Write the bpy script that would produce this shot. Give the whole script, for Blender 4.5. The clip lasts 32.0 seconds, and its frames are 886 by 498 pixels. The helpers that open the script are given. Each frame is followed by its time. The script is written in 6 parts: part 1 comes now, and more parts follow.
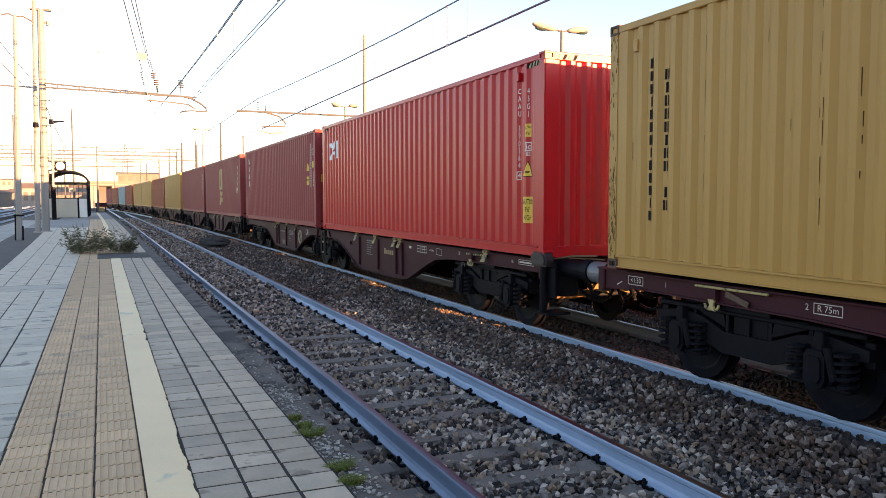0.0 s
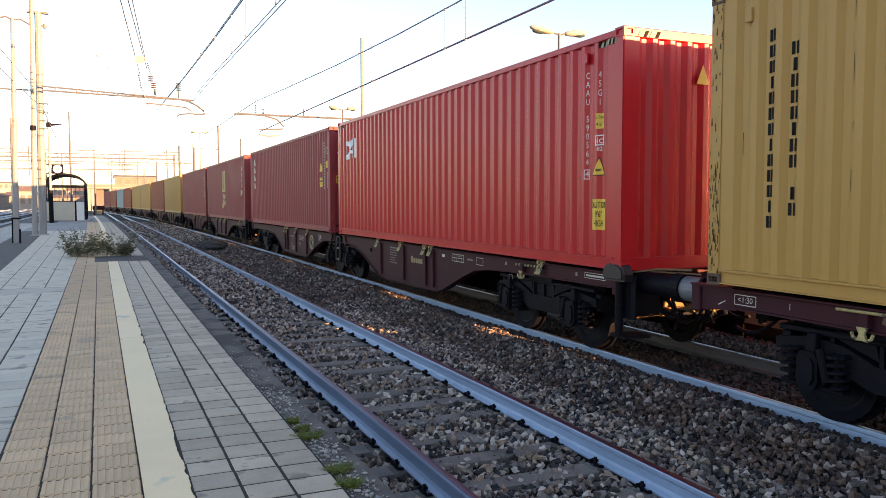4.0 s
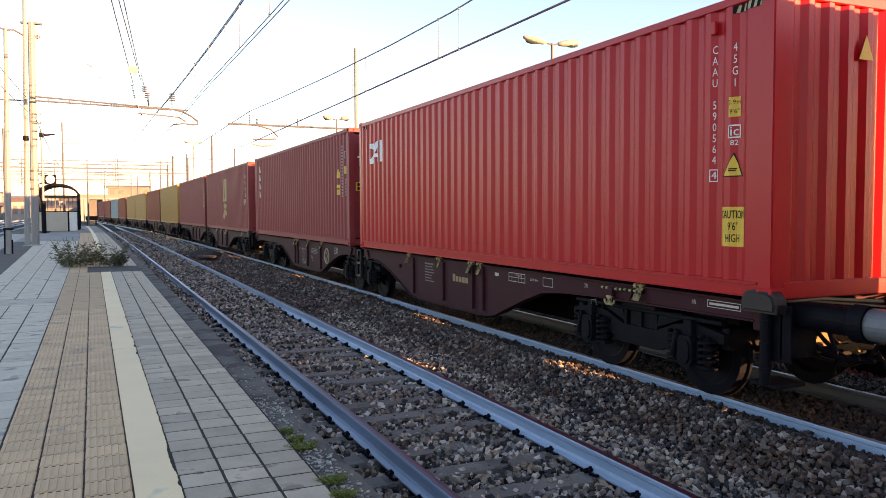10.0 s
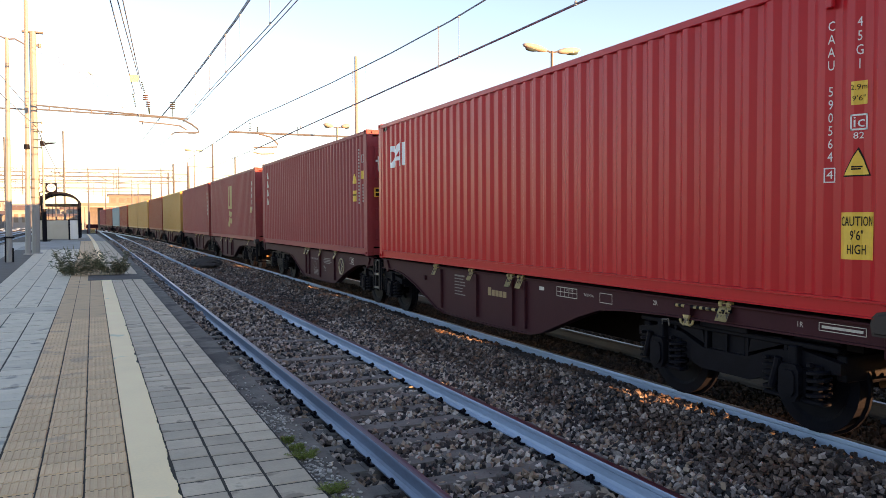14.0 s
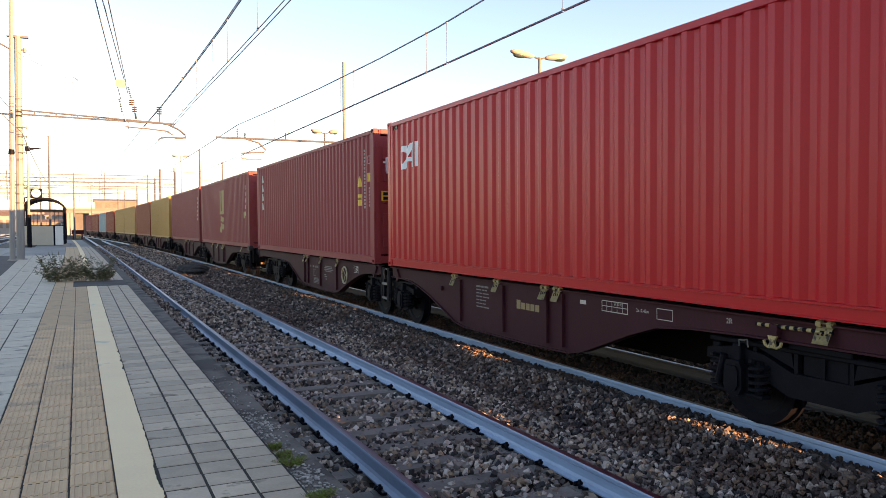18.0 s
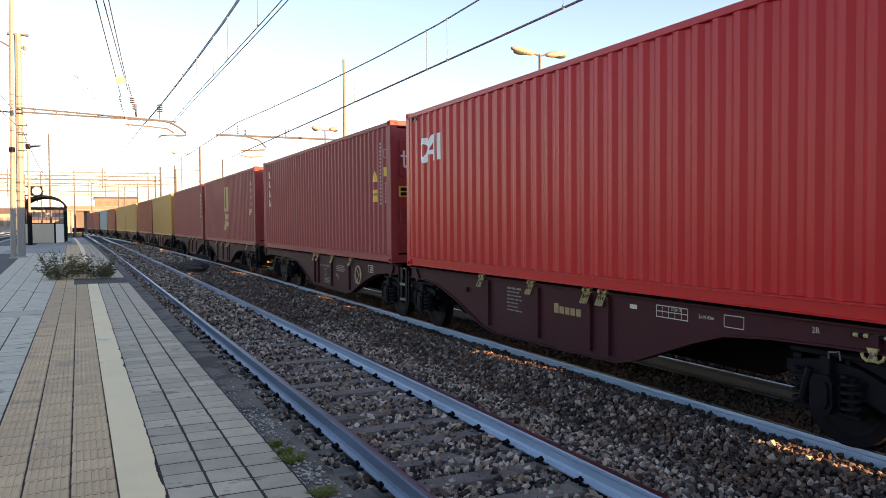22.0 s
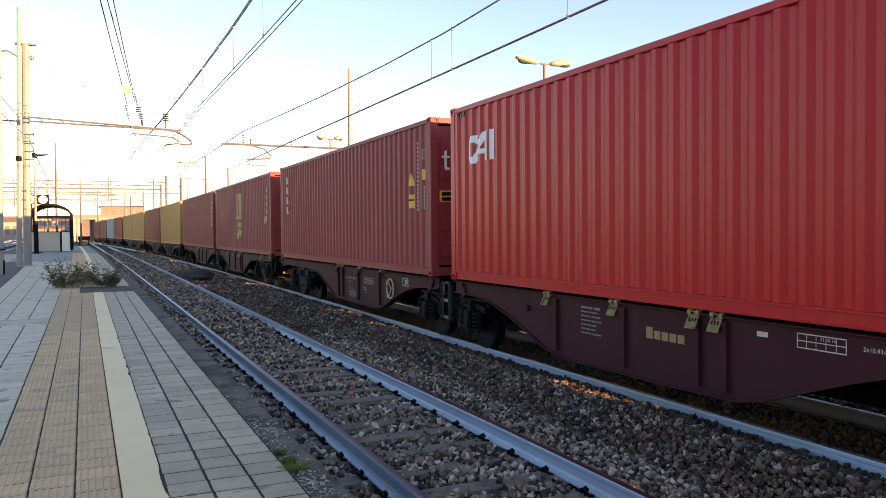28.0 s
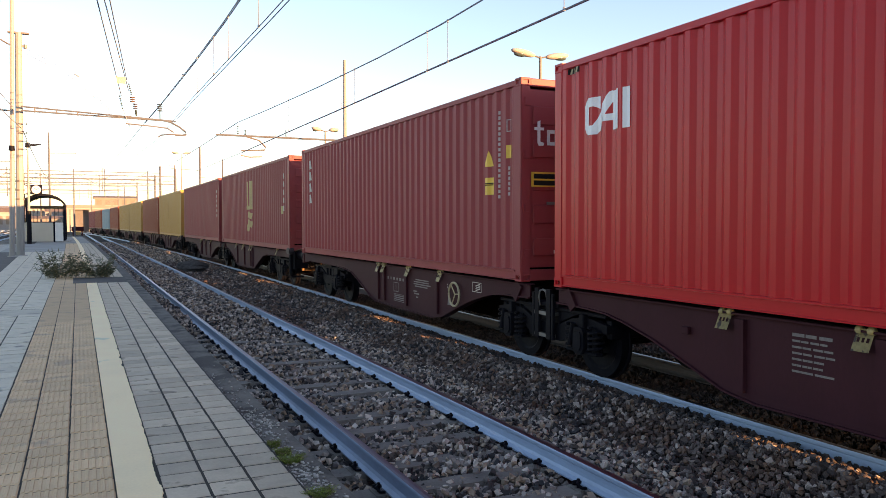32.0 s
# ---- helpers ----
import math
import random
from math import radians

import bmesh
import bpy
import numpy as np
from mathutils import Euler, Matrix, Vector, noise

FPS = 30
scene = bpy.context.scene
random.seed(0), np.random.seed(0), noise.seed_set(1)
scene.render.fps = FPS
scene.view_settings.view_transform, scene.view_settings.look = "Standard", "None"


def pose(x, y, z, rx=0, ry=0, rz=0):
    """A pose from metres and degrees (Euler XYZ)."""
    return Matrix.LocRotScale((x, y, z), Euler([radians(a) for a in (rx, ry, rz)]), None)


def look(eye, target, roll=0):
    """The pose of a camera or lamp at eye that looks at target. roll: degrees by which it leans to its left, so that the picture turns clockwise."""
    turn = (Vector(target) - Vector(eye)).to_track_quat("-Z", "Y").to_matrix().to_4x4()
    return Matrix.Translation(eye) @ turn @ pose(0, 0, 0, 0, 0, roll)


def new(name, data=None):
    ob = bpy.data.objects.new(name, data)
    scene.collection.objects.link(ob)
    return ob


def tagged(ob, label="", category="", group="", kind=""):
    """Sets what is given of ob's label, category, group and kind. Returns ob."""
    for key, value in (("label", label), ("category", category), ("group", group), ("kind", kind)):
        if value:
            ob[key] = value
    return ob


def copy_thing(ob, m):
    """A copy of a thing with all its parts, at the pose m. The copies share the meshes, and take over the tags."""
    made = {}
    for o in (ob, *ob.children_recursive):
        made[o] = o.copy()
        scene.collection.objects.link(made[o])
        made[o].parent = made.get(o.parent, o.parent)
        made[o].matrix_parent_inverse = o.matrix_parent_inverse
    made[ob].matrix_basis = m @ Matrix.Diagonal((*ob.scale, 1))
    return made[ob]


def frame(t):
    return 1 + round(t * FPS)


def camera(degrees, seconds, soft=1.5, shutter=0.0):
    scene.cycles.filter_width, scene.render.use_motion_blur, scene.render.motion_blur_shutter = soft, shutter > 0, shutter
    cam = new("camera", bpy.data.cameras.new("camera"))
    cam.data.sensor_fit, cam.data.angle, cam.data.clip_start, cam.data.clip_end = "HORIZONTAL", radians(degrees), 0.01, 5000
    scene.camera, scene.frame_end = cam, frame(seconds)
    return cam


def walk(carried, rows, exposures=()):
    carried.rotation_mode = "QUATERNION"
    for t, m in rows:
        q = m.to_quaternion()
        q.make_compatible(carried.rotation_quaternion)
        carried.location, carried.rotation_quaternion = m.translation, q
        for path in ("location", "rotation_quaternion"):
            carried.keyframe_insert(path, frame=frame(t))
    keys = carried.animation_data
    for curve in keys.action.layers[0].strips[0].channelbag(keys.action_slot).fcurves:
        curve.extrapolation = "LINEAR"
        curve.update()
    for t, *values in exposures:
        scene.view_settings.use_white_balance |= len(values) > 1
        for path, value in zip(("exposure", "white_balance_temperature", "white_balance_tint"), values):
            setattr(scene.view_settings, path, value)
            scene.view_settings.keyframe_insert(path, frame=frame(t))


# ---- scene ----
# ---- camera ----
EYE = Vector((0.0, 0.0, 1.988))
cam = camera(59.72, 32.0, soft=0.5)


def aim(yaw, pitch, roll):
    y, p = radians(yaw), radians(pitch)
    way = Vector((math.sin(y) * math.cos(p), math.cos(y) * math.cos(p), math.sin(p)))
    return look(EYE, EYE + way, roll)


# seconds, degrees right of the track's line, degrees up, lean
ROWS = [
    (0, 23.316, -3.721, -0.093), (0.5, 23.314, -3.682, -0.085), (1, 23.320, -3.670, -0.098), (1.5, 23.337, -3.675, -0.100),
    (2, 23.360, -3.671, -0.120), (2.5, 23.384, -3.650, -0.105), (3, 23.412, -3.612, -0.122), (3.5, 23.461, -3.562, -0.124),
    (5.5, 23.518, -3.301, -0.140), (6, 23.560, -3.193, -0.149), (6.5, 23.593, -3.134, -0.169), (7, 23.644, -3.120, -0.173),
    (7.5, 23.721, -3.119, -0.184), (8, 23.782, -3.105, -0.193), (8.5, 23.808, -3.064, -0.216), (9, 23.836, -3.001, -0.236),
    (9.5, 23.883, -2.916, -0.251), (10, 23.926, -2.812, -0.257), (10.5, 23.950, -2.712, -0.274), (11, 23.973, -2.636, -0.277),
    (11.5, 23.995, -2.582, -0.302), (12, 24.013, -2.541, -0.316), (12.5, 24.024, -2.508, -0.343), (13, 24.002, -2.461, -0.361),
    (13.5, 23.939, -2.380, -0.378), (14, 23.890, -2.259, -0.386), (14.5, 23.911, -2.125, -0.397), (16.5, 24.391, -1.846, -0.399),
    (17, 24.526, -1.813, -0.399), (17.5, 24.657, -1.822, -0.390), (18, 24.786, -1.843, -0.386), (18.5, 24.885, -1.871, -0.384),
    (19, 24.938, -1.913, -0.386), (19.5, 24.951, -1.965, -0.379), (20, 24.932, -2.009, -0.390), (20.5, 24.898, -2.028, -0.393),
    (21, 24.857, -2.045, -0.411), (21.5, 24.803, -2.063, -0.434), (22, 24.740, -2.050, -0.464), (22.5, 24.681, -1.985, -0.497),
    (23, 24.621, -1.875, -0.523), (23.5, 24.546, -1.753, -0.540), (24, 24.473, -1.649, -0.541), (24.5, 24.413, -1.572, -0.541),
    (25, 24.372, -1.508, -0.518), (25.5, 24.352, -1.449, -0.499), (27.5, 24.378, -1.405, -0.478), (28, 24.397, -1.405, -0.443),
    (28.5, 24.428, -1.418, -0.408), (29, 24.460, -1.453, -0.362), (29.5, 24.500, -1.524, -0.310), (30, 24.561, -1.613, -0.251),
    (30.5, 24.624, -1.708, -0.207), (31, 24.682, -1.815, -0.157), (31.5, 24.738, -1.905, -0.137), (32, 24.794, -1.953, -0.091),
]
# distance along the track of the red container's near end, second by second
TRAVEL = [9.38, 8.87, 8.40, 7.97, 7.54, 7.11, 6.73, 6.32, 5.93, 5.56, 5.20, 4.85, 4.51, 4.18, 3.86, 3.55, 3.19, 2.87, 2.56, 2.30, 2.08, 1.82, 1.58, 1.37, 1.14, 0.89, 0.59, 0.21, -0.22, -0.85, -1.61, -2.52, -3.59]

walk(cam, [(t, aim(yaw, pitch, roll)) for t, yaw, pitch, roll in ROWS],
     exposures=[(0, 2.96, 7550, 27), (10, 2.84, 7600, 28), (20, 2.70, 7600, 27), (32, 2.68, 7550, 26)])

# ---- light ----
SUN_ELEVATION, SUN_AZIMUTH = radians(5.0), radians(145.3)
world = bpy.data.worlds.new("sky")
scene.world = world
world.use_nodes = True
wn = world.node_tree.nodes
sky = wn.new("ShaderNodeTexSky")
sky.sky_type = "NISHITA"
sky.sun_disc = False
sky.sun_elevation, sky.sun_rotation = SUN_ELEVATION, SUN_AZIMUTH
sky.air_density, sky.dust_density, sky.ozone_density = 0.8, 0.2, 1.5
wn["Background"].inputs["Strength"].default_value = 0.092
world.node_tree.links.new(sky.outputs[0], wn["Background"].inputs["Color"])
to_sun = Vector((math.sin(SUN_AZIMUTH) * math.cos(SUN_ELEVATION), math.cos(SUN_AZIMUTH) * math.cos(SUN_ELEVATION), math.sin(SUN_ELEVATION)))
sun = new("sun", bpy.data.lights.new("sun", "SUN"))
sun.data.energy, sun.data.angle, sun.data.color = 3.4, radians(0.5), (1.0, 0.56, 0.24)
sun.matrix_world = look(to_sun * 50, (0, 0, 0))


# ---- materials ----
def mat(name, color, rough=0.7, metal=0.0, vary=0.18, scale=3.0, fine=45.0, bump=0.25, stretch=(1, 1, 1), rnd=0.0, island=0.0,
        stain=None, stain_at=0.62, stain_scale=2.0, spec=0.5, depth=0.004):
    """A rough painted or mineral surface: two scales of variation, optional stains, relief, and a tint by piece."""
    m = bpy.data.materials.new(name)
    m.use_nodes = True
    n, l = m.node_tree.nodes, m.node_tree.links
    b = n["Principled BSDF"]
    b.inputs["Roughness"].default_value, b.inputs["Metallic"].default_value = rough, metal
    b.inputs["Specular IOR Level"].default_value = spec
    co = n.new("ShaderNodeTexCoord")
    mp = n.new("ShaderNodeMapping")
    mp.inputs["Scale"].default_value = stretch
    if rnd:
        where, shift = n.new("ShaderNodeObjectInfo"), n.new("ShaderNodeVectorMath")
        l.new(co.outputs["Object"], shift.inputs[0]), l.new(where.outputs["Location"], shift.inputs[1])
        l.new(shift.outputs[0], mp.inputs["Vector"])
    else:
        l.new(co.outputs["Object"], mp.inputs["Vector"])

    def noise_at(s, detail=4.0):
        t = n.new("ShaderNodeTexNoise")
        t.inputs["Scale"].default_value, t.inputs["Detail"].default_value = s, detail
        l.new(mp.outputs[0], t.inputs["Vector"])
        return t.outputs["Fac"]

    def math_node(op, a, c):
        t = n.new("ShaderNodeMath")
        t.operation = op
        for i, v in enumerate((a, c)):
            if isinstance(v, float):
                t.inputs[i].default_value = v
            else:
                l.new(v, t.inputs[i])
        return t.outputs[0]

    grain = noise_at(fine, 3.0)
    value = math_node("ADD", math_node("MULTIPLY", noise_at(scale), 0.65), math_node("MULTIPLY", grain, 0.35))
    value = math_node("MULTIPLY_ADD", math_node("SUBTRACT", value, 0.5), 4.0 * vary)
    value.node.inputs[2].default_value = 1.0
    if rnd:
        o = n.new("ShaderNodeObjectInfo")
        r = math_node("MULTIPLY_ADD", o.outputs["Random"], 2.0 * rnd)
        r.node.inputs[2].default_value = 1.0 - rnd
        value = math_node("MULTIPLY", value, r)
    if island:
        g = n.new("ShaderNodeNewGeometry")
        r = math_node("MULTIPLY_ADD", g.outputs["Random Per Island"], 2.0 * island)
        r.node.inputs[2].default_value = 1.0 - island
        value = math_node("MULTIPLY", value, r)
    mix = n.new("ShaderNodeVectorMath")
    mix.operation = "SCALE"
    mix.inputs[0].default_value = color
    l.new(value, mix.inputs["Scale"])
    out = mix.outputs[0]
    if stain:
        ramp = n.new("ShaderNodeMapRange")
        ramp.inputs["From Min"].default_value, ramp.inputs["From Max"].default_value = stain_at, stain_at + 0.06
        l.new(noise_at(stain_scale, 7.0), ramp.inputs["Value"])
        mx = n.new("ShaderNodeMix")
        mx.data_type = "RGBA"
        l.new(ramp.outputs[0], mx.inputs["Factor"])
        l.new(out, mx.inputs["A"])
        mx.inputs["B"].default_value = (*stain, 1)
        out = mx.outputs["Result"]
    l.new(out, b.inputs["Base Color"])
    if bump:
        bp = n.new("ShaderNodeBump")
        bp.inputs["Strength"].default_value, bp.inputs["Distance"].default_value = bump, depth
        l.new(grain, bp.inputs["Height"])
        l.new(bp.outputs[0], b.inputs["Normal"])
    return m


def paint(name, color, rust=0.66, rough=0.5, vary=0.12, spec=0.25):
    return mat(name, color, rough, vary=vary, spec=spec, scale=1.3, fine=14.0, bump=0.12, stretch=(1, 1, 0.22), stain=(0.09, 0.045, 0.025), stain_at=rust,
               stain_scale=3.2, depth=0.01)


RED = paint("container_red", (0.50, 0.0138, 0.0218), 0.8, 0.32, vary=0.05, spec=0.27)
MAROON = paint("container_maroon", (0.295, 0.047, 0.054), 0.74, vary=0.07, spec=0.22)
OXIDE = paint("container_oxide", (0.275, 0.053, 0.057), 0.76)
YELLOW = paint("container_yellow", (0.445, 0.248, 0.072), 0.72, 0.42, vary=0.06, spec=0.25)
ORANGE = paint("container_orange", (0.31, 0.068, 0.036), 0.74)
PALE_BLUE = paint("container_pale_blue", (0.25, 0.36, 0.40), 0.74)
RUSTED = mat("rusted_casting", (0.10, 0.06, 0.045), 0.85, vary=0.4, scale=14)
WAGON = mat("wagon_oxide", (0.047, 0.0128, 0.0190), 0.6, vary=0.2, spec=0.12, scale=2.0, fine=30, stretch=(1, 1, 0.5), bump=0.15)
# grime, and the bluish shade under the wagons put into the colour
IRON = mat("grimy_shaded_iron", (0.0062, 0.0066, 0.0105), 0.55, 0.0, vary=0.4, scale=9, bump=0.4, spec=0.07)
# near black: the shade beneath the wagons is put into this colour
DARK = mat("shaded_underframe", (0.006, 0.005, 0.005), 0.95, vary=0.3, scale=6, spec=0.0)
STEEL_GREY = mat("grey_plunger", (0.13, 0.145, 0.17), 0.5, 0.1, vary=0.2, scale=8)
CLIP_YELLOW = mat("worn_yellow_paint", (0.38, 0.30, 0.135), 0.6, vary=0.4, scale=20, stain=(0.08, 0.06, 0.05), stain_at=0.55, stain_scale=14)
GUIDE = mat("worn_cast_iron", (0.020, 0.014, 0.016), 0.55, vary=0.35, scale=7, bump=0.4, spec=0.4)
# low sun on the end beam is put into this tan
SUNLIT_TAN = mat("sunlit_tan", (0.20, 0.115, 0.05), 0.8, vary=0.35, scale=9)
# warm light on the brake pipe and rods is put into the colour
LIT_ROD_TAN = mat("lit_rod_tan", (0.14, 0.085, 0.04), 0.7, vary=0.35, scale=12)
WHITE = mat("white_lettering", (0.74, 0.74, 0.74), 0.6, vary=0.12, scale=9, bump=0)
WORN_WHITE = mat("worn_white_lettering", (0.5, 0.47, 0.44), 0.7, vary=0.3, scale=30, bump=0)
GOLD = mat("ochre_lettering", (0.44, 0.32, 0.15), 0.6, vary=0.2, scale=20, bump=0)
BLACK = mat("black_lettering", (0.016, 0.015, 0.015), 0.8, vary=0.3, scale=9, bump=0, spec=0.1)
PALE_SIGN = mat("pale_yellow_plate", (0.62, 0.56, 0.26), 0.6, vary=0.1, scale=12, bump=0)
GANTRY = mat("gantry_steel", (0.085, 0.098, 0.120), 0.7, vary=0.2, scale=3)
SIGN_YELLOW = mat("warning_yellow", (0.75, 0.46, 0.05), 0.5, vary=0.12, scale=12, bump=0)
LOGO_BLUE = mat("pale_logo_blue", (0.82, 0.83, 0.87), 0.5, vary=0.06, scale=5, bump=0)
# the sky's blue sheen on the rail sides is put into the colour
RAIL_SKYLIT = mat("rail_side", (0.33, 0.44, 0.56), 0.5, 0.0, vary=0.25, scale=4, fine=60, stretch=(1, 0.2, 1), bump=0.2)
# same steel, with the shade under the train put into its colour
RAIL_SHADED = mat("shaded_rail_side", (0.075, 0.075, 0.08), 0.6, 0.0, vary=0.25, scale=4, fine=60, stretch=(1, 0.2, 1), bump=0.2)
RAIL_TOP = mat("rail_top", (0.12, 0.108, 0.14), 0.34, 0.95, vary=0.12, scale=3, fine=40, stretch=(1, 0.05, 1), bump=0.05)


def stone_mat(name, stops, rusty):
    """Crushed stone: every piece takes its own tone from the stops, with grain and rusty dust over it."""
    m = mat(name, (1, 1, 1), 0.85, vary=0.22, scale=9.0, fine=90, bump=0.5)
    n, l = m.node_tree.nodes, m.node_tree.links
    g = n.new("ShaderNodeNewGeometry")
    ramp = n.new("ShaderNodeValToRGB")
    ramp.color_ramp.interpolation = "CONSTANT"
    e = ramp.color_ramp.elements
    for k, c in enumerate(stops):
        at = k / len(stops)
        q = e[k] if k < 2 else e.new(at)
        q.position, q.color = at, (*c, 1)
    l.new(g.outputs["Random Per Island"], ramp.inputs["Fac"])
    scale = next(q for q in n if q.type == "VECT_MATH")
    l.new(ramp.outputs["Color"], scale.inputs[0])
    if rusty:
        co = n.new("ShaderNodeTexCoord")
        t = n.new("ShaderNodeTexNoise")
        t.inputs["Scale"].default_value, t.inputs["Detail"].default_value = 1.1, 5.0
        l.new(co.outputs["Object"], t.inputs["Vector"])
        r = n.new("ShaderNodeMapRange")
        r.inputs["From Min"].default_value, r.inputs["From Max"].default_value, r.inputs["To Max"].default_value = 0.45, 0.75, rusty
        l.new(t.outputs["Fac"], r.inputs["Value"])
        mx = n.new("ShaderNodeMix")
        mx.data_type = "RGBA"
        mx.inputs["B"].default_value = (0.13, 0.06, 0.03, 1)
        l.new(r.outputs[0], mx.inputs["Factor"]), l.new(scale.outputs[0], mx.inputs["A"])
        l.new(mx.outputs["Result"], n["Principled BSDF"].inputs["Base Color"])
    return m


STONE = stone_mat("ballast_stone", [(0.034, 0.033, 0.034), (0.205, 0.176, 0.154), (0.345, 0.292, 0.250), (0.420, 0.315, 0.228), (0.085, 0.070, 0.059), (0.255, 0.220, 0.196), (0.640, 0.540, 0.455), (0.028, 0.027, 0.029),
                                    (0.360, 0.246, 0.165), (0.215, 0.168, 0.136), (0.620, 0.516, 0.430), (0.048, 0.044, 0.044)], 0.35)
STONE_BROWN = stone_mat("ballast_stone_brown", [(0.026, 0.022, 0.024), (0.105, 0.084, 0.075), (0.172, 0.136, 0.118), (0.180, 0.112, 0.078), (0.040, 0.034, 0.033), (0.130, 0.106, 0.096),
                                                (0.420, 0.345, 0.295), (0.020, 0.018, 0.020), (0.150, 0.088, 0.060), (0.088, 0.066, 0.058), (0.280, 0.222, 0.188), (0.034, 0.029, 0.029)], 0.55)
# rusty stones, their tones lowered for the shade under the train
STONE_RUSTY_SHADED = stone_mat("ballast_stone_rusty_shaded", [(0.018, 0.014, 0.014), (0.035, 0.026, 0.023), (0.05, 0.036, 0.03), (0.06, 0.036, 0.026), (0.022, 0.018, 0.017), (0.08, 0.062, 0.053), (0.028, 0.022, 0.02)], 0.5)
GRAVEL = mat("gravel_bed", (0.026, 0.021, 0.018), 0.95, vary=0.45, scale=3, fine=34, bump=1.0, depth=0.03)
DIRT = mat("yard_ground", (0.085, 0.068, 0.052), 0.95, vary=0.35, scale=0.25, fine=9, bump=0.8, depth=0.04)
SLEEPER = mat("sleeper_concrete", (0.195, 0.172, 0.146), 0.9, vary=0.4, scale=4, fine=40, rnd=0.15, bump=0.5)
TILE_GREY = mat("grey_paver", (0.55, 0.485, 0.375), 0.72, vary=0.14, scale=5, fine=70, rnd=0.12, bump=0.35, stain=(0.30, 0.275, 0.23), stain_at=0.61, stain_scale=3.4)
TILE_WORN = mat("worn_grey_paver", (0.50, 0.405, 0.295), 0.75, vary=0.20, scale=5, fine=70, rnd=0.17, bump=0.4, stain=(0.27, 0.215, 0.155), stain_at=0.61, stain_scale=5.0)
TILE_BEIGE = mat("beige_tactile_paver", (0.70, 0.47, 0.272), 0.8, vary=0.12, scale=5, fine=70, rnd=0.08, bump=0.35, stain=(0.52, 0.36, 0.23), stain_at=0.60,
                 stain_scale=2.2)
LINE = mat("cream_line_paint", (1.0, 0.745, 0.43), 0.65, vary=0.08, scale=2.2, fine=60, bump=0.3, stain=(0.66, 0.60, 0.40), stain_at=0.66, stain_scale=3)
JOINT = mat("paver_joint", (0.034, 0.029, 0.023), 0.95, vary=0.3, scale=8)
COPING = mat("dirty_coping", (0.130, 0.112, 0.093), 0.9, vary=0.5, scale=4.5, fine=38, bump=0.9, stain=(0.060, 0.051, 0.042), stain_at=0.52, stain_scale=2.1)
CONCRETE = mat("pale_concrete", (0.36, 0.34, 0.31), 0.85, vary=0.15, scale=1.5, fine=30)
FAR_PAVING = mat("pale_asphalt", (0.30, 0.285, 0.26), 0.85, vary=0.3, scale=0.8, fine=20, bump=0.4)
ASPHALT = mat("platform_asphalt", (0.088, 0.079, 0.071), 0.9, vary=0.3, scale=1.5, fine=60, bump=0.5)
# asphalt blackened: the dark seen beneath the train is put into its colour
SHADED_ASPHALT = mat("shaded_asphalt", (0.022, 0.017, 0.013), 0.95, vary=0.3, scale=2, spec=0.0)
ARM = mat("arm_paint", (0.078, 0.088, 0.106), 0.6, vary=0.15, scale=2)
MAST = mat("mast_paint", (0.25, 0.25, 0.245), 0.6, vary=0.12, scale=1.0, fine=18, stretch=(1, 1, 0.3))
GALV = mat("galvanised_steel", (0.15, 0.145, 0.14), 0.55, 0.4, vary=0.2, scale=6)
# blue-grey in place of copper: the sky's glare is put into the colour
WIRE = mat("glare_blue_wire", (0.19, 0.24, 0.31), 0.5, 0.0, vary=0.1, bump=0)
GLAZE = mat("glazed_insulator", (0.05, 0.075, 0.075), 0.2, vary=0.2, bump=0)


# ---- mesh helpers ----
def part(name, bm, material, parent=None, label="", smooth=False):
    """Links a bmesh as one mesh object, under a thing or a part."""
    me = bpy.data.meshes.new(name)
    bmesh.ops.recalc_face_normals(bm, faces=bm.faces[:])
    bm.to_mesh(me)
    bm.free()
    return put(name, me, material, parent, label, smooth)


def put(name, me, material, parent=None, label="", smooth=False):
    if smooth:
        me.polygons.foreach_set("use_smooth", [True] * len(me.polygons))
    if not me.materials:
        me.materials.append(material)
    ob = new(name, me)
    if parent:
        ob.parent = parent
    if label:
        tagged(ob, label)
    return ob


def thing(name, m, label, category, group="", kind=""):
    ob = new(name)
    ob.empty_display_size = 0.2
    ob.matrix_basis = m
    return tagged(ob, label, category, group, kind)


def box(bm, x0, x1, y0, y1, z0, z1, bevel=0.0):
    m = Matrix.Translation(((x0 + x1) / 2, (y0 + y1) / 2, (z0 + z1) / 2)) @ Matrix.Diagonal((x1 - x0, y1 - y0, z1 - z0, 1))
    vs = bmesh.ops.create_cube(bm, size=1.0, matrix=m)["verts"]
    if bevel:
        es = list({e for v in vs for e in v.link_edges})
        bmesh.ops.bevel(bm, geom=es, offset=bevel, segments=1, affect="EDGES", clamp_overlap=True)
    return bm


def bar(bm, a, b, w, h, up=(0, 0, 1)):
    """A box beam from a to b, w wide and h high."""
    a, b = Vector(a), Vector(b)
    d = (b - a).normalized()
    s = d.cross(Vector(up)).normalized() if abs(d.dot(Vector(up))) < 0.99 else Vector((1, 0, 0))
    u = s.cross(d)
    m = Matrix((s, d, u)).transposed().to_4x4()
    m.translation = (a + b) / 2
    bmesh.ops.create_cube(bm, size=1.0, matrix=m @ Matrix.Diagonal((w, (b - a).length, h, 1)))
    return bm


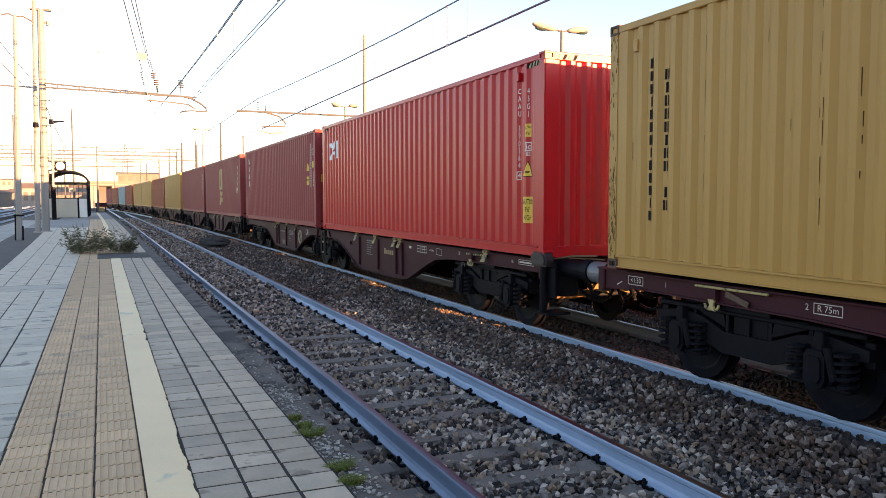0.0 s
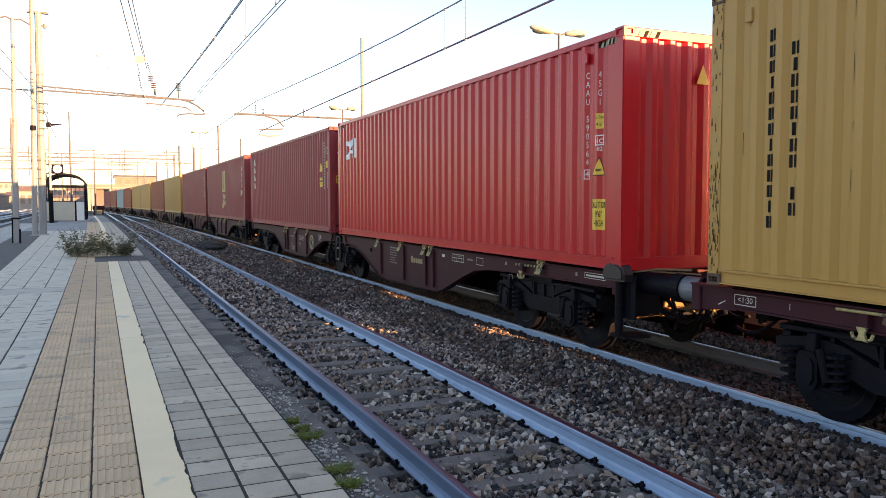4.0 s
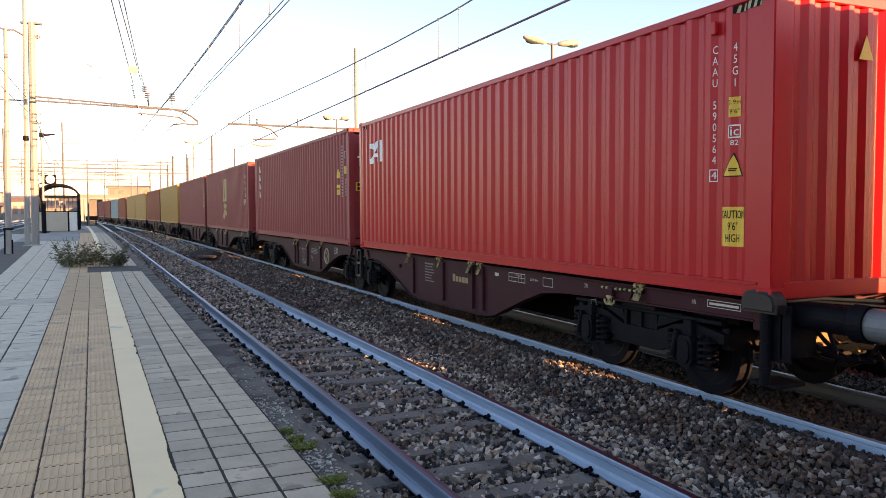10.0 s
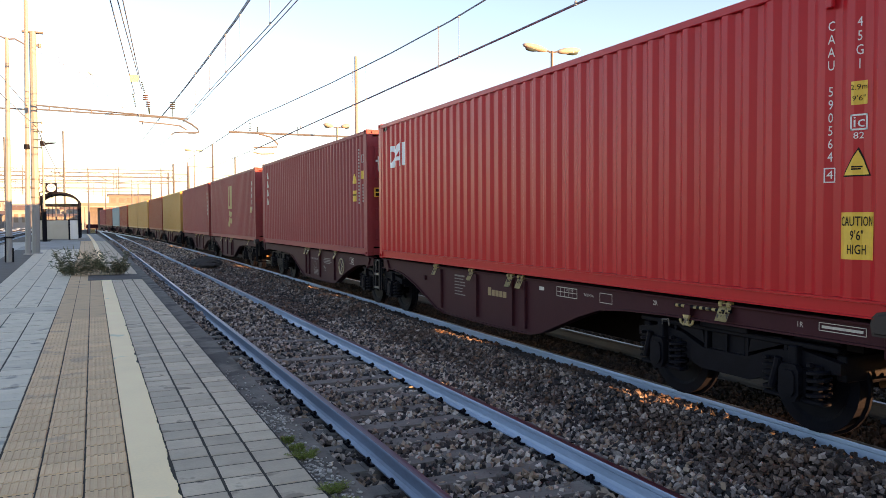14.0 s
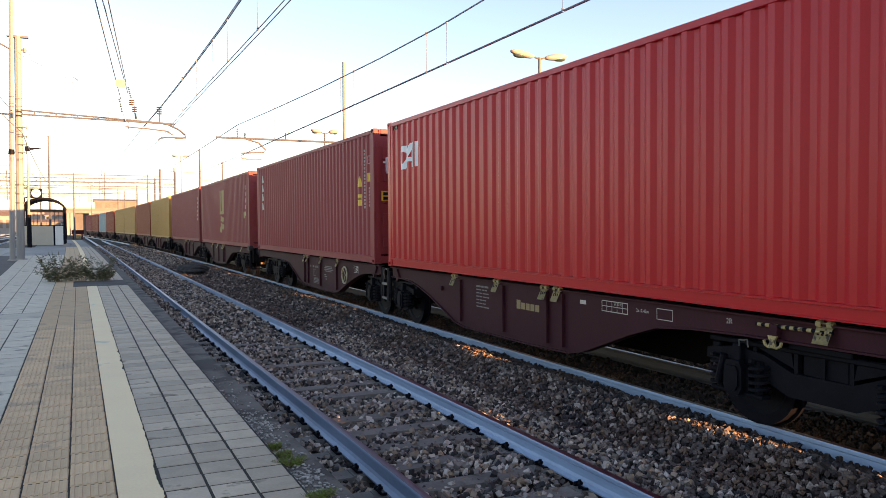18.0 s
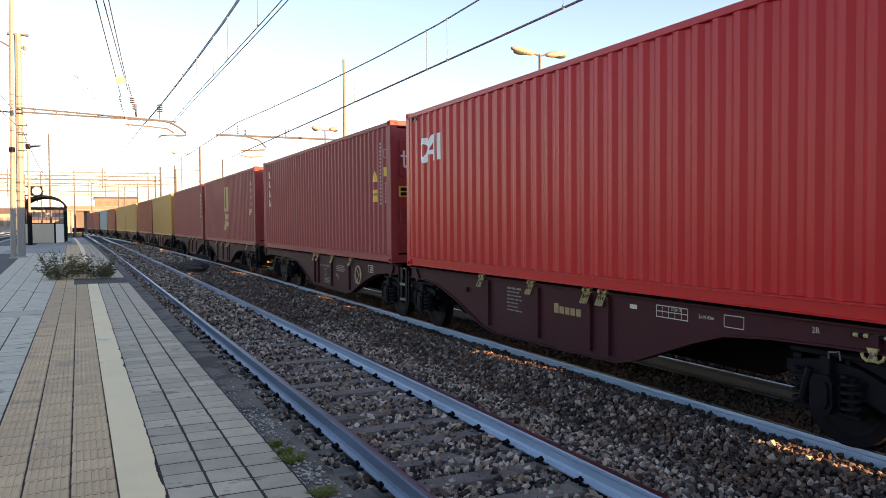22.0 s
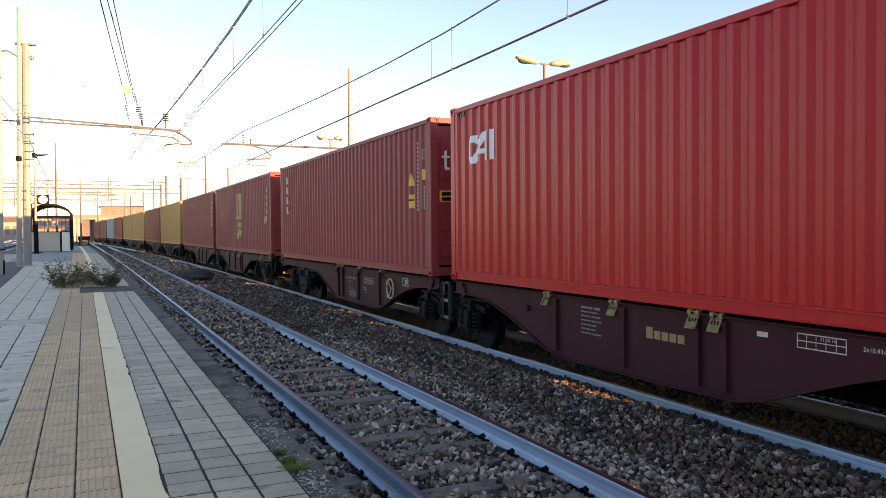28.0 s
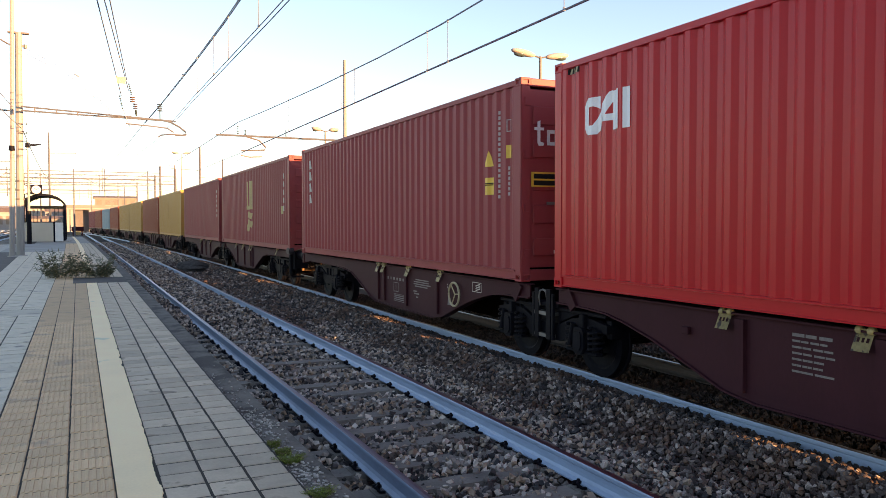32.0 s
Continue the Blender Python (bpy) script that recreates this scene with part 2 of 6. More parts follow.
def tube(bm, a, b, r, r2=None, seg=12):
    a, b = Vector(a), Vector(b)
    m = Matrix.Translation((a + b) / 2) @ (b - a).to_track_quat("Z", "Y").to_matrix().to_4x4()
    bmesh.ops.create_cone(bm, cap_ends=True, segments=seg, radius1=r, radius2=r if r2 is None else r2, depth=(b - a).length, matrix=m)
    return bm


def prism(bm, poly, x0, x1, axis="x"):
    """Extrudes a polygon of (y, z) pairs from x0 to x1 (axis x), or of (x, z) pairs along y (axis y)."""
    at = (lambda u, v, w: (w, u, v)) if axis == "x" else (lambda u, v, w: (u, w, v))
    a = [bm.verts.new(at(u, v, x0)) for u, v in poly]
    b = [bm.verts.new(at(u, v, x1)) for u, v in poly]
    bm.faces.new(a), bm.faces.new(b[::-1])
    for i in range(len(poly)):
        j = (i + 1) % len(poly)
        bm.faces.new((a[i], b[i], b[j], a[j]))
    return bm


def sweep(bm, profile, path, closed=True):
    """Sweeps a profile of (x, z) pairs along points (x, y, z) that run mostly along y."""
    rings = [[bm.verts.new((p[0] + u, p[1], p[2] + v)) for u, v in profile] for p in path]
    n = len(profile)
    for a, b in zip(rings, rings[1:]):
        for i in range(n if closed else n - 1):
            j = (i + 1) % n
            bm.faces.new((a[i], b[i], b[j], a[j]))
    if closed:
        bm.faces.new(rings[0]), bm.faces.new(rings[-1][::-1])
    return bm


def wire(bm, points, r, seg=5):
    """A thin cable through the points."""
    rings = []
    pts = [Vector(p) for p in points]
    for i, p in enumerate(pts):
        d = (pts[min(i + 1, len(pts) - 1)] - pts[max(i - 1, 0)]).normalized()
        q = d.to_track_quat("Z", "Y")
        rings.append([bm.verts.new(p + q @ Vector((r * math.cos(a), r * math.sin(a), 0))) for a in [2 * math.pi * k / seg for k in range(seg)]])
    for a, b in zip(rings, rings[1:]):
        for i in range(seg):
            j = (i + 1) % seg
            bm.faces.new((a[i], a[j], b[j], b[i]))
    bm.faces.new(rings[0][::-1]), bm.faces.new(rings[-1])
    return bm


def letters(body, size, align="CENTER", bold=0.0):
    """A flat mesh of the body's characters, in the plane x (right) and y (up)."""
    c = bpy.data.curves.new("lettering", "FONT")
    c.body, c.size, c.align_x, c.align_y, c.offset, c.resolution_u = body, size, align, "CENTER", bold, 2
    c.space_line = 0.9
    o = bpy.data.objects.new("lettering", c)
    me = bpy.data.meshes.new_from_object(o)
    bm = bmesh.new()
    bm.from_mesh(me)
    bpy.data.objects.remove(o), bpy.data.curves.remove(c), bpy.data.meshes.remove(me)
    return bm


def bars(bm, x, y, w, h, rows=1, gap=0.5):
    """Plain bars that stand for lettering too small to read."""
    for i in range(rows):
        yy = y - i * h * (1 + gap)
        f = [(x, yy), (x + w * (1 - 0.13 * ((i * 7) % 3)), yy), (x + w * (1 - 0.13 * ((i * 7) % 3)), yy + h), (x, yy + h)]
        bm.faces.new([bm.verts.new((u, v, 0)) for u, v in f])
    return bm


# ---- plan ----
TRACK_1, TRACK_2 = 2.972, 6.800      # centre lines of the empty track and of the train's
DECK, CONTAINER_BASE = 0.55, 1.144   # platform top and container floor over the rail


def bend_2(y):
    """Sideways drift of the train's track, which curves gently to the left."""
    return -max(0.0, y - 16.0) ** 2 / 3750.0


def bend_1(y):
    """The same for the empty track."""
    return -0.0105 * max(0.0, y - 7.0) - 0.00005 * max(0.0, y - 30) ** 2


def bend_p(y):
    """The same for the platform's edge and markings."""
    return -0.009 * (y - 4.4) - 0.00015 * max(0.0, y - 20.0) ** 2


def steps(y0, y1, near=0.5, far=6.0):
    ys, y = [], y0
    while y < y1:
        ys.append(y)
        y += near + (far - near) * min(1.0, max(0.0, y) / 120.0)
    return ys + [y1]


# ---- ground ----
def ground_sheet():
    bm = bmesh.new()
    bmesh.ops.create_grid(bm, x_segments=24, y_segments=24, size=2500, matrix=Matrix.Translation((0, 900, -0.62)))
    tagged(part("ground", bm, DIRT), "bare brown yard ground reaching the horizon", "ground", kind="structure")


def bed(name, x0, x1, y0, y1, bend, top, heaped=()):
    bm = bmesh.new()
    sweep(bm, [(x0 - 0.3, -0.62), (x0, top), *heaped, (x1, top), (x1 + 0.3, -0.62)], [(bend(y), y, 0) for y in steps(y0, y1)])
    return tagged(part(name, bm, GRAVEL), "dark stone ballast bed under the rails", "ballast", kind="structure")


ground_sheet()
bed("ballast_bed_1", 1.20, 4.85, -25, 230, bend_1, -0.245)
bed("ballast_bed_2", 4.80, 9.6, -25, 230, bend_2, -0.235, ((4.92, -0.225), (5.33, -0.045), (5.40, -0.045), (5.93, -0.13), (5.96, -0.235)))

RAIL = [(-0.075, -0.172), (0.075, -0.172), (0.075, -0.158), (0.035, -0.142), (0.020, -0.118), (0.020, -0.052), (0.034, -0.040), (0.036, -0.014),
        (0.031, -0.0015), (0.0, 0.0), (-0.031, -0.0015), (-0.036, -0.014), (-0.034, -0.040), (-0.020, -0.052), (-0.020, -0.118), (-0.035, -0.142), (-0.075, -0.158)]


def rail(x, bend, parent, y0=-25, y1=230, side=None):
    bm = bmesh.new()
    sweep(bm, RAIL, [(x + bend(y), y, 0) for y in steps(y0, y1, 1.0)])
    ob = part("rail", bm, side or RAIL_SKYLIT, parent, "steel rail with a rolled, shining head")
    ob.data.materials.append(RAIL_TOP)
    for p in ob.data.polygons:
        if p.normal.z > 0.6 and p.center.z > -0.02:
            p.material_index = 1
    return ob


track_1 = thing("track_1", pose(0, 0, 0), "empty railway track on concrete sleepers beside the platform", "track", kind="structure")
track_2 = thing("track_2", pose(0, 0, 0), "railway track in dark ballast under the train", "track", kind="structure")
for track, x, bend in ((track_1, TRACK_1, bend_1), (track_2, TRACK_2, bend_2)):
    for side in (-1, 1):
        rail(x + side * 0.7535, bend, track, side=RAIL_SHADED if track is track_2 and side > 0 else None)

# ---- platform ----
EDGE, LINE_1, LINE_0, TACTILE_0 = 1.05, 0.353, 0.123, -0.585
ROW, SMALL_ROW = 0.292, 0.2257     # lengths of the pavers away from the line and beside it


def strip(name, x0, x1, y0, y1, z0, z1, material, label, parent=None, rim=None, step=1.0, fine=None):
    bm = bmesh.new()
    rim = rim or (lambda y: 0.0)
    ys = steps(y0, y1, step) if not fine else [y0 + k * step for k in range(int((fine - y0) / step))] + steps(fine, y1, 0.5)
    a = [[bm.verts.new((x, y, z)) for x, z in ((x0 + bend_p(y), z0), (x0 + bend_p(y), z1), (x1 + bend_p(y) + rim(y), z1), (x1 + bend_p(y) + rim(y), z0))] for y in ys]
    for p, q in zip(a, a[1:]):
        for i in range(3):
            bm.faces.new((p[i], p[i + 1], q[i + 1], q[i]))
    bm.faces.new(a[0]), bm.faces.new(a[-1])
    ob = part(name, bm, material, parent)
    return tagged(ob, label, "platform", kind="structure") if not parent else tagged(ob, label)


platform = thing("platform", pose(0, 0, 0), "station platform of grey pavers with a beige tactile strip and a cream line", "platform", kind="structure")
strip("slab", -5.30, EDGE + 0.004, -20, 95, -0.62, DECK - 0.004, JOINT, "dark joint bed under the pavers", platform)
strip("coping", EDGE + 0.01, 1.282, -20, 95, -0.62, DECK - 0.03, COPING, "dirty dark concrete platform edge", platform)


def ragged(y):
    """The outer edge of the line's paint: it has chipped off here and run over the pavers there."""
    broad = math.sin(2.1 * y + 0.8) + math.sin(5.3 * y + 2.0)
    chip = max(0.0, noise.noise(Vector((0, 6.0 * y, 3.3))) - 0.12)
    return 0.002 + 0.001 * broad + 0.0045 * noise.noise(Vector((1.7, 31.0 * y, 0))) + 0.004 * noise.noise(Vector((5.1, 78.0 * y, 0))) - 0.028 * chip


strip("cream_line", LINE_0 + 0.004, LINE_1 - 0.004, -5, 91, DECK - 0.01, DECK + 0.0035, LINE, "worn cream safety line", platform, ragged, 0.015, 16.0)


def left_wide(y):
    """Width of the paver columns beside the tactile strip, which fan out a little along the platform."""
    return 0.300 * (1.0 + 0.017 * min(38.0, max(0.0, y - 9.0)))


def fan(y):
    return 1.2 - 4 * left_wide(y)


strip("asphalt_strip", -3.4, TACTILE_0 - 1.205, -20, 62, DECK - 0.02, DECK + 0.001, ASPHALT, "dark asphalt along the pavers", platform, fan)
strip("concrete_strip", -5.25, TACTILE_0 - 2.10, -20, 92, DECK - 0.02, DECK + 0.002, COPING, "dark bed under the concrete slabs", platform, fan)
strip("far_paving", TACTILE_0 - 2.0, EDGE, 61, 92, DECK - 0.02, DECK, FAR_PAVING, "grey asphalt beyond the shelter", platform)
strip("shelter_paving", TACTILE_0 - 3.6, TACTILE_0 - 0.01, 44, 61, DECK - 0.02, DECK + 0.004, FAR_PAVING, "grey asphalt in front of the shelter", platform)
strip("duct_cover", TACTILE_0 - 1.31, TACTILE_0 - 0.01, 13.68, 14.56, DECK - 0.02, DECK + 0.001, TILE_GREY, "smooth grey duct cover", platform)
strip("patch", -0.17, EDGE, 20.4, 22.3, DECK - 0.02, DECK + 0.007, ASPHALT, "dark asphalt patch in the pavers", platform)


# ---- containers ----
LEN, WID, TALL = 12.192, 2.438, 2.896
HALF, SIDE = LEN / 2, WID / 2
WAVE, WAVE_N = 0.2780, 42


def ridge(u, pitch, depth):
    """How far a corrugated sheet lies inside its outer face, u metres along it."""
    v = (u / pitch) % 1.0
    knots = ((0.0, 0.0), (0.26, 0.0), (0.5, depth), (0.76, depth), (1.0, 0.0))
    for (a, p), (b, q) in zip(knots, knots[1:]):
        if v <= b:
            return p + (q - p) * (v - a) / (b - a)
    return 0.0


def breaks(start, pitch, count):
    return [start + pitch * (i + f) for i in range(count) for f in (0.0, 0.26, 0.5, 0.76)] + [start + pitch * count]


def side_sheet(sign):
    bm = bmesh.new()
    y0 = -WAVE * WAVE_N / 2
    rows = []
    for y in [-HALF + 0.1] + breaks(y0, WAVE, WAVE_N) + [HALF - 0.1]:
        inside = -0.002 if abs(y) > abs(y0) else ridge(y - y0 + 1e-6, WAVE, 0.036)
        rows.append([bm.verts.new((sign * (SIDE - 0.012 - inside), y, z)) for z in (0.15, 2.80)])
    for a, b in zip(rows, rows[1:]):
        bm.faces.new((a[0], a[1], b[1], b[0]))
    return bm


END_PITCH, END_N = 0.262, 8


def end_sheet():
    bm = bmesh.new()
    x0 = -END_PITCH * END_N / 2
    rows = []
    for x in [-SIDE + 0.1] + breaks(x0, END_PITCH, END_N) + [SIDE - 0.1]:
        inside = 0.0 if abs(x) > abs(x0) else ridge(x - x0 + 1e-6, END_PITCH, 0.046)
        rows.append([bm.verts.new((x, -HALF + 0.012 + inside, z)) for z in (0.15, 2.80)])
    for a, b in zip(rows, rows[1:]):
        bm.faces.new((a[0], a[1], b[1], b[0]))
    return bm


def casting():
    """A corner casting with its oval hole on every free face, centred on its base."""
    bm = bmesh.new()
    box(bm, -0.081, 0.081, -0.089, 0.089, 0, 0.118, 0.006)
    big = sorted(bm.faces, key=lambda f: -f.calc_area())[:6]
    for f in big:
        bmesh.ops.inset_region(bm, faces=[f], thickness=0.034, depth=0.0)
        bmesh.ops.inset_region(bm, faces=[f], thickness=0.004, depth=-0.03)
    return bm


def door_leaf(sign):
    bm = bmesh.new()
    a, b = (0.012, SIDE - 0.11) if sign > 0 else (-SIDE + 0.11, -0.012)
    y = HALF - 0.03
    box(bm, a, b, y - 0.03, y, 0.20, 2.74, 0.006)
    return bm


def door_panel(sign, k):
    a, b = (0.112, SIDE - 0.21) if sign > 0 else (-SIDE + 0.21, -0.112)
    z = 0.36 + k * 0.47
    return box(bmesh.new(), a, b, HALF - 0.032, HALF - 0.008, z, z + 0.26, 0.018)


def make_container():
    c = thing("shipping_container", pose(0, 0, 0), "", "container", "containers on the freight train")
    for s in (-1, 1):
        part("side_panel", side_sheet(s), RED, c)
    part("end_panel", end_sheet(), RED, c)
    bm = bmesh.new()
    box(bm, -SIDE + 0.02, SIDE - 0.02, -HALF + 0.02, HALF - 0.02, 2.80, 2.872)
    for k in range(56):
        y = -HALF + 0.2 + k * 0.21
        box(bm, -SIDE + 0.08, SIDE - 0.08, y, y + 0.1, 2.86, 2.884)
    part("roof", bm, RED, c)
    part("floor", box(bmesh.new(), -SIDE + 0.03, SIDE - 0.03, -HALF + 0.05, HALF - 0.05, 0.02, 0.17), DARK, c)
    for s in (-1, 1):
        bm = box(bmesh.new(), s * (SIDE - 0.06), s * (SIDE - 0.004), -HALF + 0.17, HALF - 0.17, 2.795, 2.878, 0.008)
        part("top_side_rail", bm, RED, c)
        bm = bmesh.new()
        prism(bm, [(s * (SIDE - 0.05), 0.02), (s * (SIDE - 0.004), 0.02), (s * (SIDE - 0.004), 0.032), (s * (SIDE - 0.026), 0.036), (s * (SIDE - 0.026), 0.140),
                   (s * (SIDE + 0.010), 0.146), (s * (SIDE + 0.010), 0.164), (s * (SIDE - 0.05), 0.172)], -HALF + 0.17, HALF - 0.17, "y")
        part("bottom_side_rail", bm, RED, c)
        for e in (-1, 1):
            x, y = s * (SIDE - 0.08), e * (HALF - 0.088)
            bm = bmesh.new()
            prism(bm, [(x - 0.078, y - 0.085), (x + 0.078, y - 0.085), (x + 0.078, y + 0.085), (x - 0.078, y + 0.085)], 0, 1, "y")
            for v in bm.verts:
                v.co = (v.co.x, v.co.z, 0.118 if v.co.y < 0.5 else TALL - 0.118)
            bmesh.ops.bevel(bm, geom=[q for q in bm.edges if abs(q.verts[0].co.z - q.verts[1].co.z) > 1], offset=0.012, segments=2, affect="EDGES")
            part("corner_post", bm, RED, c)
    for e in (-1, 1):
        y = e * (HALF - 0.05)
        part("end_header", box(bmesh.new(), -SIDE + 0.16, SIDE - 0.16, y - 0.045, y + 0.045, 2.775, 2.89, 0.008), RED, c)
        part("end_sill", box(bmesh.new(), -SIDE + 0.16, SIDE - 0.16, y - 0.045, y + 0.045, 0.01, 0.17, 0.008), RED, c)
    for s in (-1, 1):
        leaf = part("door", door_leaf(s), RED, c)
        for k in range(5):
            part("door_panel", door_panel(s, k), RED, leaf)
        for x in (0.20, 0.50):
            bm = tube(bmesh.new(), (s * x, HALF + 0.012, 0.08), (s * x, HALF + 0.012, 2.82), 0.017, seg=8)
            for z in (0.14, 0.75, 1.25, 2.1, 2.75):
                box(bm, s * x - 0.05, s * x + 0.05, HALF - 0.03, HALF + 0.022, z - 0.04, z + 0.04)
            part("locking_bar", bm, GALV, leaf)
            part("handle", box(bmesh.new(), s * x - 0.01, s * x + 0.30 * s, HALF + 0.012, HALF + 0.03, 1.10, 1.14), GALV, leaf)
        for z in (0.35, 1.0, 1.75, 2.5):
            part("hinge", box(bmesh.new(), s * (SIDE - 0.14), s * (SIDE - 0.06), HALF - 0.03, HALF + 0.016, z, z + 0.11), RED, leaf)
    me = None
    for s in (-1, 1):
        for e in (-1, 1):
            for z in (0, TALL - 0.118):
                if me is None:
                    first = part("corner_casting", casting(), RED, c)
                    me, ob = first.data, first
                else:
                    ob = put("corner_casting", me, RED, c)
                ob.location = (s * (SIDE - 0.081), e * (HALF - 0.089), z)
    return c


PAINTED = ("side_panel", "end_panel", "roof", "top_side_rail", "bottom_side_rail", "corner_post", "end_header", "end_sill", "door", "door_panel", "hinge", "corner_casting")


def repaint(c, material, casting_material=None):
    for o in c.children_recursive:
        kind = o.name.split(".")[0]
        if kind in PAINTED:
            o.material_slots[0].link = "OBJECT"
            o.material_slots[0].material = casting_material if casting_material and kind == "corner_casting" else material
    return c


TRAIN = []       # thing, distance of its middle from the red container's near end, height, whether it stands the other way round

# distance of each near end, paint, label, doors toward the camera
LOADS = (
    (-53.6, OXIDE, "dark red corrugated steel shipping container on a flat wagon", False),
    (-40.5, MAROON, "dark red corrugated steel shipping container on a flat wagon", False),
    (-26.8, OXIDE, "dark red corrugated steel shipping container on a flat wagon", False),
    (-13.60, YELLOW, "scratched mustard yellow shipping container with black lettering and rusty corners", True),
    (0.0, RED, "bright red corrugated shipping container with a pale logo", False),
    (13.05, MAROON, "dark maroon corrugated shipping container with doors and white lettering", True),
    (26.75, OXIDE, "brownish red shipping container with tall ochre lettering", True),
    (39.8, OXIDE, "plain brownish red shipping container", True),
    (53.5, YELLOW, "yellow shipping container with a dark vertical mark", True),
    (66.55, ORANGE, "faded orange red shipping container", True),
    (80.25, YELLOW, "yellow shipping container with a dark vertical mark", False),
    (92.75, YELLOW, "plain yellow shipping container", True),
    (107.0, ORANGE, "faded orange red shipping container", True),
    (120.05, PALE_BLUE, "pale blue shipping container", True),
    (133.75, ORANGE, "faded orange red shipping container", True),
    (146.8, MAROON, "dull dark shipping container at the far end of the train", False),
)
master = make_container()
BOXES = []
for i, (d, colour, label, doors) in enumerate(LOADS):
    c = master if i == 0 else copy_thing(master, pose(0, 0, 0))
    repaint(c, colour, RUSTED if i == 3 else None)
    tagged(c, label)
    TRAIN.append((c, d + HALF, CONTAINER_BASE, doors))
    BOXES.append(c)
YELLOW_BOX, RED_BOX, TEX_BOX, MSC_BOX = BOXES[3:7]


# ---- wagons ----
# outline of the deep side plate, from its buffer end: distance, height
BELLY = [(0.28, 0.93), (2.9, 0.91), (3.6, 0.885), (4.15, 0.835), (4.6, 0.70), (5.55, 0.36), (5.85, 0.30), (7.0, 0.275), (8.9, 0.275), (9.3, 0.33), (9.75, 0.49),
         (10.35, 0.69), (10.85, 0.82), (11.2, 0.885), (11.6, 0.91), (12.25, 0.92)]
SOLE = 1.11


def plate(bm, x):
    t = 0.012
    prism(bm, [(d - HALF, z) for d, z in BELLY] + [(12.25 - HALF, SOLE), (0.28 - HALF, SOLE)], x - t, x + t)


def flange(bm, x, wide):
    for (d, z), (e, w) in zip(BELLY, BELLY[1:]):
        bar(bm, (x, d - HALF, z), (x, e - HALF, w), wide, 0.018)


def side_frame(bm, x, centre, s):
    """One cast side frame of a two-axle bogie: a beam that dips in the middle, with a lightening hole."""
    y = centre
    top = [(-1.35, 0.72), (-0.95, 0.78), (-0.62, 0.74), (-0.30, 0.62), (0.30, 0.62), (0.62, 0.74), (0.95, 0.78), (1.35, 0.72)]
    bot = [(1.35, 0.62), (0.98, 0.60), (0.66, 0.52), (0.34, 0.40), (-0.34, 0.40), (-0.66, 0.52), (-0.98, 0.60), (-1.35, 0.62)]
    prism(bm, [(y + a, z) for a, z in top + bot], x - 0.05, x + 0.05)
    for a in (-1, 1):
        prism(bm, [(y + a * u, z) for u, z in ((0.30, 0.66), (0.34, 0.84), (0.70, 0.86), (0.78, 0.82), (0.66, 0.78))], x - 0.03, x + 0.03)
    for a in (-0.75, -0.28, 0.0, 0.28, 0.75):
        box(bm, x - 0.03, x + 0.03, y + a - 0.02, y + a + 0.02, 0.55, 0.84)
    box(bm, x - 0.08, x + 0.08, y - 0.32, y + 0.32, 0.84, 0.90, 0.01)
    box(bm, x - 0.05, x + 0.05, y - 1.32, y + 1.32, 0.80, 0.85, 0.01)


def spring(bm, x, y, z0, z1, r):
    turns, seg = 4.5, 12
    pts = [(x + r * math.cos(2 * math.pi * k / seg), y + r * math.sin(2 * math.pi * k / seg), z0 + (z1 - z0) * k / (turns * seg)) for k in range(int(turns * seg) + 1)]
    wire(bm, pts, 0.021, 5)


WHEEL = [(0.0, 0.0), (0.0, 0.095), (0.16, 0.075), (0.19, 0.03), (0.33, 0.02), (0.36, 0.0), (0.46, 0.0), (0.46, 0.102), (0.487, 0.106), (0.487, 0.135), (0.44, 0.138),
         (0.36, 0.135), (0.33, 0.06), (0.19, 0.07), (0.16, 0.135), (0.0, 0.135)]


def wheel_mesh():
    bm = bmesh.new()
    seg = 28
    rings = [[bm.verts.new((w, r * math.cos(2 * math.pi * k / seg), r * math.sin(2 * math.pi * k / seg))) for k in range(seg)] for r, w in [(r, 0.135 - w) for r, w in WHEEL[1:-1]]]
    for a, b in zip(rings, rings[1:]):
        for k in range(seg):
            bm.faces.new((a[k], a[(k + 1) % seg], b[(k + 1) % seg], b[k]))
    bm.faces.new(rings[0]), bm.faces.new(rings[-1][::-1])
    return bm


WHEELS = []


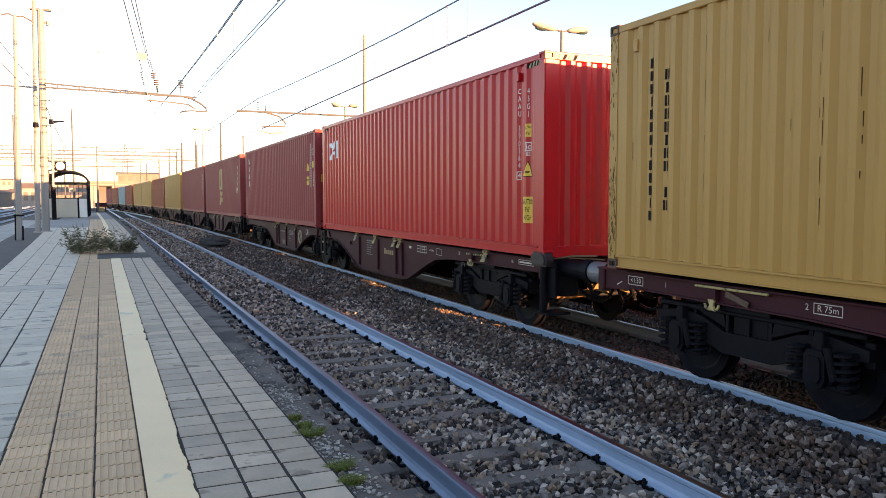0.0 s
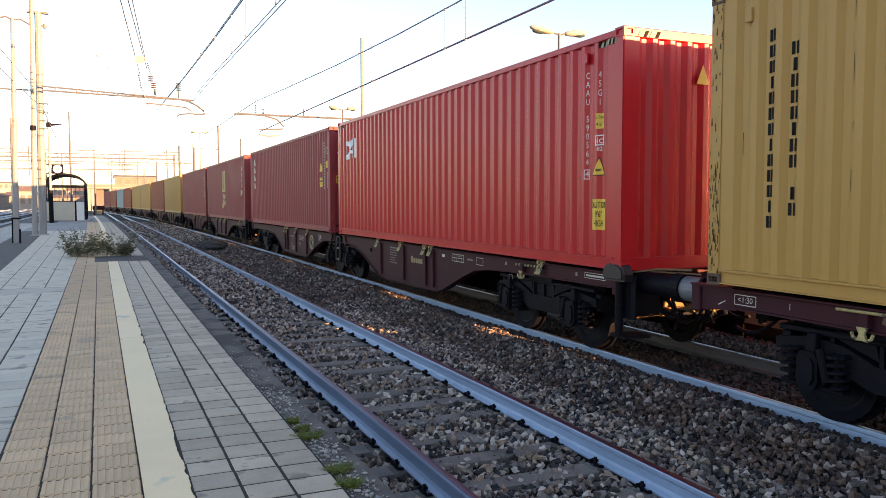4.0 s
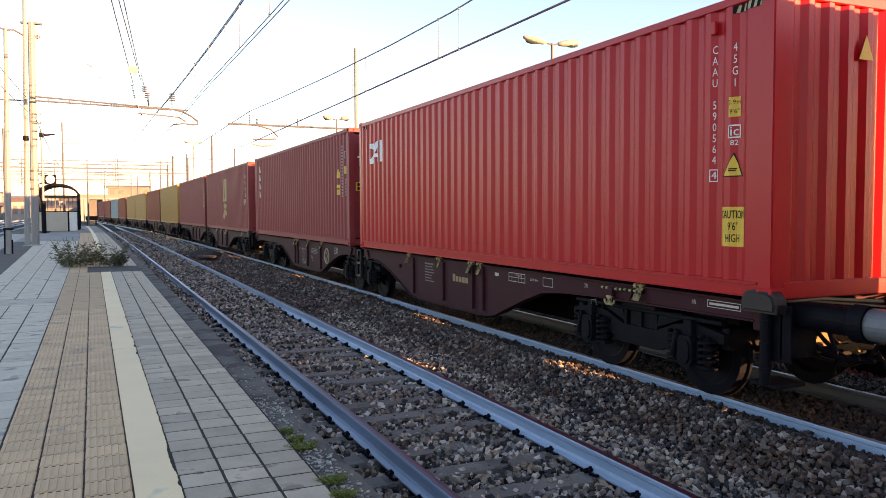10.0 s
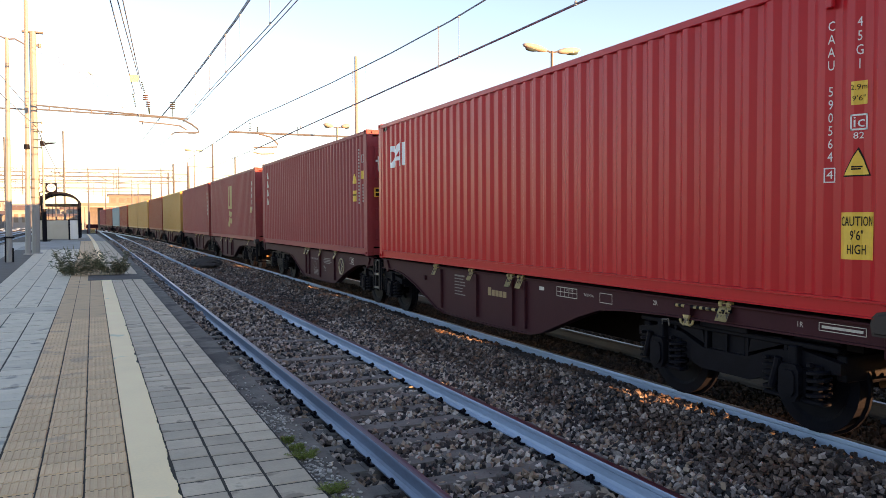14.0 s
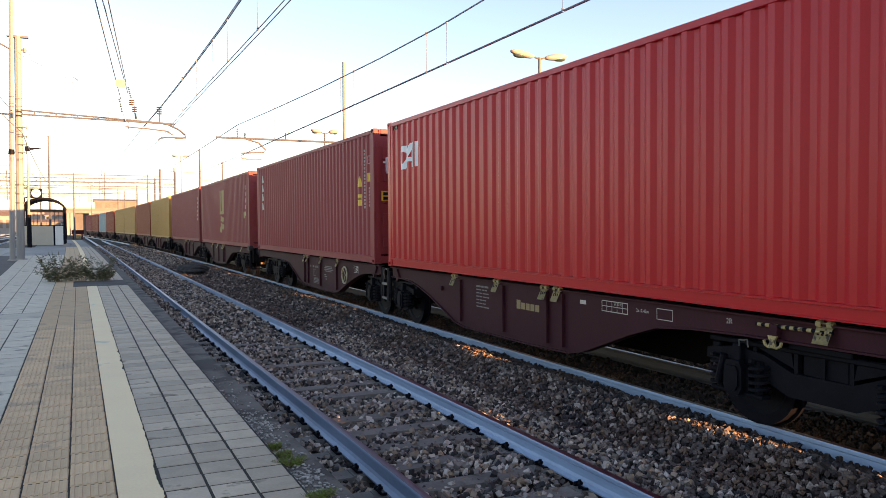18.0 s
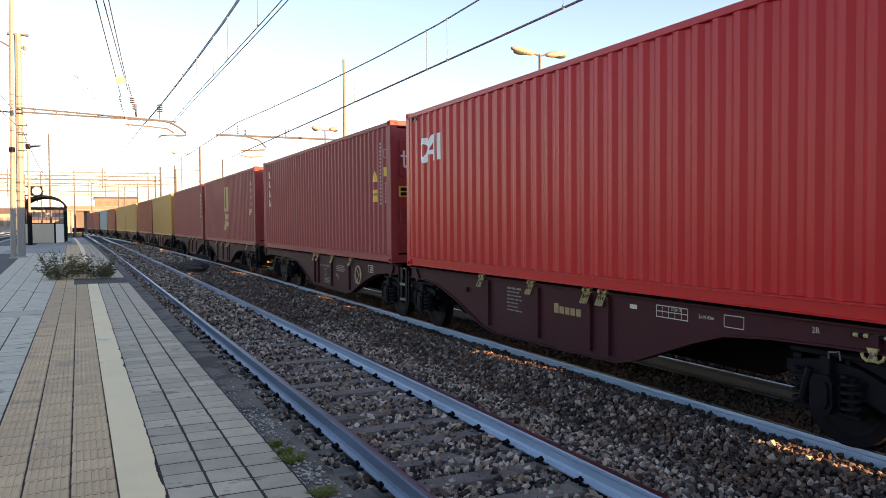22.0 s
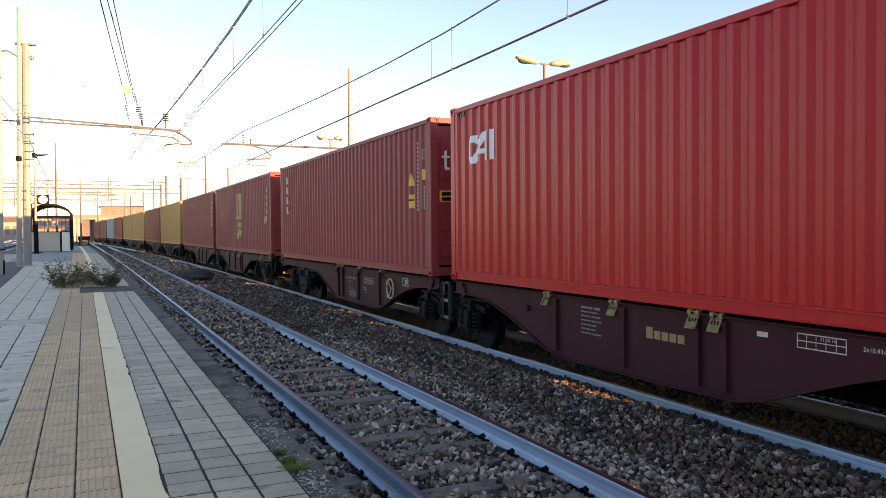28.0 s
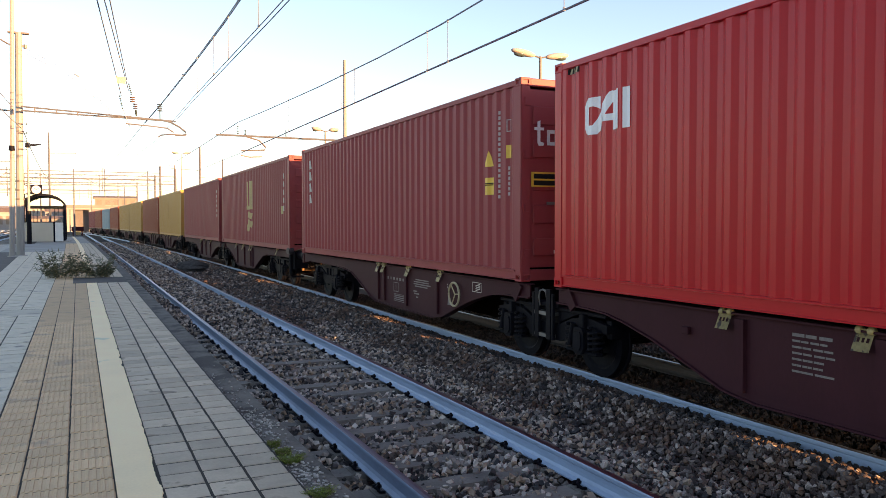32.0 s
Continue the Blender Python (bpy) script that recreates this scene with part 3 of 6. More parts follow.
def bogie(parent, centre, away, baffles=((-0.6, 2.6),)):
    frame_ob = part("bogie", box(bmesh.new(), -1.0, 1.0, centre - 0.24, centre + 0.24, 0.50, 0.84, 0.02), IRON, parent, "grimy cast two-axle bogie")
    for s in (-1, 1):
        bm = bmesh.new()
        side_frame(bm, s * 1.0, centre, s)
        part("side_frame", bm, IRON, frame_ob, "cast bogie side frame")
    # cross members added to stop oblique sun under the bogie
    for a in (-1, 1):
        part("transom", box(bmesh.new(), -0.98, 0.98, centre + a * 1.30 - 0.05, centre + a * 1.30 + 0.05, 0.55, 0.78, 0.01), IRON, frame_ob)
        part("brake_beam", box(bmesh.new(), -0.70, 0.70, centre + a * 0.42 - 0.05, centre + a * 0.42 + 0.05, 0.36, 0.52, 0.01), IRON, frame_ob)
    # unseen plates added on the far side to block low sun
    for a, b in baffles:
        baffle = box(bmesh.new(), min(away * 0.56, away * 0.61), max(away * 0.56, away * 0.61), centre + a, centre + b, 0.20, 0.84, 0.01)
        part("brake_rod_guard", baffle, DARK, frame_ob)
    # unseen block added to trim the sun passing between the wheels
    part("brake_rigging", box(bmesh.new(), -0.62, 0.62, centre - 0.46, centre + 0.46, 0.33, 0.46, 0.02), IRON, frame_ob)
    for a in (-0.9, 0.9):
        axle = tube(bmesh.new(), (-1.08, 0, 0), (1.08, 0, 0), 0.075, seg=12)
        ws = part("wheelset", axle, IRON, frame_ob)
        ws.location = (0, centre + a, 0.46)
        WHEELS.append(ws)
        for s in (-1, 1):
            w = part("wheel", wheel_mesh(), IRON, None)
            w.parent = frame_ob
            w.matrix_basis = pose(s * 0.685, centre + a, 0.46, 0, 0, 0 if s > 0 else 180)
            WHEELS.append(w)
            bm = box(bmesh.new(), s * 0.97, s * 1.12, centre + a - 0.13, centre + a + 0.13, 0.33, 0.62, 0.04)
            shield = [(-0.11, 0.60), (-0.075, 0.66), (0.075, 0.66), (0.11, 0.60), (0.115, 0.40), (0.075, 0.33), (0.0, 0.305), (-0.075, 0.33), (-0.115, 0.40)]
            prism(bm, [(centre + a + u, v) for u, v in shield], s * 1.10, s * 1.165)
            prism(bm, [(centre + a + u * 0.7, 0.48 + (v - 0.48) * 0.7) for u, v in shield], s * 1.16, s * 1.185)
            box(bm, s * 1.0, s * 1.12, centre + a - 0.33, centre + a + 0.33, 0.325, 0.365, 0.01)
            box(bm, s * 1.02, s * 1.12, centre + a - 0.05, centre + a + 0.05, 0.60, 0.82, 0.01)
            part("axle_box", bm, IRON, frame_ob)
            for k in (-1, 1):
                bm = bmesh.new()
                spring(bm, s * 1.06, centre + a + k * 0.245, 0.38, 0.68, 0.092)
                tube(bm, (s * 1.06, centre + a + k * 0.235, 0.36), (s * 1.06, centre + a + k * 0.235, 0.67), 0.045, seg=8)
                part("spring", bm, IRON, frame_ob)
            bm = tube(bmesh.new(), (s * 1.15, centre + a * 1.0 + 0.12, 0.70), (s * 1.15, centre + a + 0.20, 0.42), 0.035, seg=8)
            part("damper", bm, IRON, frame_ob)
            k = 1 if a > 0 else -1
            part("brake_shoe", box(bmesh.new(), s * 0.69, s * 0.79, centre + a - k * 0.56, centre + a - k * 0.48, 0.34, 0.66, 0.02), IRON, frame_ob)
    return frame_ob


def spigot(parent, y, side):
    """A folded-down spigot flap with slots, and the hinge that it hangs from."""
    bm = bmesh.new()
    us, vs = (-0.08, -0.055, -0.03, -0.012, 0.012, 0.03, 0.055, 0.08), (0.0, 0.045, 0.085, 0.11, 0.165)
    grid = [[bm.verts.new((side * (1.132 + 0.42 * v), y + u, 1.10 - 0.91 * v)) for v in vs] for u in us]
    for i in range(7):
        for j in range(4):
            if not (j in (1, 3) and i in (1, 3, 5)) or j == 3:
                bm.faces.new((grid[i][j], grid[i + 1][j], grid[i + 1][j + 1], grid[i][j + 1]))
    bmesh.ops.solidify(bm, geom=bm.faces[:], thickness=0.022)
    flap = part("spigot", bm, CLIP_YELLOW, parent, "folded yellow container spigot")
    bm = bmesh.new()
    prof = [(-0.088, 0.018), (-0.078, 0.034), (-0.030, 0.034), (-0.026, 0.016), (0.026, 0.016), (0.030, 0.034), (0.078, 0.034), (0.088, 0.018)]
    rings = [[bm.verts.new((side * 1.125 + r * math.cos(q), y + u, 1.115 + r * math.sin(q))) for q in [2 * math.pi * k / 10 for k in range(10)]] for u, r in prof]
    for p, q in zip(rings, rings[1:]):
        for k in range(10):
            bm.faces.new((p[k], p[(k + 1) % 10], q[(k + 1) % 10], q[k]))
    bm.faces.new(rings[0]), bm.faces.new(rings[-1][::-1])
    part("hinge", bm, CLIP_YELLOW, flap)


def buffer(parent, x, y0, sleeve):
    """A side buffer that points toward -y from the headstock at y0: a long dark sleeve with a collar, or the grey plunger that meets it."""
    if sleeve:
        bm = tube(bmesh.new(), (x, y0, 1.015), (x, y0 - 0.03, 1.015), 0.19, seg=20)
        tube(bm, (x, y0 - 0.02, 1.015), (x, y0 - 0.81, 1.015), 0.132, 0.128, seg=24)
        b = part("buffer", bm, IRON, parent, "long dark buffer sleeve")
        bm = tube(bmesh.new(), (x, y0 - 0.80, 1.015), (x, y0 - 0.94, 1.015), 0.172, 0.168, seg=24)
        tube(bm, (x, y0 - 0.76, 1.015), (x, y0 - 0.81, 1.015), 0.145, 0.168, seg=24)
        part("collar", bm, IRON, b)
    else:
        bm = tube(bmesh.new(), (x, y0, 1.015), (x, y0 - 0.04, 1.015), 0.17, seg=20)
        b = part("buffer", bm, IRON, parent, "buffer with a grey steel plunger")
        bm = tube(bmesh.new(), (x, y0 - 0.03, 1.015), (x, y0 - 0.46, 1.015), 0.142, seg=24)
        part("plunger", bm, STEEL_GREY, b, "grey steel buffer plunger")


def make_wagon(shared):
    """Half of an articulated flat wagon. Its buffer end is at -y; the half with the shared bogie carries that one too."""
    w = thing("flat_wagon", pose(0, 0, 0), "dark oxide red flat wagon with a deep fish-bellied side sill", "wagon", "flat wagons of the freight train")
    for s in (-1, 1):
        bm = bmesh.new()
        plate(bm, s * 1.09)
        ob = part("side_sill", bm, WAGON, w)
        bm = bmesh.new()
        flange(bm, s * 1.06, 0.16)
        part("bottom_flange", bm, WAGON, ob)
        part("top_flange", box(bmesh.new(), s * 1.02, s * 1.15, 0.26 - HALF, 12.26 - HALF, 1.098, 1.118, 0.004), WAGON, ob)
        for d in (6.02, 6.40, 7.62, 9.08):
            part("rib", prism(bmesh.new(), [(d - HALF - 0.055, 0.36), (d - HALF + 0.055, 0.36), (d - HALF + 0.055, 1.06), (d - HALF - 0.055, 1.06)], s * 1.10, s * 1.148), WAGON, ob)
        for d in ((2.0,) if shared else ()) + (6.10, 6.42, 7.77, 9.26):
            spigot(w, d - HALF, s)
    bm = bmesh.new()
    for x in (-0.28, 0.28):
        box(bm, x - 0.05, x + 0.05, 0.3 - HALF, 12.5 - HALF, 0.72, 1.08)
        # deepened between the bogies to hold back low sun
        prism(bm, [(3.5 - HALF, 0.72), (4.3 - HALF, 0.34), (10.2 - HALF, 0.34), (11.3 - HALF, 0.72)], x - 0.05, x + 0.05)
    for d in (0.6, 2.1, 4.4, 6.1, 7.7, 9.2, 11.0, 12.0):
        box(bm, -1.07, 1.07, d - HALF - 0.08, d - HALF + 0.08, 0.85, 1.07)
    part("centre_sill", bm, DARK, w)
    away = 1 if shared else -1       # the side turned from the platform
    # unseen panel added to stop sun through the coupling gap
    end_baffle = box(bmesh.new(), min(away * 1.0, away * 1.04), max(away * 1.0, away * 1.04), 0.30 - HALF, 0.80 - HALF, 0.17, 0.50, 0.01)
    part("side_skirt", end_baffle, DARK, w)
    # unseen boxes added to block sun between bogie and belly
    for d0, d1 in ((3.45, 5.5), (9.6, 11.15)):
        sill_baffle = box(bmesh.new(), min(away * 0.5, away * 1.0), max(away * 0.5, away * 1.0), d0 - HALF, d1 - HALF, 0.35, 0.86, 0.02)
        part("brake_gear_box", sill_baffle, DARK, w)
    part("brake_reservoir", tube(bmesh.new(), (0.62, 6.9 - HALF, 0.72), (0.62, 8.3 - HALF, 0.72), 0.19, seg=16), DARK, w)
    end = 0.17 if shared else -0.32
    part("headstock", box(bmesh.new(), -1.13, 1.13, end - HALF, end + 0.13 - HALF, 0.84, 1.12, 0.01), WAGON, w)
    for s in (-1, 1):
        buffer(w, s * 0.875, end - HALF, shared)
        if not shared:
            bm = prism(bmesh.new(), [(-0.24 - HALF, 0.86), (0.3 - HALF, 0.90), (0.3 - HALF, SOLE), (-0.24 - HALF, SOLE)], s * 1.078, s * 1.102)
            box(bm, s * 1.0, s * 1.14, -0.32 - HALF, 0.28 - HALF, 1.106, 1.128)
            part("end_sill", bm, WAGON, w)
            continue
        bm = prism(bmesh.new(), [(-0.06 - HALF, 1.03), (-0.075 - HALF, 1.12), (-0.05 - HALF, 1.19), (0.0 - HALF, 1.225), (0.06 - HALF, 1.24), (0.22 - HALF, 1.24), (0.30 - HALF, 1.222), (0.345 - HALF, 1.18),
                                 (0.36 - HALF, 1.12), (0.34 - HALF, 1.03)], s * 1.10, s * 1.245)
        bmesh.ops.bevel(bm, geom=[q for q in bm.edges if min(abs(v.co.x) for v in q.verts) > 1.2], offset=0.03, segments=3, affect="EDGES")
        part("corner_guide", bm, GUIDE, w, "dark cast corner guide")
        pillar = tube(bmesh.new(), (s * 1.155, 0.115 - HALF, 0.36), (s * 1.155, 0.115 - HALF, 1.03), 0.05, seg=14)
        for z in (0.50, 0.74, 0.95):
            tube(pillar, (s * 1.155, 0.115 - HALF, z - 0.012), (s * 1.155, 0.115 - HALF, z + 0.012), 0.056, seg=14)
        part("corner_post", pillar, IRON, w, "round grimy corner post", smooth=False)
        gusset = box(bmesh.new(), min(s * 0.66, s * 1.10), max(s * 0.66, s * 1.10), -0.03 - HALF, 0.0 - HALF, 0.60, 1.10, 0.006)
        box(gusset, min(s * 1.07, s * 1.10), max(s * 1.07, s * 1.10), -0.12 - HALF, 0.17 - HALF, 0.58, 1.10, 0.006)
        part("buffer_gusset", gusset, IRON, w)
        if s == away:
            continue
        part("step", box(bmesh.new(), s * 0.78, s * 1.16, -0.02 - HALF, 0.30 - HALF, 0.33, 0.37, 0.006), IRON, w)
    bm = tube(bmesh.new(), (0, 0.2 - HALF, 0.98), (0, -0.30 - HALF, 0.95), 0.04, seg=8)
    tube(bm, (-0.10, -0.30 - HALF, 0.95), (0.10, -0.30 - HALF, 0.95), 0.05, seg=8)
    tube(bm, (0, -0.3 - HALF, 0.95), (0, -0.42 - HALF, 0.62), 0.035, seg=8)
    part("coupling", bm, IRON, w)
    for x, r in ((-0.42, 0.21), (0.36, 0.24), (-0.62, 0.17)):
        bm = wire(bmesh.new(), [(x, 0.17 - HALF - 0.62 * t, 0.80 - r * 2.0 * t * (1.45 - t)) for t in [k / 12 for k in range(13)]], 0.021, 6)
        part("brake_hose", bm, IRON, w)
    if shared:
        y = -HALF
        rod = tube(bmesh.new(), (-0.2, y + 1.0, 0.42), (-0.2, y - 0.28, 0.71), 0.035, seg=8)
        tube(rod, (-0.2, y - 0.05, 0.66), (-0.2, y - 0.14, 0.68), 0.06, seg=8)
        part("brake_pipe", rod, LIT_ROD_TAN, w, "tan brake pipe")
        for x, pts in ((-0.32, ((0.45, 0.62), (0.2, 0.52), (-0.1, 0.50), (-0.32, 0.60), (-0.42, 0.76))), (0.1, ((0.5, 0.75), (0.3, 0.55), (0.0, 0.48), (-0.25, 0.60), (-0.4, 0.85))),
                       (-0.45, ((0.0, 0.80), (-0.08, 0.62), (-0.06, 0.42))), (-0.1, ((-0.15, 0.88), (-0.22, 0.66), (-0.34, 0.50))), (0.3, ((0.7, 0.50), (0.4, 0.58), (0.1, 0.56)))):
            part("brake_hose", wire(bmesh.new(), [(x, y + d, z) for d, z in pts], 0.022, 6), IRON, w)
        part("tow_hook", box(bmesh.new(), -0.28, 0.1, y + 0.02, y + 0.24, 0.56, 0.63, 0.015), IRON, w)
        beam = tube(bmesh.new(), (-0.70, y + 0.52, 0.54), (0.90, y + 0.52, 0.56), 0.050, seg=12)
        for k in range(4):
            tube(beam, (-0.62 + 0.42 * k, y + 0.52, 0.542), (-0.57 + 0.42 * k, y + 0.52, 0.543), 0.060, seg=12)
        box(beam, -0.1, 0.75, y + 0.56, y + 0.60, 0.58, 0.72, 0.01)
        part("end_beam", beam, SUNLIT_TAN, w, "transverse pipe under the headstock, tan as if sunlit")
        for s in (-1, 1):
            rod = tube(bmesh.new(), (s * 1.05, y + 0.04, 1.13), (s * 0.98, y - 0.36, 1.20), 0.012, seg=6)
            tube(rod, (s * 0.98, y - 0.36, 1.20), (s * 0.96, y - 0.92, 1.235), 0.014, seg=6)
            tube(rod, (s * 0.93, y - 0.20, 1.16), (s * 0.90, y - 1.0, 1.19), 0.010, seg=6)
            part("uncoupling_rod", rod, LIT_ROD_TAN, w, "tan uncoupling rod over the buffer")
    bogie(w, 2.10 - HALF, 1 if shared else -1)
    if shared:
        bogie(w, LEN + 0.43 - HALF, 1, ((-4.6, -1.3), (0.5, 2.7)))
    for s in (-1, 1):
        bm = bmesh.new()
        box(bm, s * 1.09, s * 1.13, 12.42 - HALF, 12.52 - HALF, 0.40, 1.08)
        box(bm, s * 1.09, s * 1.13, 12.84 - HALF, 12.88 - HALF, 0.40, 1.02)
        ladder = part("ladder", bm, IRON, w, "dark steel access ladder")
        for z in (0.42, 0.72):
            part("rung", box(bmesh.new(), s * 0.98, s * 1.12, 12.52 - HALF, 12.84 - HALF, z, z + 0.05), GALV, ladder)
        bm = wire(bmesh.new(), [(s * 1.10, 12.52 - HALF, 1.05), (s * 1.12, 12.62 - HALF, 1.07), (s * 1.12, 12.70 - HALF, 1.04), (s * 1.12, 12.72 - HALF, 0.95), (s * 1.10, 12.72 - HALF, 0.84)], 0.012)
        part("grab_handle", bm, GALV, w)
        part("end_bracket", bar(bmesh.new(), (s * 1.12, 12.02 - HALF, 1.10), (s * 1.12, 11.86 - HALF, 0.88), 0.05, 0.14), WAGON, w)
    return w


wagon_a = make_wagon(True)
wagon_b = make_wagon(False)
UNITS = [wagon_a, wagon_b]
first = {True: wagon_a, False: wagon_b}
for i, (d, colour, label, doors) in enumerate(LOADS):
    near = i % 2 == 0                 # the half that comes first, with its buffers toward the camera
    if i < 2:
        w = first[near]
    else:
        w = copy_thing(first[near], pose(0, 0, 0))
        UNITS.append(w)
    TRAIN.append((w, d + HALF, 0.0, not near))


# ---- the platform beyond the train ----
def far_platform():
    p = thing("platform_beyond", pose(0, 0, 0), "low asphalt platform on the sunny side of the train", "platform", kind="structure")
    bm = bmesh.new()
    sweep(bm, [(8.55, -0.62), (8.55, 0.20), (8.9, 0.205), (13.2, 0.21), (13.2, -0.62)], [(bend_2(y), y, 0) for y in steps(-60, 140, 2.0)])
    part("deck", bm, SHADED_ASPHALT, p)
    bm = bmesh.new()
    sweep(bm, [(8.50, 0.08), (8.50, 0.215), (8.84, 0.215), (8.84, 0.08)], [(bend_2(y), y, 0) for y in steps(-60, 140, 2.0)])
    part("coping", bm, SHADED_ASPHALT, p)


far_platform()


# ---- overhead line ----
# lean tips an upright shaft to follow the lens's bowing
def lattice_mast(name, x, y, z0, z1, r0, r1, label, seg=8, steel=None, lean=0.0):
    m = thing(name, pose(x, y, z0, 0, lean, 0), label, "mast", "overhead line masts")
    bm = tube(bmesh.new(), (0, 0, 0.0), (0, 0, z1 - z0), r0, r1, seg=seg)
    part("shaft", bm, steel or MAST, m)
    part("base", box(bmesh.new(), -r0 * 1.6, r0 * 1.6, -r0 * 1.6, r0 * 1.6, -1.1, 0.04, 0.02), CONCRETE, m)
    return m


def insulator(bm, a, b, r=0.055, n=5):
    a, b = Vector(a), Vector(b)
    for k in range(n):
        p = a.lerp(b, (k + 0.5) / n)
        d = (b - a).normalized() * 0.018
        tube(bm, p - d, p + d, r, r * 0.75, seg=10)
    tube(bm, a, b, 0.014, seg=6)


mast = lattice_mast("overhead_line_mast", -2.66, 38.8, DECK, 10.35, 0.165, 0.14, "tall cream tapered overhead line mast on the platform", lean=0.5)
bm = box(bmesh.new(), -0.42, 0.42, -0.10, 0.10, 9.74, 9.82, 0.01)
part("cross_arm", bm, GALV, mast)
bm = box(bmesh.new(), -0.10, 0.34, -0.05, 0.05, 9.18, 9.26)
tube(bm, (0.26, 0, 9.12), (0.26, 0, 9.30), 0.07, seg=8)
part("pulley_arm", bm, GALV, mast)
for z in (3.05, 3.45, 3.85):
    part("clamp_band", tube(bmesh.new(), (0, 0, z - DECK - 0.035), (0, 0, z - DECK + 0.035), 0.185, seg=8), GALV, mast)
for z in (5.25, 5.6, 5.95, 6.35):
    bm = bmesh.new()
    tube(bm, (0.0, -0.2, z - DECK), (0.32, -0.2, z - DECK), 0.022, seg=6)
    tube(bm, (0.32, -0.2, z - DECK - 0.05), (0.32, -0.2, z - DECK + 0.06), 0.04, seg=8)
    part("wire_bracket", bm, GLAZE, mast)

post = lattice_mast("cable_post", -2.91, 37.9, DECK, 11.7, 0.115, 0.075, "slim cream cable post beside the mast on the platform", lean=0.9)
bm = tube(bmesh.new(), (0, -0.16, 4.55), (0, -0.16, 4.75), 0.13, 0.11, seg=12)
part("loudspeaker", bm, IRON, post, "round dark loudspeaker")

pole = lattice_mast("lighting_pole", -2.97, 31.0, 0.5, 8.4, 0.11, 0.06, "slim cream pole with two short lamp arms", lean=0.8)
bm = wire(bmesh.new(), [(-0.42, 0, 7.86), (-0.2, 0, 7.93), (0, 0, 7.84), (0.25, 0, 7.88), (0.55, 0, 7.72)], 0.03, 6)
part("lamp_arm", bm, GALV, pole)
bm = box(bmesh.new(), -0.14, -0.09, -0.05, 0.05, 0, 0.95, 0.01)
box(bm, 0.09, 0.14, -0.05, 0.05, 0, 0.55, 0.01)
box(bm, -0.16, 0.16, -0.13, 0.13, 0.9, 0.96, 0.01)
part("clamp", bm, IRON, pole)


def bracket(parent, ends, r, material=ARM):
    bm = bmesh.new()
    for a, b in ends:
        tube(bm, a, b, r, seg=8)
    return part("arm_tube", bm, material, parent)


arm = thing("cantilever_arm", pose(-2.5, 38.4, 0), "long cream double-tube arm carrying the overhead wires", "bracket", "overhead line arms")
bracket(arm, [((0, 0, 7.08), (6.40, 0, 6.77))], 0.038)
bracket(arm, [((-0.3, 0, 6.88), (-9.0, 0, 6.95))], 0.035)
bracket(arm, [((0, 0, 6.90), (5.75, 0, 6.78))], 0.038)
bm = bmesh.new()
for k in range(7):
    box(bm, 0.5 + k * 0.85, 0.56 + k * 0.85, -0.03, 0.03, 6.84 - 0.018 * k, 7.06 - 0.041 * k)
part("spacers", bm, ARM, arm)
bm = wire(bmesh.new(), [(5.75, 0, 6.80), (6.15, 0, 6.72), (6.55, 0, 6.52), (6.82, 0, 6.30), (6.86, 0, 6.18), (6.70, 0, 6.13), (6.35, 0, 6.12)], 0.045, 8)
part("registration_tube", bm, ARM, arm)
bm = wire(bmesh.new(), [(6.86, 0, 6.14), (6.2, 0, 6.15), (5.75, 0, 6.10), (5.6, 0, 6.0)], 0.035, 6)
wire(bm, [(4.2, -0.3, 6.52), (5.3, -0.2, 6.47), (6.0, -0.1, 6.42), (6.3, 0, 6.25)], 0.035, 6)
part("steady_arm", bm, GALV, arm)
bm = bmesh.new()
insulator(bm, (5.70, 0, 7.18), (5.70, 0, 7.56), 0.15, 4)
tube(bm, (5.70, 0, 6.85), (5.70, 0, 7.2), 0.03, seg=6)
part("insulator", bm, GLAZE, arm)
for a, b in (((4.50, -0.2, 7.78), (4.50, -0.2, 7.50)), ((4.61, -0.2, 7.48), (4.61, -0.2, 7.20))):
    bm = bmesh.new()
    insulator(bm, a, b, 0.13, 3)
    part("insulator", bm, RUSTED, arm, "brown strain insulator")
for a, b in (((3.96, -0.3, 7.80), (4.09, -0.1, 7.18)), ((4.35, -0.3, 8.35), (4.48, -0.2, 7.82)), ((4.64, -0.2, 7.18), (4.68, 0, 6.92))):
    bm = bmesh.new()
    insulator(bm, a, b, 0.05, 6)
    part("strain_insulator", bm, GLAZE, arm)
bm = wire(bmesh.new(), [(4.12, -0.1, 7.15), (4.25, -0.1, 6.75), (4.38, 0, 6.40), (4.34, 0.1, 6.7), (4.45, 0, 6.98)], 0.018, 5)
part("jumper", bm, WIRE, arm)
bm = wire(bmesh.new(), [(0.1, 0, 9.67), (2.2, 0, 8.59), (3.57, 0, 7.12)], 0.010, 4)
wire(bm, [(0.1, 0, 9.45), (1.9, -0.1, 8.55), (3.55, 0, 7.12)], 0.010, 4)
tube(bm, (2.12, 0, 8.66), (2.32, 0, 8.54), 0.03, seg=6)
part("stay_wire", bm, WIRE, arm)

lattice_mast("overhead_line_mast", 11.9, 37.5, 0.3, 10.15, 0.13, 0.085, "tall grey overhead line mast on the far platform")
arm2 = thing("cantilever_arm", pose(11.9, 37.5, 0), "long thin arm reaching over the train's track", "bracket", "overhead line arms")
bracket(arm2, [((0, 0, 6.12), (-6.3, 0, 6.14))], 0.05, ARM)
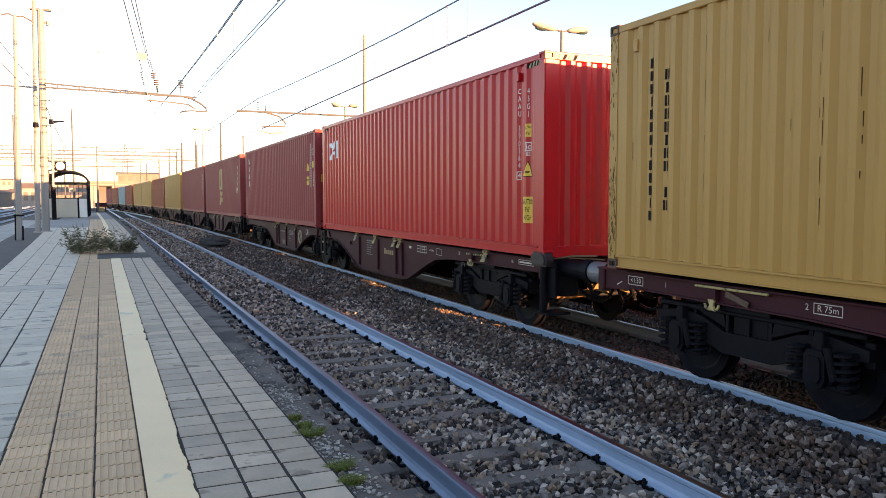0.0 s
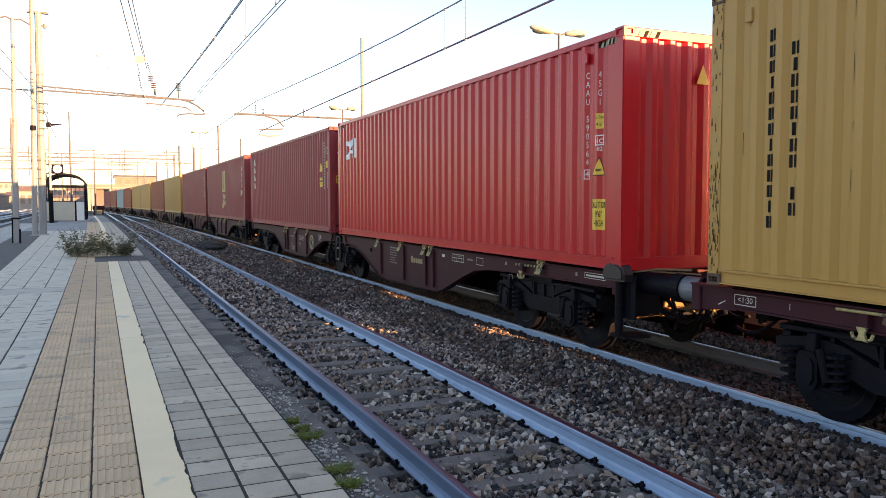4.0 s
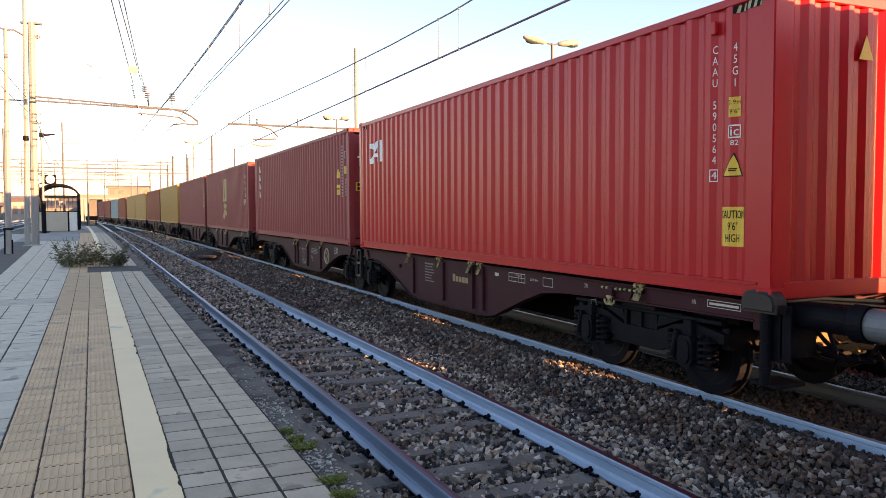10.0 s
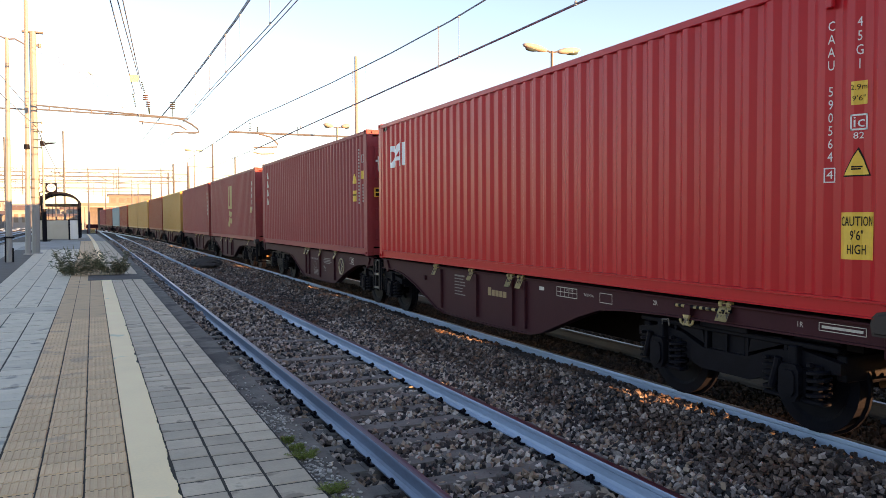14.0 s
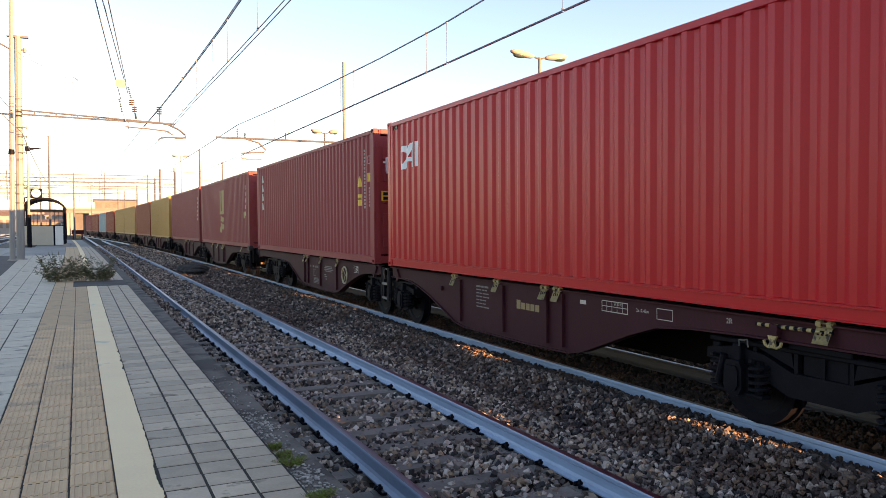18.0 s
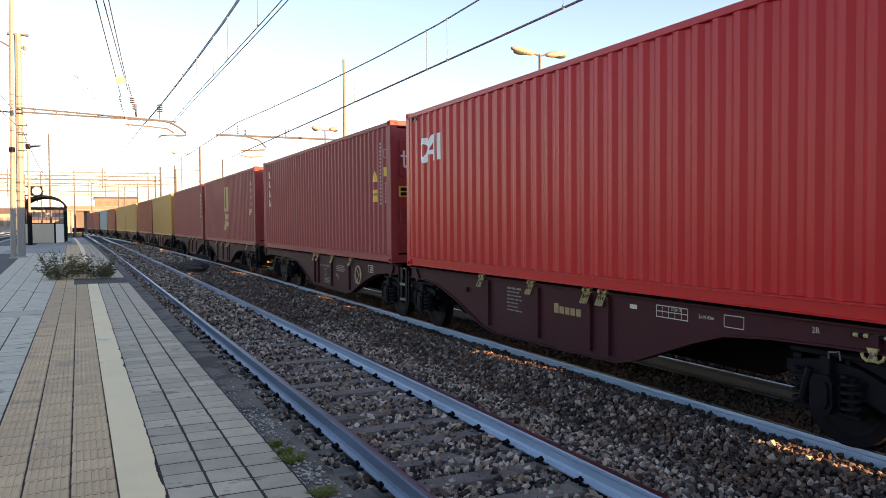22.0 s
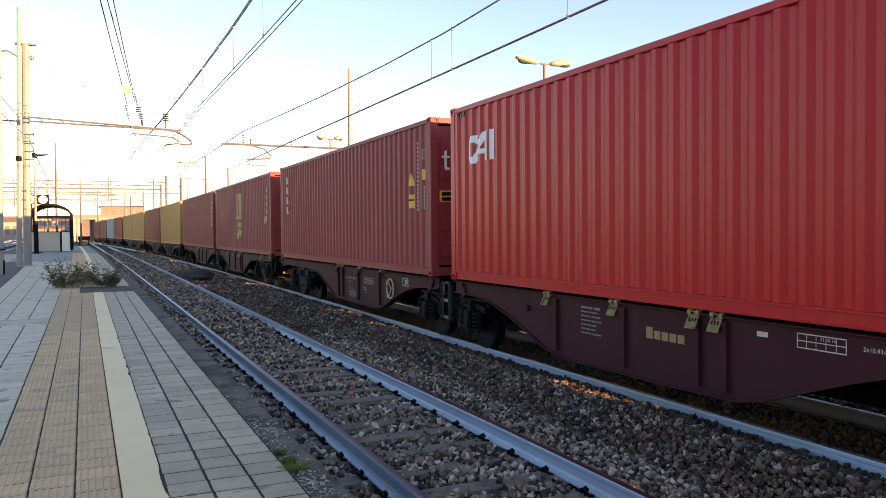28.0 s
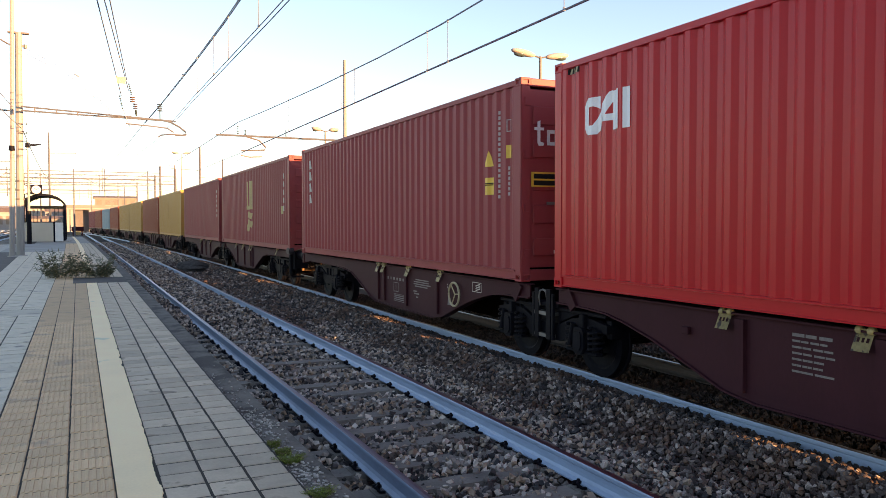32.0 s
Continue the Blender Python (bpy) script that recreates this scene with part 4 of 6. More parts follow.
bm = wire(bmesh.new(), [(-4.9, 0, 6.1), (-4.3, 0, 5.95), (-3.97, 0, 5.62), (-4.05, 0, 5.5), (-5.15, 0, 5.43)], 0.04, 6)
wire(bm, [(-5.2, -0.2, 5.2), (-4.8, -0.2, 5.12), (-4.2, -0.2, 5.16)], 0.035, 5)
part("registration_tube", bm, GALV, arm2)
for x in (-5.3, -4.95):
    bm = bmesh.new()
    insulator(bm, (x, 0, 6.18), (x, 0, 6.62 if x < -5 else 6.42), 0.055, 4)
    part("insulator", bm, GLAZE, arm2)
part("insulator", tube(bmesh.new(), (-3.0, 0, 6.14), (-3.0, 0, 6.5), 0.03, seg=6), GLAZE, arm2)


def overhead(name, points, r, label, twin=0.0):
    """A wire through the points; past the arms it is drawn thicker, to hold against the sky's glare."""
    bm = bmesh.new()
    near = [p for p in points if p[1] <= 44]
    far = [p for p in points if p[1] > 37]
    if len(near) > 1 and len(far) > 1:
        wire(bm, near, r, 6)
        wire(bm, far, r * 1.25, 6)
        points = near
    else:
        wire(bm, points, r, 6)
    if twin:
        wire(bm, [(x + twin, y, z) for x, y, z in points], r, 6)
    return tagged(part(name, bm, WIRE), label, "wire", "overhead wires")


def hang(a, b, sag, n=14):
    a, b = Vector(a), Vector(b)
    return [a.lerp(b, k / n) - Vector((0, 0, sag * 4 * (k / n) * (1 - k / n))) for k in range(n + 1)]


overhead("contact_wire", [(2.95, -22, 5.55), (2.95, 8, 5.56), (2.97, 14.2, 5.63), (2.98, 24.8, 5.78), (3.10, 38.4, 5.92), (2.92, 43.4, 5.95), (2.35, 62, 6.08), (1.9, 100, 6.1), (0.2, 150, 6.2)], 0.010,
         "twin copper contact wire over the empty track", 0.09)
overhead("messenger_wire", [(2.9, -22, 7.2), (2.9, 0, 6.75), (2.94, 10, 6.62), (2.97, 18.6, 6.66), (3.0, 24, 6.80), (3.08, 31, 7.10), (3.18, 38.4, 7.46), (2.8, 43, 7.16), (2.2, 53.5, 6.67), (1.15, 66, 6.1), (0.6, 84, 6.2), (-0.6, 110, 7.0), (-2.4, 150, 6.6)], 0.014,
         "sagging messenger cable over the empty track", 0.035)
overhead("contact_wire", [(6.85, -22, 5.3), (6.8, 11, 5.3), (6.79, 21.5, 5.31), (6.78, 27, 5.33), (6.72, 37.5, 5.32), (6.2, 75, 5.4), (4.9, 110, 5.5), (3, 150, 5.5)], 0.011,
         "copper contact wire over the train", 0.04)
overhead("messenger_wire", [(6.9, -22, 7.0), (6.85, 5, 6.3), (6.8, 14.9, 6.13), (6.79, 18.5, 6.17), (6.78, 24, 6.31), (6.7, 31, 6.53), (6.62, 37.5, 6.77), (6.4, 49.3, 6.67), (6.15, 66, 6.62), (5.8, 88, 7.4), (5.0, 112, 7.0), (4.0, 140, 7.6)], 0.016,
         "sagging messenger cable over the train")
bm = bmesh.new()
for x, y, z0, z1 in ((6.79, 14.45, 5.30, 6.12), (6.79, 15.5, 5.30, 6.13), (6.79, 20.5, 5.31, 6.22), (6.78, 21.7, 5.31, 6.25), (6.79, 10.2, 5.30, 6.14), (2.98, 18.0, 5.72, 6.64), (2.98, 20.2, 5.74, 6.68), (2.98, 27, 5.84, 6.9), (2.95, 14.5, 5.62, 6.5), (6.7, 30.0, 5.36, 6.55), (6.75, 28.0, 5.36, 6.45), (2.97, 23.3, 5.78, 6.74)):
    tube(bm, (x, y, z0), (x, y, z1), 0.008, seg=4)
    tube(bm, (x, y, z0 - 0.03), (x, y, z0 + 0.03), 0.022, seg=6)
    tube(bm, (x, y, z1 - 0.03), (x, y, z1 + 0.03), 0.022, seg=6)
tagged(part("droppers", bm, WIRE), "thin vertical dropper wires with clamps", "wire", kind="stuff")
for begin, end in (((0.40, 23.5, 7.98), (1.49, 37.0, 7.60)), ((0.59, 23.5, 8.0), (1.79, 37.0, 7.85)), ((0.72, 23.5, 8.01), (1.72, 37.0, 8.32))):
    begin, end = Vector(begin), Vector(end)
    way = (end - begin) / 13.5
    overhead("feeder_cable", [end - way * q for q in (51.0, 34.0, 17.0, 0.0)], 0.018, "black feeder cable rising from the arm")
sign = thing("danger_sign", pose(1.28, 31.8, 7.40), "small pale yellow danger plate hanging on the cables", "sign")
part("plate", box(bmesh.new(), -0.16, 0.16, -0.01, 0.01, -0.13, 0.13, 0.006), PALE_SIGN, sign)
for a, b in (((-2.78, 38.0, 6.97), (-3.36, 5.0, 7.2)), ((-2.45, 38.0, 6.07), (-4.5, 5.0, 7.6)), ((-2.45, 38.3, 6.07), (-2.35, 61, 5.0))):
    overhead("side_cable", hang(a, b, 0.25), 0.017, "thin cable tied to the mast")


# ---- lamps, shelter, clock ----
def lamp_head(parent, x, y, z, s, length=1.05):
    bm = bmesh.new()
    bmesh.ops.create_uvsphere(bm, u_segments=16, v_segments=8, radius=1.0, matrix=Matrix.Translation((x + s * length * 0.55, y, z)) @ Matrix.Rotation(radians(-8 * s), 4, "Y")
                              @ Matrix.Diagonal((length * 0.55, 0.19, 0.13, 1)))
    part("lamp_head", bm, CONCRETE, parent, "long pale lamp head", smooth=True)
    bm = bmesh.new()
    bmesh.ops.create_uvsphere(bm, u_segments=12, v_segments=6, radius=1.0, matrix=Matrix.Translation((x + s * length * 0.66, y, z - 0.06)) @ Matrix.Diagonal((length * 0.32, 0.14, 0.11, 1)))
    part("lamp_glass", bm, GLAZE, parent, smooth=True)


for x, y, z, r, small in ((16.84, 27.0, 8.72, 0.06, 1.0), (13.05, 45.0, 7.5, 0.05, 0.55), (10.73, 100.0, 10.55, 0.06, 0.8)):
    lp = thing("street_lamp", pose(x, y, -0.62), "grey twin-headed lamp standing on the far platform", "lamp", "twin lamps")
    part("post", tube(bmesh.new(), (0, 0, 0), (0, 0, z + 0.62), 0.09, r, seg=10), GALV, lp)
    part("arm", wire(bmesh.new(), [(-0.35, 0, z + 0.65), (0, 0, z + 0.56), (0.35, 0, z + 0.65)], 0.035, 6), GALV, lp)
    for s in (-1, 1):
        lamp_head(lp, s * 0.22, 0, z + 0.70, s, 1.05 * small)

lamp = thing("platform_lamp", pose(-3.62, 61.0, DECK), "slim dark lamp post on the platform by the shelter", "lamp")
part("post", tube(bmesh.new(), (0, 0, 0), (0, 0, 6.95), 0.095, 0.06, seg=10), MAST, lamp)
bm = tube(bmesh.new(), (0, 0, 0), (0, 0, 2.3), 0.16, 0.15, seg=10)
part("sleeve", bm, IRON, lamp)
bm = box(bmesh.new(), -0.15, 0.15, -0.1, 0.1, 6.7, 7.05, 0.03)
prism(bm, [(0.1, 6.95), (0.85, 6.98), (0.85, 6.92), (0.1, 6.78)], -0.1, 0.1, "y")
part("lamp_head", bm, IRON, lamp)

BLUE = mat("blue_grey_frame", (0.0045, 0.006, 0.013), 0.7, vary=0.2, scale=4, spec=0.1)
PANEL = mat("beige_shelter_panel", (0.46, 0.43, 0.36), 0.7, vary=0.08, scale=1.5)
DIAL = mat("clock_dial", (0.48, 0.50, 0.55), 0.6, vary=0.04, bump=0)
PALE = mat("white_panel", (0.70, 0.70, 0.68), 0.6, vary=0.06)
shelter = thing("platform_shelter", pose(-2.95, 66.0, DECK), "platform shelter with an arched dark roof and beige panels", "shelter")
w = 1.42
arch = [(w * math.sin(a) * 1.06, 2.75 + 0.92 * math.cos(a)) for a in [radians(-84 + 12 * k) for k in range(15)]]
bm = prism(bmesh.new(), arch + [(u * 0.955, v - 0.15) for u, v in reversed(arch)], -0.3, 5.2, "y")
part("roof", bm, BLUE, shelter, "dark arched roof")
for s in (-1, 1):
    for y in (0.0, 2.4, 4.8):
        part("column", box(bmesh.new(), s * w - 0.06, s * w + 0.06, y - 0.06, y + 0.06, 0, 2.85, 0.01), BLUE, shelter)
part("side_wall", box(bmesh.new(), 1.36, 1.44, 0.1, 4.8, 0.05, 2.7), BLUE, shelter)
part("kerb", box(bmesh.new(), 1.30, 1.78, -0.4, 4.9, -0.02, 0.10, 0.02), CONCRETE, shelter)
part("front_panel", box(bmesh.new(), -1.36, 0.66, 0.02, 0.10, 0.05, 1.50, 0.01), PANEL, shelter, "beige lower panel")
part("side_panel", box(bmesh.new(), 0.78, 1.32, 0.02, 0.10, 0.05, 1.50, 0.01), PALE, shelter, "white lower panel")
part("panel_frame", box(bmesh.new(), 0.66, 0.78, 0.0, 0.12, 0.0, 1.54, 0.01), BLUE, shelter)
part("rail", box(bmesh.new(), -1.4, 1.4, 0.02, 0.10, 1.50, 1.56), BLUE, shelter)
part("lintel", box(bmesh.new(), -1.33, 1.3, 4.74, 4.80, 2.62, 2.86), PANEL, shelter)
for k in range(9):
    part("mullion", box(bmesh.new(), -1.28 + 0.31 * k, -1.24 + 0.31 * k, 4.75, 4.79, 1.05, 2.62), GANTRY, shelter)
part("back_rail", box(bmesh.new(), -1.33, 1.3, 4.74, 4.80, 0.95, 1.05), GANTRY, shelter)
part("bench", box(bmesh.new(), -1.1, 1.1, 2.9, 3.3, 0.42, 0.48, 0.01), PANEL, shelter)
clock = thing("platform_clock", pose(-3.35, 65.2, 4.50), "two white round clock faces in dark blue cases above the shelter", "clock")
for x in (0.0, -0.80):
    case = part("case", box(bmesh.new(), x - 0.39, x + 0.39, -0.1, 0.1, -0.36, 0.36, 0.03), BLUE, clock)
    face = part("face", tube(bmesh.new(), (x, -0.13, 0), (x, -0.10, 0), 0.31, seg=28), DIAL, case, "round white clock face")
    part("hour_pointer", bar(bmesh.new(), (x, -0.14, 0), (x - 0.12, -0.14, 0.1), 0.02, 0.03, up=(0, 1, 0)), BLACK, face)
    part("minute_pointer", bar(bmesh.new(), (x, -0.14, 0), (x + 0.2, -0.14, 0.12), 0.02, 0.02, up=(0, 1, 0)), BLACK, face)
    part("stem", tube(bmesh.new(), (x, 0.7, -0.75), (x, 0.0, -0.3), 0.04, seg=8), BLUE, case)


# ---- sleepers and fastenings ----
SLEEPER_GAP, FIRST_SLEEPER = 0.603, 4.58


def sleeper_mesh():
    bm = bmesh.new()
    prism(bm, [(-0.15, -0.40), (0.15, -0.40), (0.11, -0.178), (-0.11, -0.178)], -1.15, 1.15)
    for f in (-0.7535, 0.7535):
        box(bm, f - 0.17, f + 0.17, -0.10, 0.10, -0.18, -0.172)
    return bm


def clip_mesh():
    """A sprung steel rail clip with its bolt."""
    bm = wire(bmesh.new(), [(0.085, -0.06, -0.162), (0.13, -0.065, -0.155), (0.155, -0.02, -0.125), (0.12, 0.0, -0.115), (0.155, 0.03, -0.125), (0.13, 0.065, -0.155), (0.085, 0.06, -0.162)], 0.0135, 5)
    tube(bm, (0.12, 0, -0.18), (0.12, 0, -0.098), 0.014, seg=6)
    tube(bm, (0.12, 0, -0.135), (0.12, 0, -0.115), 0.026, seg=6)
    return bm


sleeper_me, clip_me = None, None
for k in range(-14, 28):
    y = FIRST_SLEEPER + k * SLEEPER_GAP
    if sleeper_me is None:
        sl = part("sleeper", sleeper_mesh(), SLEEPER, track_1, "weathered concrete sleeper")
        sleeper_me = sl.data
    else:
        sl = put("sleeper", sleeper_me, SLEEPER, track_1)
    sl.location = (TRACK_1 + bend_1(y), y, 0)
    for r in (-0.7535, 0.7535):
        for s in (-1, 1):
            if clip_me is None:
                cl = part("rail_clip", clip_mesh(), IRON, sl)
                clip_me = cl.data
            else:
                cl = put("rail_clip", clip_me, IRON, sl)
            cl.matrix_basis = pose(r, 0, 0, 0, 0, 0 if s > 0 else 180)


# ---- yard to the side and the station's far end ----
WALL_WARM = mat("ochre_plaster", (0.175, 0.168, 0.165), 0.85, vary=0.12, scale=0.4, fine=3)
WALL_PALE = mat("pale_plaster", (0.25, 0.255, 0.265), 0.85, vary=0.12, scale=0.4, fine=3)
WALL_GREY = mat("grey_wall", (0.30, 0.28, 0.27), 0.85, vary=0.15, scale=0.4, fine=3)
# a wall in shadow, its darkness put into the colour
SHADE_WALL = mat("shaded_grey_wall", (0.10, 0.10, 0.105), 0.85, vary=0.2, scale=0.5, fine=3)
ROOF_TILE = mat("clay_roof", (0.15, 0.118, 0.105), 0.85, vary=0.2, scale=1.0, fine=8)
# panes paled towards the walls: distance haze is put into the colour
PANE = mat("hazed_pane", (0.15, 0.13, 0.115), 0.3, vary=0.2, bump=0)
MOSS = mat("bright_moss", (0.17, 0.23, 0.035), 0.8, vary=0.35, scale=30, island=0.4, bump=0)
LEAF = mat("weed_leaf", (0.10, 0.118, 0.068), 0.7, vary=0.35, scale=6, island=0.45, bump=0.1)
STRAW = mat("dry_stem", (0.20, 0.18, 0.09), 0.8, vary=0.3, scale=6, island=0.3, bump=0)
TREE = mat("far_leaf", (0.07, 0.075, 0.035), 0.85, vary=0.4, scale=1.0, island=0.5, bump=0)

for k, x in enumerate((-7.6, -11.6, -15.8, -20.0)):
    tr = thing(f"track_{k + 3}", pose(0, 0, 0), "railway track in brown ballast beside the platform", "track", kind="structure")
    for s in (-0.7535, 0.7535):
        rail(x + s, bend_1, tr, 5, 260)
    bm = bmesh.new()
    sweep(bm, [(x - 1.9, -0.62), (x - 1.5, -0.2), (x + 1.5, -0.2), (x + 1.9, -0.62)], [(bend_1(y), y, 0) for y in steps(5, 260, 2.0)])
    part("bed", bm, GRAVEL, tr)


def gantry(y, x0, x1, z, label):
    g = thing("gantry", pose(0, y, 0), label, "gantry", "overhead line gantries")
    for x in (x0, x1):
        part("leg", tube(bmesh.new(), (x, 0, -0.62), (x, 0, z + 0.9), 0.20, 0.14, seg=6), GANTRY, g)
    for dz in (0.0, -0.85):
        part("beam", bar(bmesh.new(), (x0, 0, z + dz), (x1, 0, z + dz), 0.11, 0.10), GANTRY, g)
    bm = bmesh.new()
    n = int((x1 - x0) / 1.6)
    for k in range(n):
        a, b = x0 + (x1 - x0) * k / n, x0 + (x1 - x0) * (k + 1) / n
        bar(bm, (a, 0, z - 0.85 if k % 2 else z), (b, 0, z if k % 2 else z - 0.85), 0.06, 0.06)
    tagged(part("bracing", bm, GANTRY, g), "thin zigzag lattice bracing", kind="stuff")
    for k in range(3):
        x = x0 + (x1 - x0) * (0.22 + 0.28 * k)
        bm = tube(bmesh.new(), (x, 0, z - 2.4), (x, 0, z + 0.7), 0.06, seg=6)
        bar(bm, (x, 0, z - 1.6), (x + 1.6, 0, z - 1.5), 0.06, 0.06)
        part("dropper_post", bm, GANTRY, g)


for y, x0, x1, z in ((104, -22, 8.6, 8.3), (128, -26, 9.8, 8.6), (160, -30, 9.0, 9.0), (200, -36, 8.4, 9.8), (92, -24, 9.2, 7.2)):
    gantry(y, x0, x1, z, "cream steel gantry across the station tracks")
    overhead("cross_span", hang((x0, y, z - 1.5), (x1, y, z - 1.5), 0.3), 0.03, "thin cross-span wire below a gantry")
for x, y, z in ((-3.4, 90.0, 11.4), (9.7, 75.0, 9.1), (14.1, 90.0, 9.2), (8.2, 120.0, 9.6), (-8.2, 84.0, 10.0), (-6.6, 140, 10.5), (5.6, 160, 10.0), (-13.5, 100, 9.0), (1.0, 175, 10.5), (-1.5, 120, 9.6), (10.4, 105, 9.5), (-18.0, 120, 9.5), (-11.0, 165, 10.0)):
    far_mast = lattice_mast("overhead_line_mast", x, y, -0.6, z, 0.15, 0.09, "slender overhead line mast far along the tracks", 6, GANTRY)
    bm = bar(bmesh.new(), (0, 0, z - 1.6), (2.6 if x < 0 else -2.6, 0, z - 1.5), 0.06, 0.06)
    bar(bm, (-0.3, 0, z - 2.6), (0.5, 0, z - 2.6), 0.05, 0.05)
    part("arm", bm, GANTRY, far_mast)
for x in (-7.6, -11.6, -15.8, -20.0):
    overhead("contact_wire", [(x, 20, 5.4), (x, 60, 5.4), (x - 0.8, 120, 5.5), (x - 2.4, 210, 5.5)], 0.016, "contact wire over the side tracks")


def house(x, y, w, d, h, wall, roof, label, storeys=2, bays=6, pitch=1.2):
    b = thing("station_building", pose(x, y, -0.62), label, "building", "buildings behind the station")
    body = part("wall", box(bmesh.new(), 0, w, 0, d, 0, h), wall, b)
    bm = prism(bmesh.new(), [(-0.5, h), (d + 0.5, h), (d / 2, h + pitch)], -0.5, w + 0.5)
    part("roof", bm, roof, b)
    part("cornice", box(bmesh.new(), -0.3, w + 0.3, -0.3, 0.0, h - 0.35, h + 0.05), wall, b)
    for s in range(storeys):
        for k in range(bays):
            wx, wz = w * (k + 0.5) / bays, h * (s + 0.35) / storeys
            win = part("window", box(bmesh.new(), wx - 0.65, wx + 0.65, -0.08, -0.004, wz, wz + h / storeys * 0.45), PANE, body)
            part("sill", box(bmesh.new(), wx - 0.8, wx + 0.8, -0.2, -0.004, wz - 0.14, wz - 0.02), WALL_PALE, win)
    return b


house(2.3, 235, 10.8, 12, 9.7, WALL_WARM, ROOF_TILE, "cream station building with a low brown roof", 3, 5, 0.7)
house(-27.5, 300, 4.6, 6, 6.4, WALL_PALE, ROOF_TILE, "small white railway house with a pitched roof", 1, 2, 1.6)
house(-50, 320, 18, 9, 5.0, WALL_WARM, ROOF_TILE, "long low shed beyond the yard", 1, 5, 1.2)
house(-19, 300, 11, 9, 4.2, WALL_WARM, ROOF_TILE, "ochre shed with a row of windows", 1, 5, 1.0)
house(-7.5, 330, 13, 9, 8.5, WALL_WARM, ROOF_TILE, "ochre building behind the footbridge", 2, 5, 0.8)
house(24, 250, 30, 12, 8.0, WALL_PALE, ROOF_TILE, "pale building behind the train", 2, 8, 1.8)
house(-110, 270, 40, 14, 9.5, WALL_WARM, ROOF_TILE, "ochre building beyond the yard", 2, 10, 2.2)
town = random.Random(21)
for k in range(16):
    house(-95 + 9.5 * k + town.uniform(-3, 3), 430 + town.uniform(0, 130), town.uniform(7, 15), 9, town.uniform(6.5, 14.0), town.choice((WALL_WARM, WALL_PALE, WALL_GREY)), ROOF_TILE,
          "pale town house with a tiled roof far behind the station", 3, 3, town.uniform(0.8, 1.8))


def ridge_line(name, y, x0, x1, base, swing, seed, material, label):
    """A long low range of hills."""
    bm = bmesh.new()
    rows = []
    for k in range(61):
        x = x0 + (x1 - x0) * k / 60
        h = base + swing * (noise.noise(Vector((seed, x / 420.0, 0))) + 0.4 * noise.noise(Vector((seed, x / 130.0, 4.0))))
        rows.append([bm.verts.new((x, y - 4.0 * h, -1.0)), bm.verts.new((x, y - 1.2 * h, 0.6 * h)), bm.verts.new((x, y, h)), bm.verts.new((x, y + 200, -1.0))])
    for a, b in zip(rows, rows[1:]):
        for i in range(3):
            bm.faces.new((a[i], a[i + 1], b[i + 1], b[i]))
    tagged(part(name, bm, material, smooth=True), label, "hill", kind="structure")


# the haze over the hills is painted as this pale tone
HILL = mat("hazy_hillside", (0.34, 0.29, 0.26), 0.95, vary=0.25, scale=0.012, fine=0.09, bump=0)
ridge_line("hills", 1500, -1400, 900, 33, 12, 2.0, HILL, "low hazy hills closing the view beyond the town")

bridge = thing("footbridge", pose(-9.0, 205, 0), "pale footbridge across the tracks lit by the low sun", "bridge")
part("deck", box(bmesh.new(), 4.5, 13, -1.2, 1.2, 5.35, 5.6), WALL_PALE, bridge)
part("parapet", box(bmesh.new(), 4.5, 13, -1.3, -1.2, 5.6, 6.35), WALL_WARM, bridge)
for x in (5.1, 5.9, 9.9, 12.5):
    part("pier", box(bmesh.new(), x - 0.25, x + 0.25, -0.6, 0.6, -0.62, 5.35), WALL_PALE, bridge)
part("stair_wall", box(bmesh.new(), 6.5, 10.4, 1.3, 3.0, -0.62, 5.2), SHADE_WALL, bridge)

stop = thing("buffer_stop", pose(-1.4, 150, -0.2), "dark red buffer stop with a yellow plate", "buffer stop")
part("beam", box(bmesh.new(), -0.98, 0.98, -0.2, 0.2, 0.85, 1.58, 0.03), WAGON, stop)
for s in (-1, 1):
    part("leg", bar(bmesh.new(), (s * 0.7, 0.1, 1.2), (s * 0.7, 1.6, -0.4), 0.2, 0.25), WAGON, stop)
    part("post", box(bmesh.new(), s * 0.7 - 0.12, s * 0.7 + 0.12, -0.15, 0.15, -0.4, 0.90), WAGON, stop)
part("plate", box(bmesh.new(), -0.5, 0.5, -0.26, -0.21, 0.1, 0.75), CLIP_YELLOW, stop)

# a dark heap beside the train's track and scrub along the yard's edge
heap = bmesh.new()
bmesh.ops.create_icosphere(heap, subdivisions=4, radius=1.0, matrix=Matrix.Diagonal((0.75, 2.2, 0.36, 1)))
for v in heap.verts:
    v.co *= 1.0 + 0.16 * noise.noise(v.co * 3.0) + 0.07 * noise.noise(v.co * 11.0)
heap_ob = part("spoil_mound", heap, GRAVEL)
heap_ob.location = (4.55, 38.0, -0.16)
tagged(heap_ob, "low dark heap of spoil between the tracks", "heap")


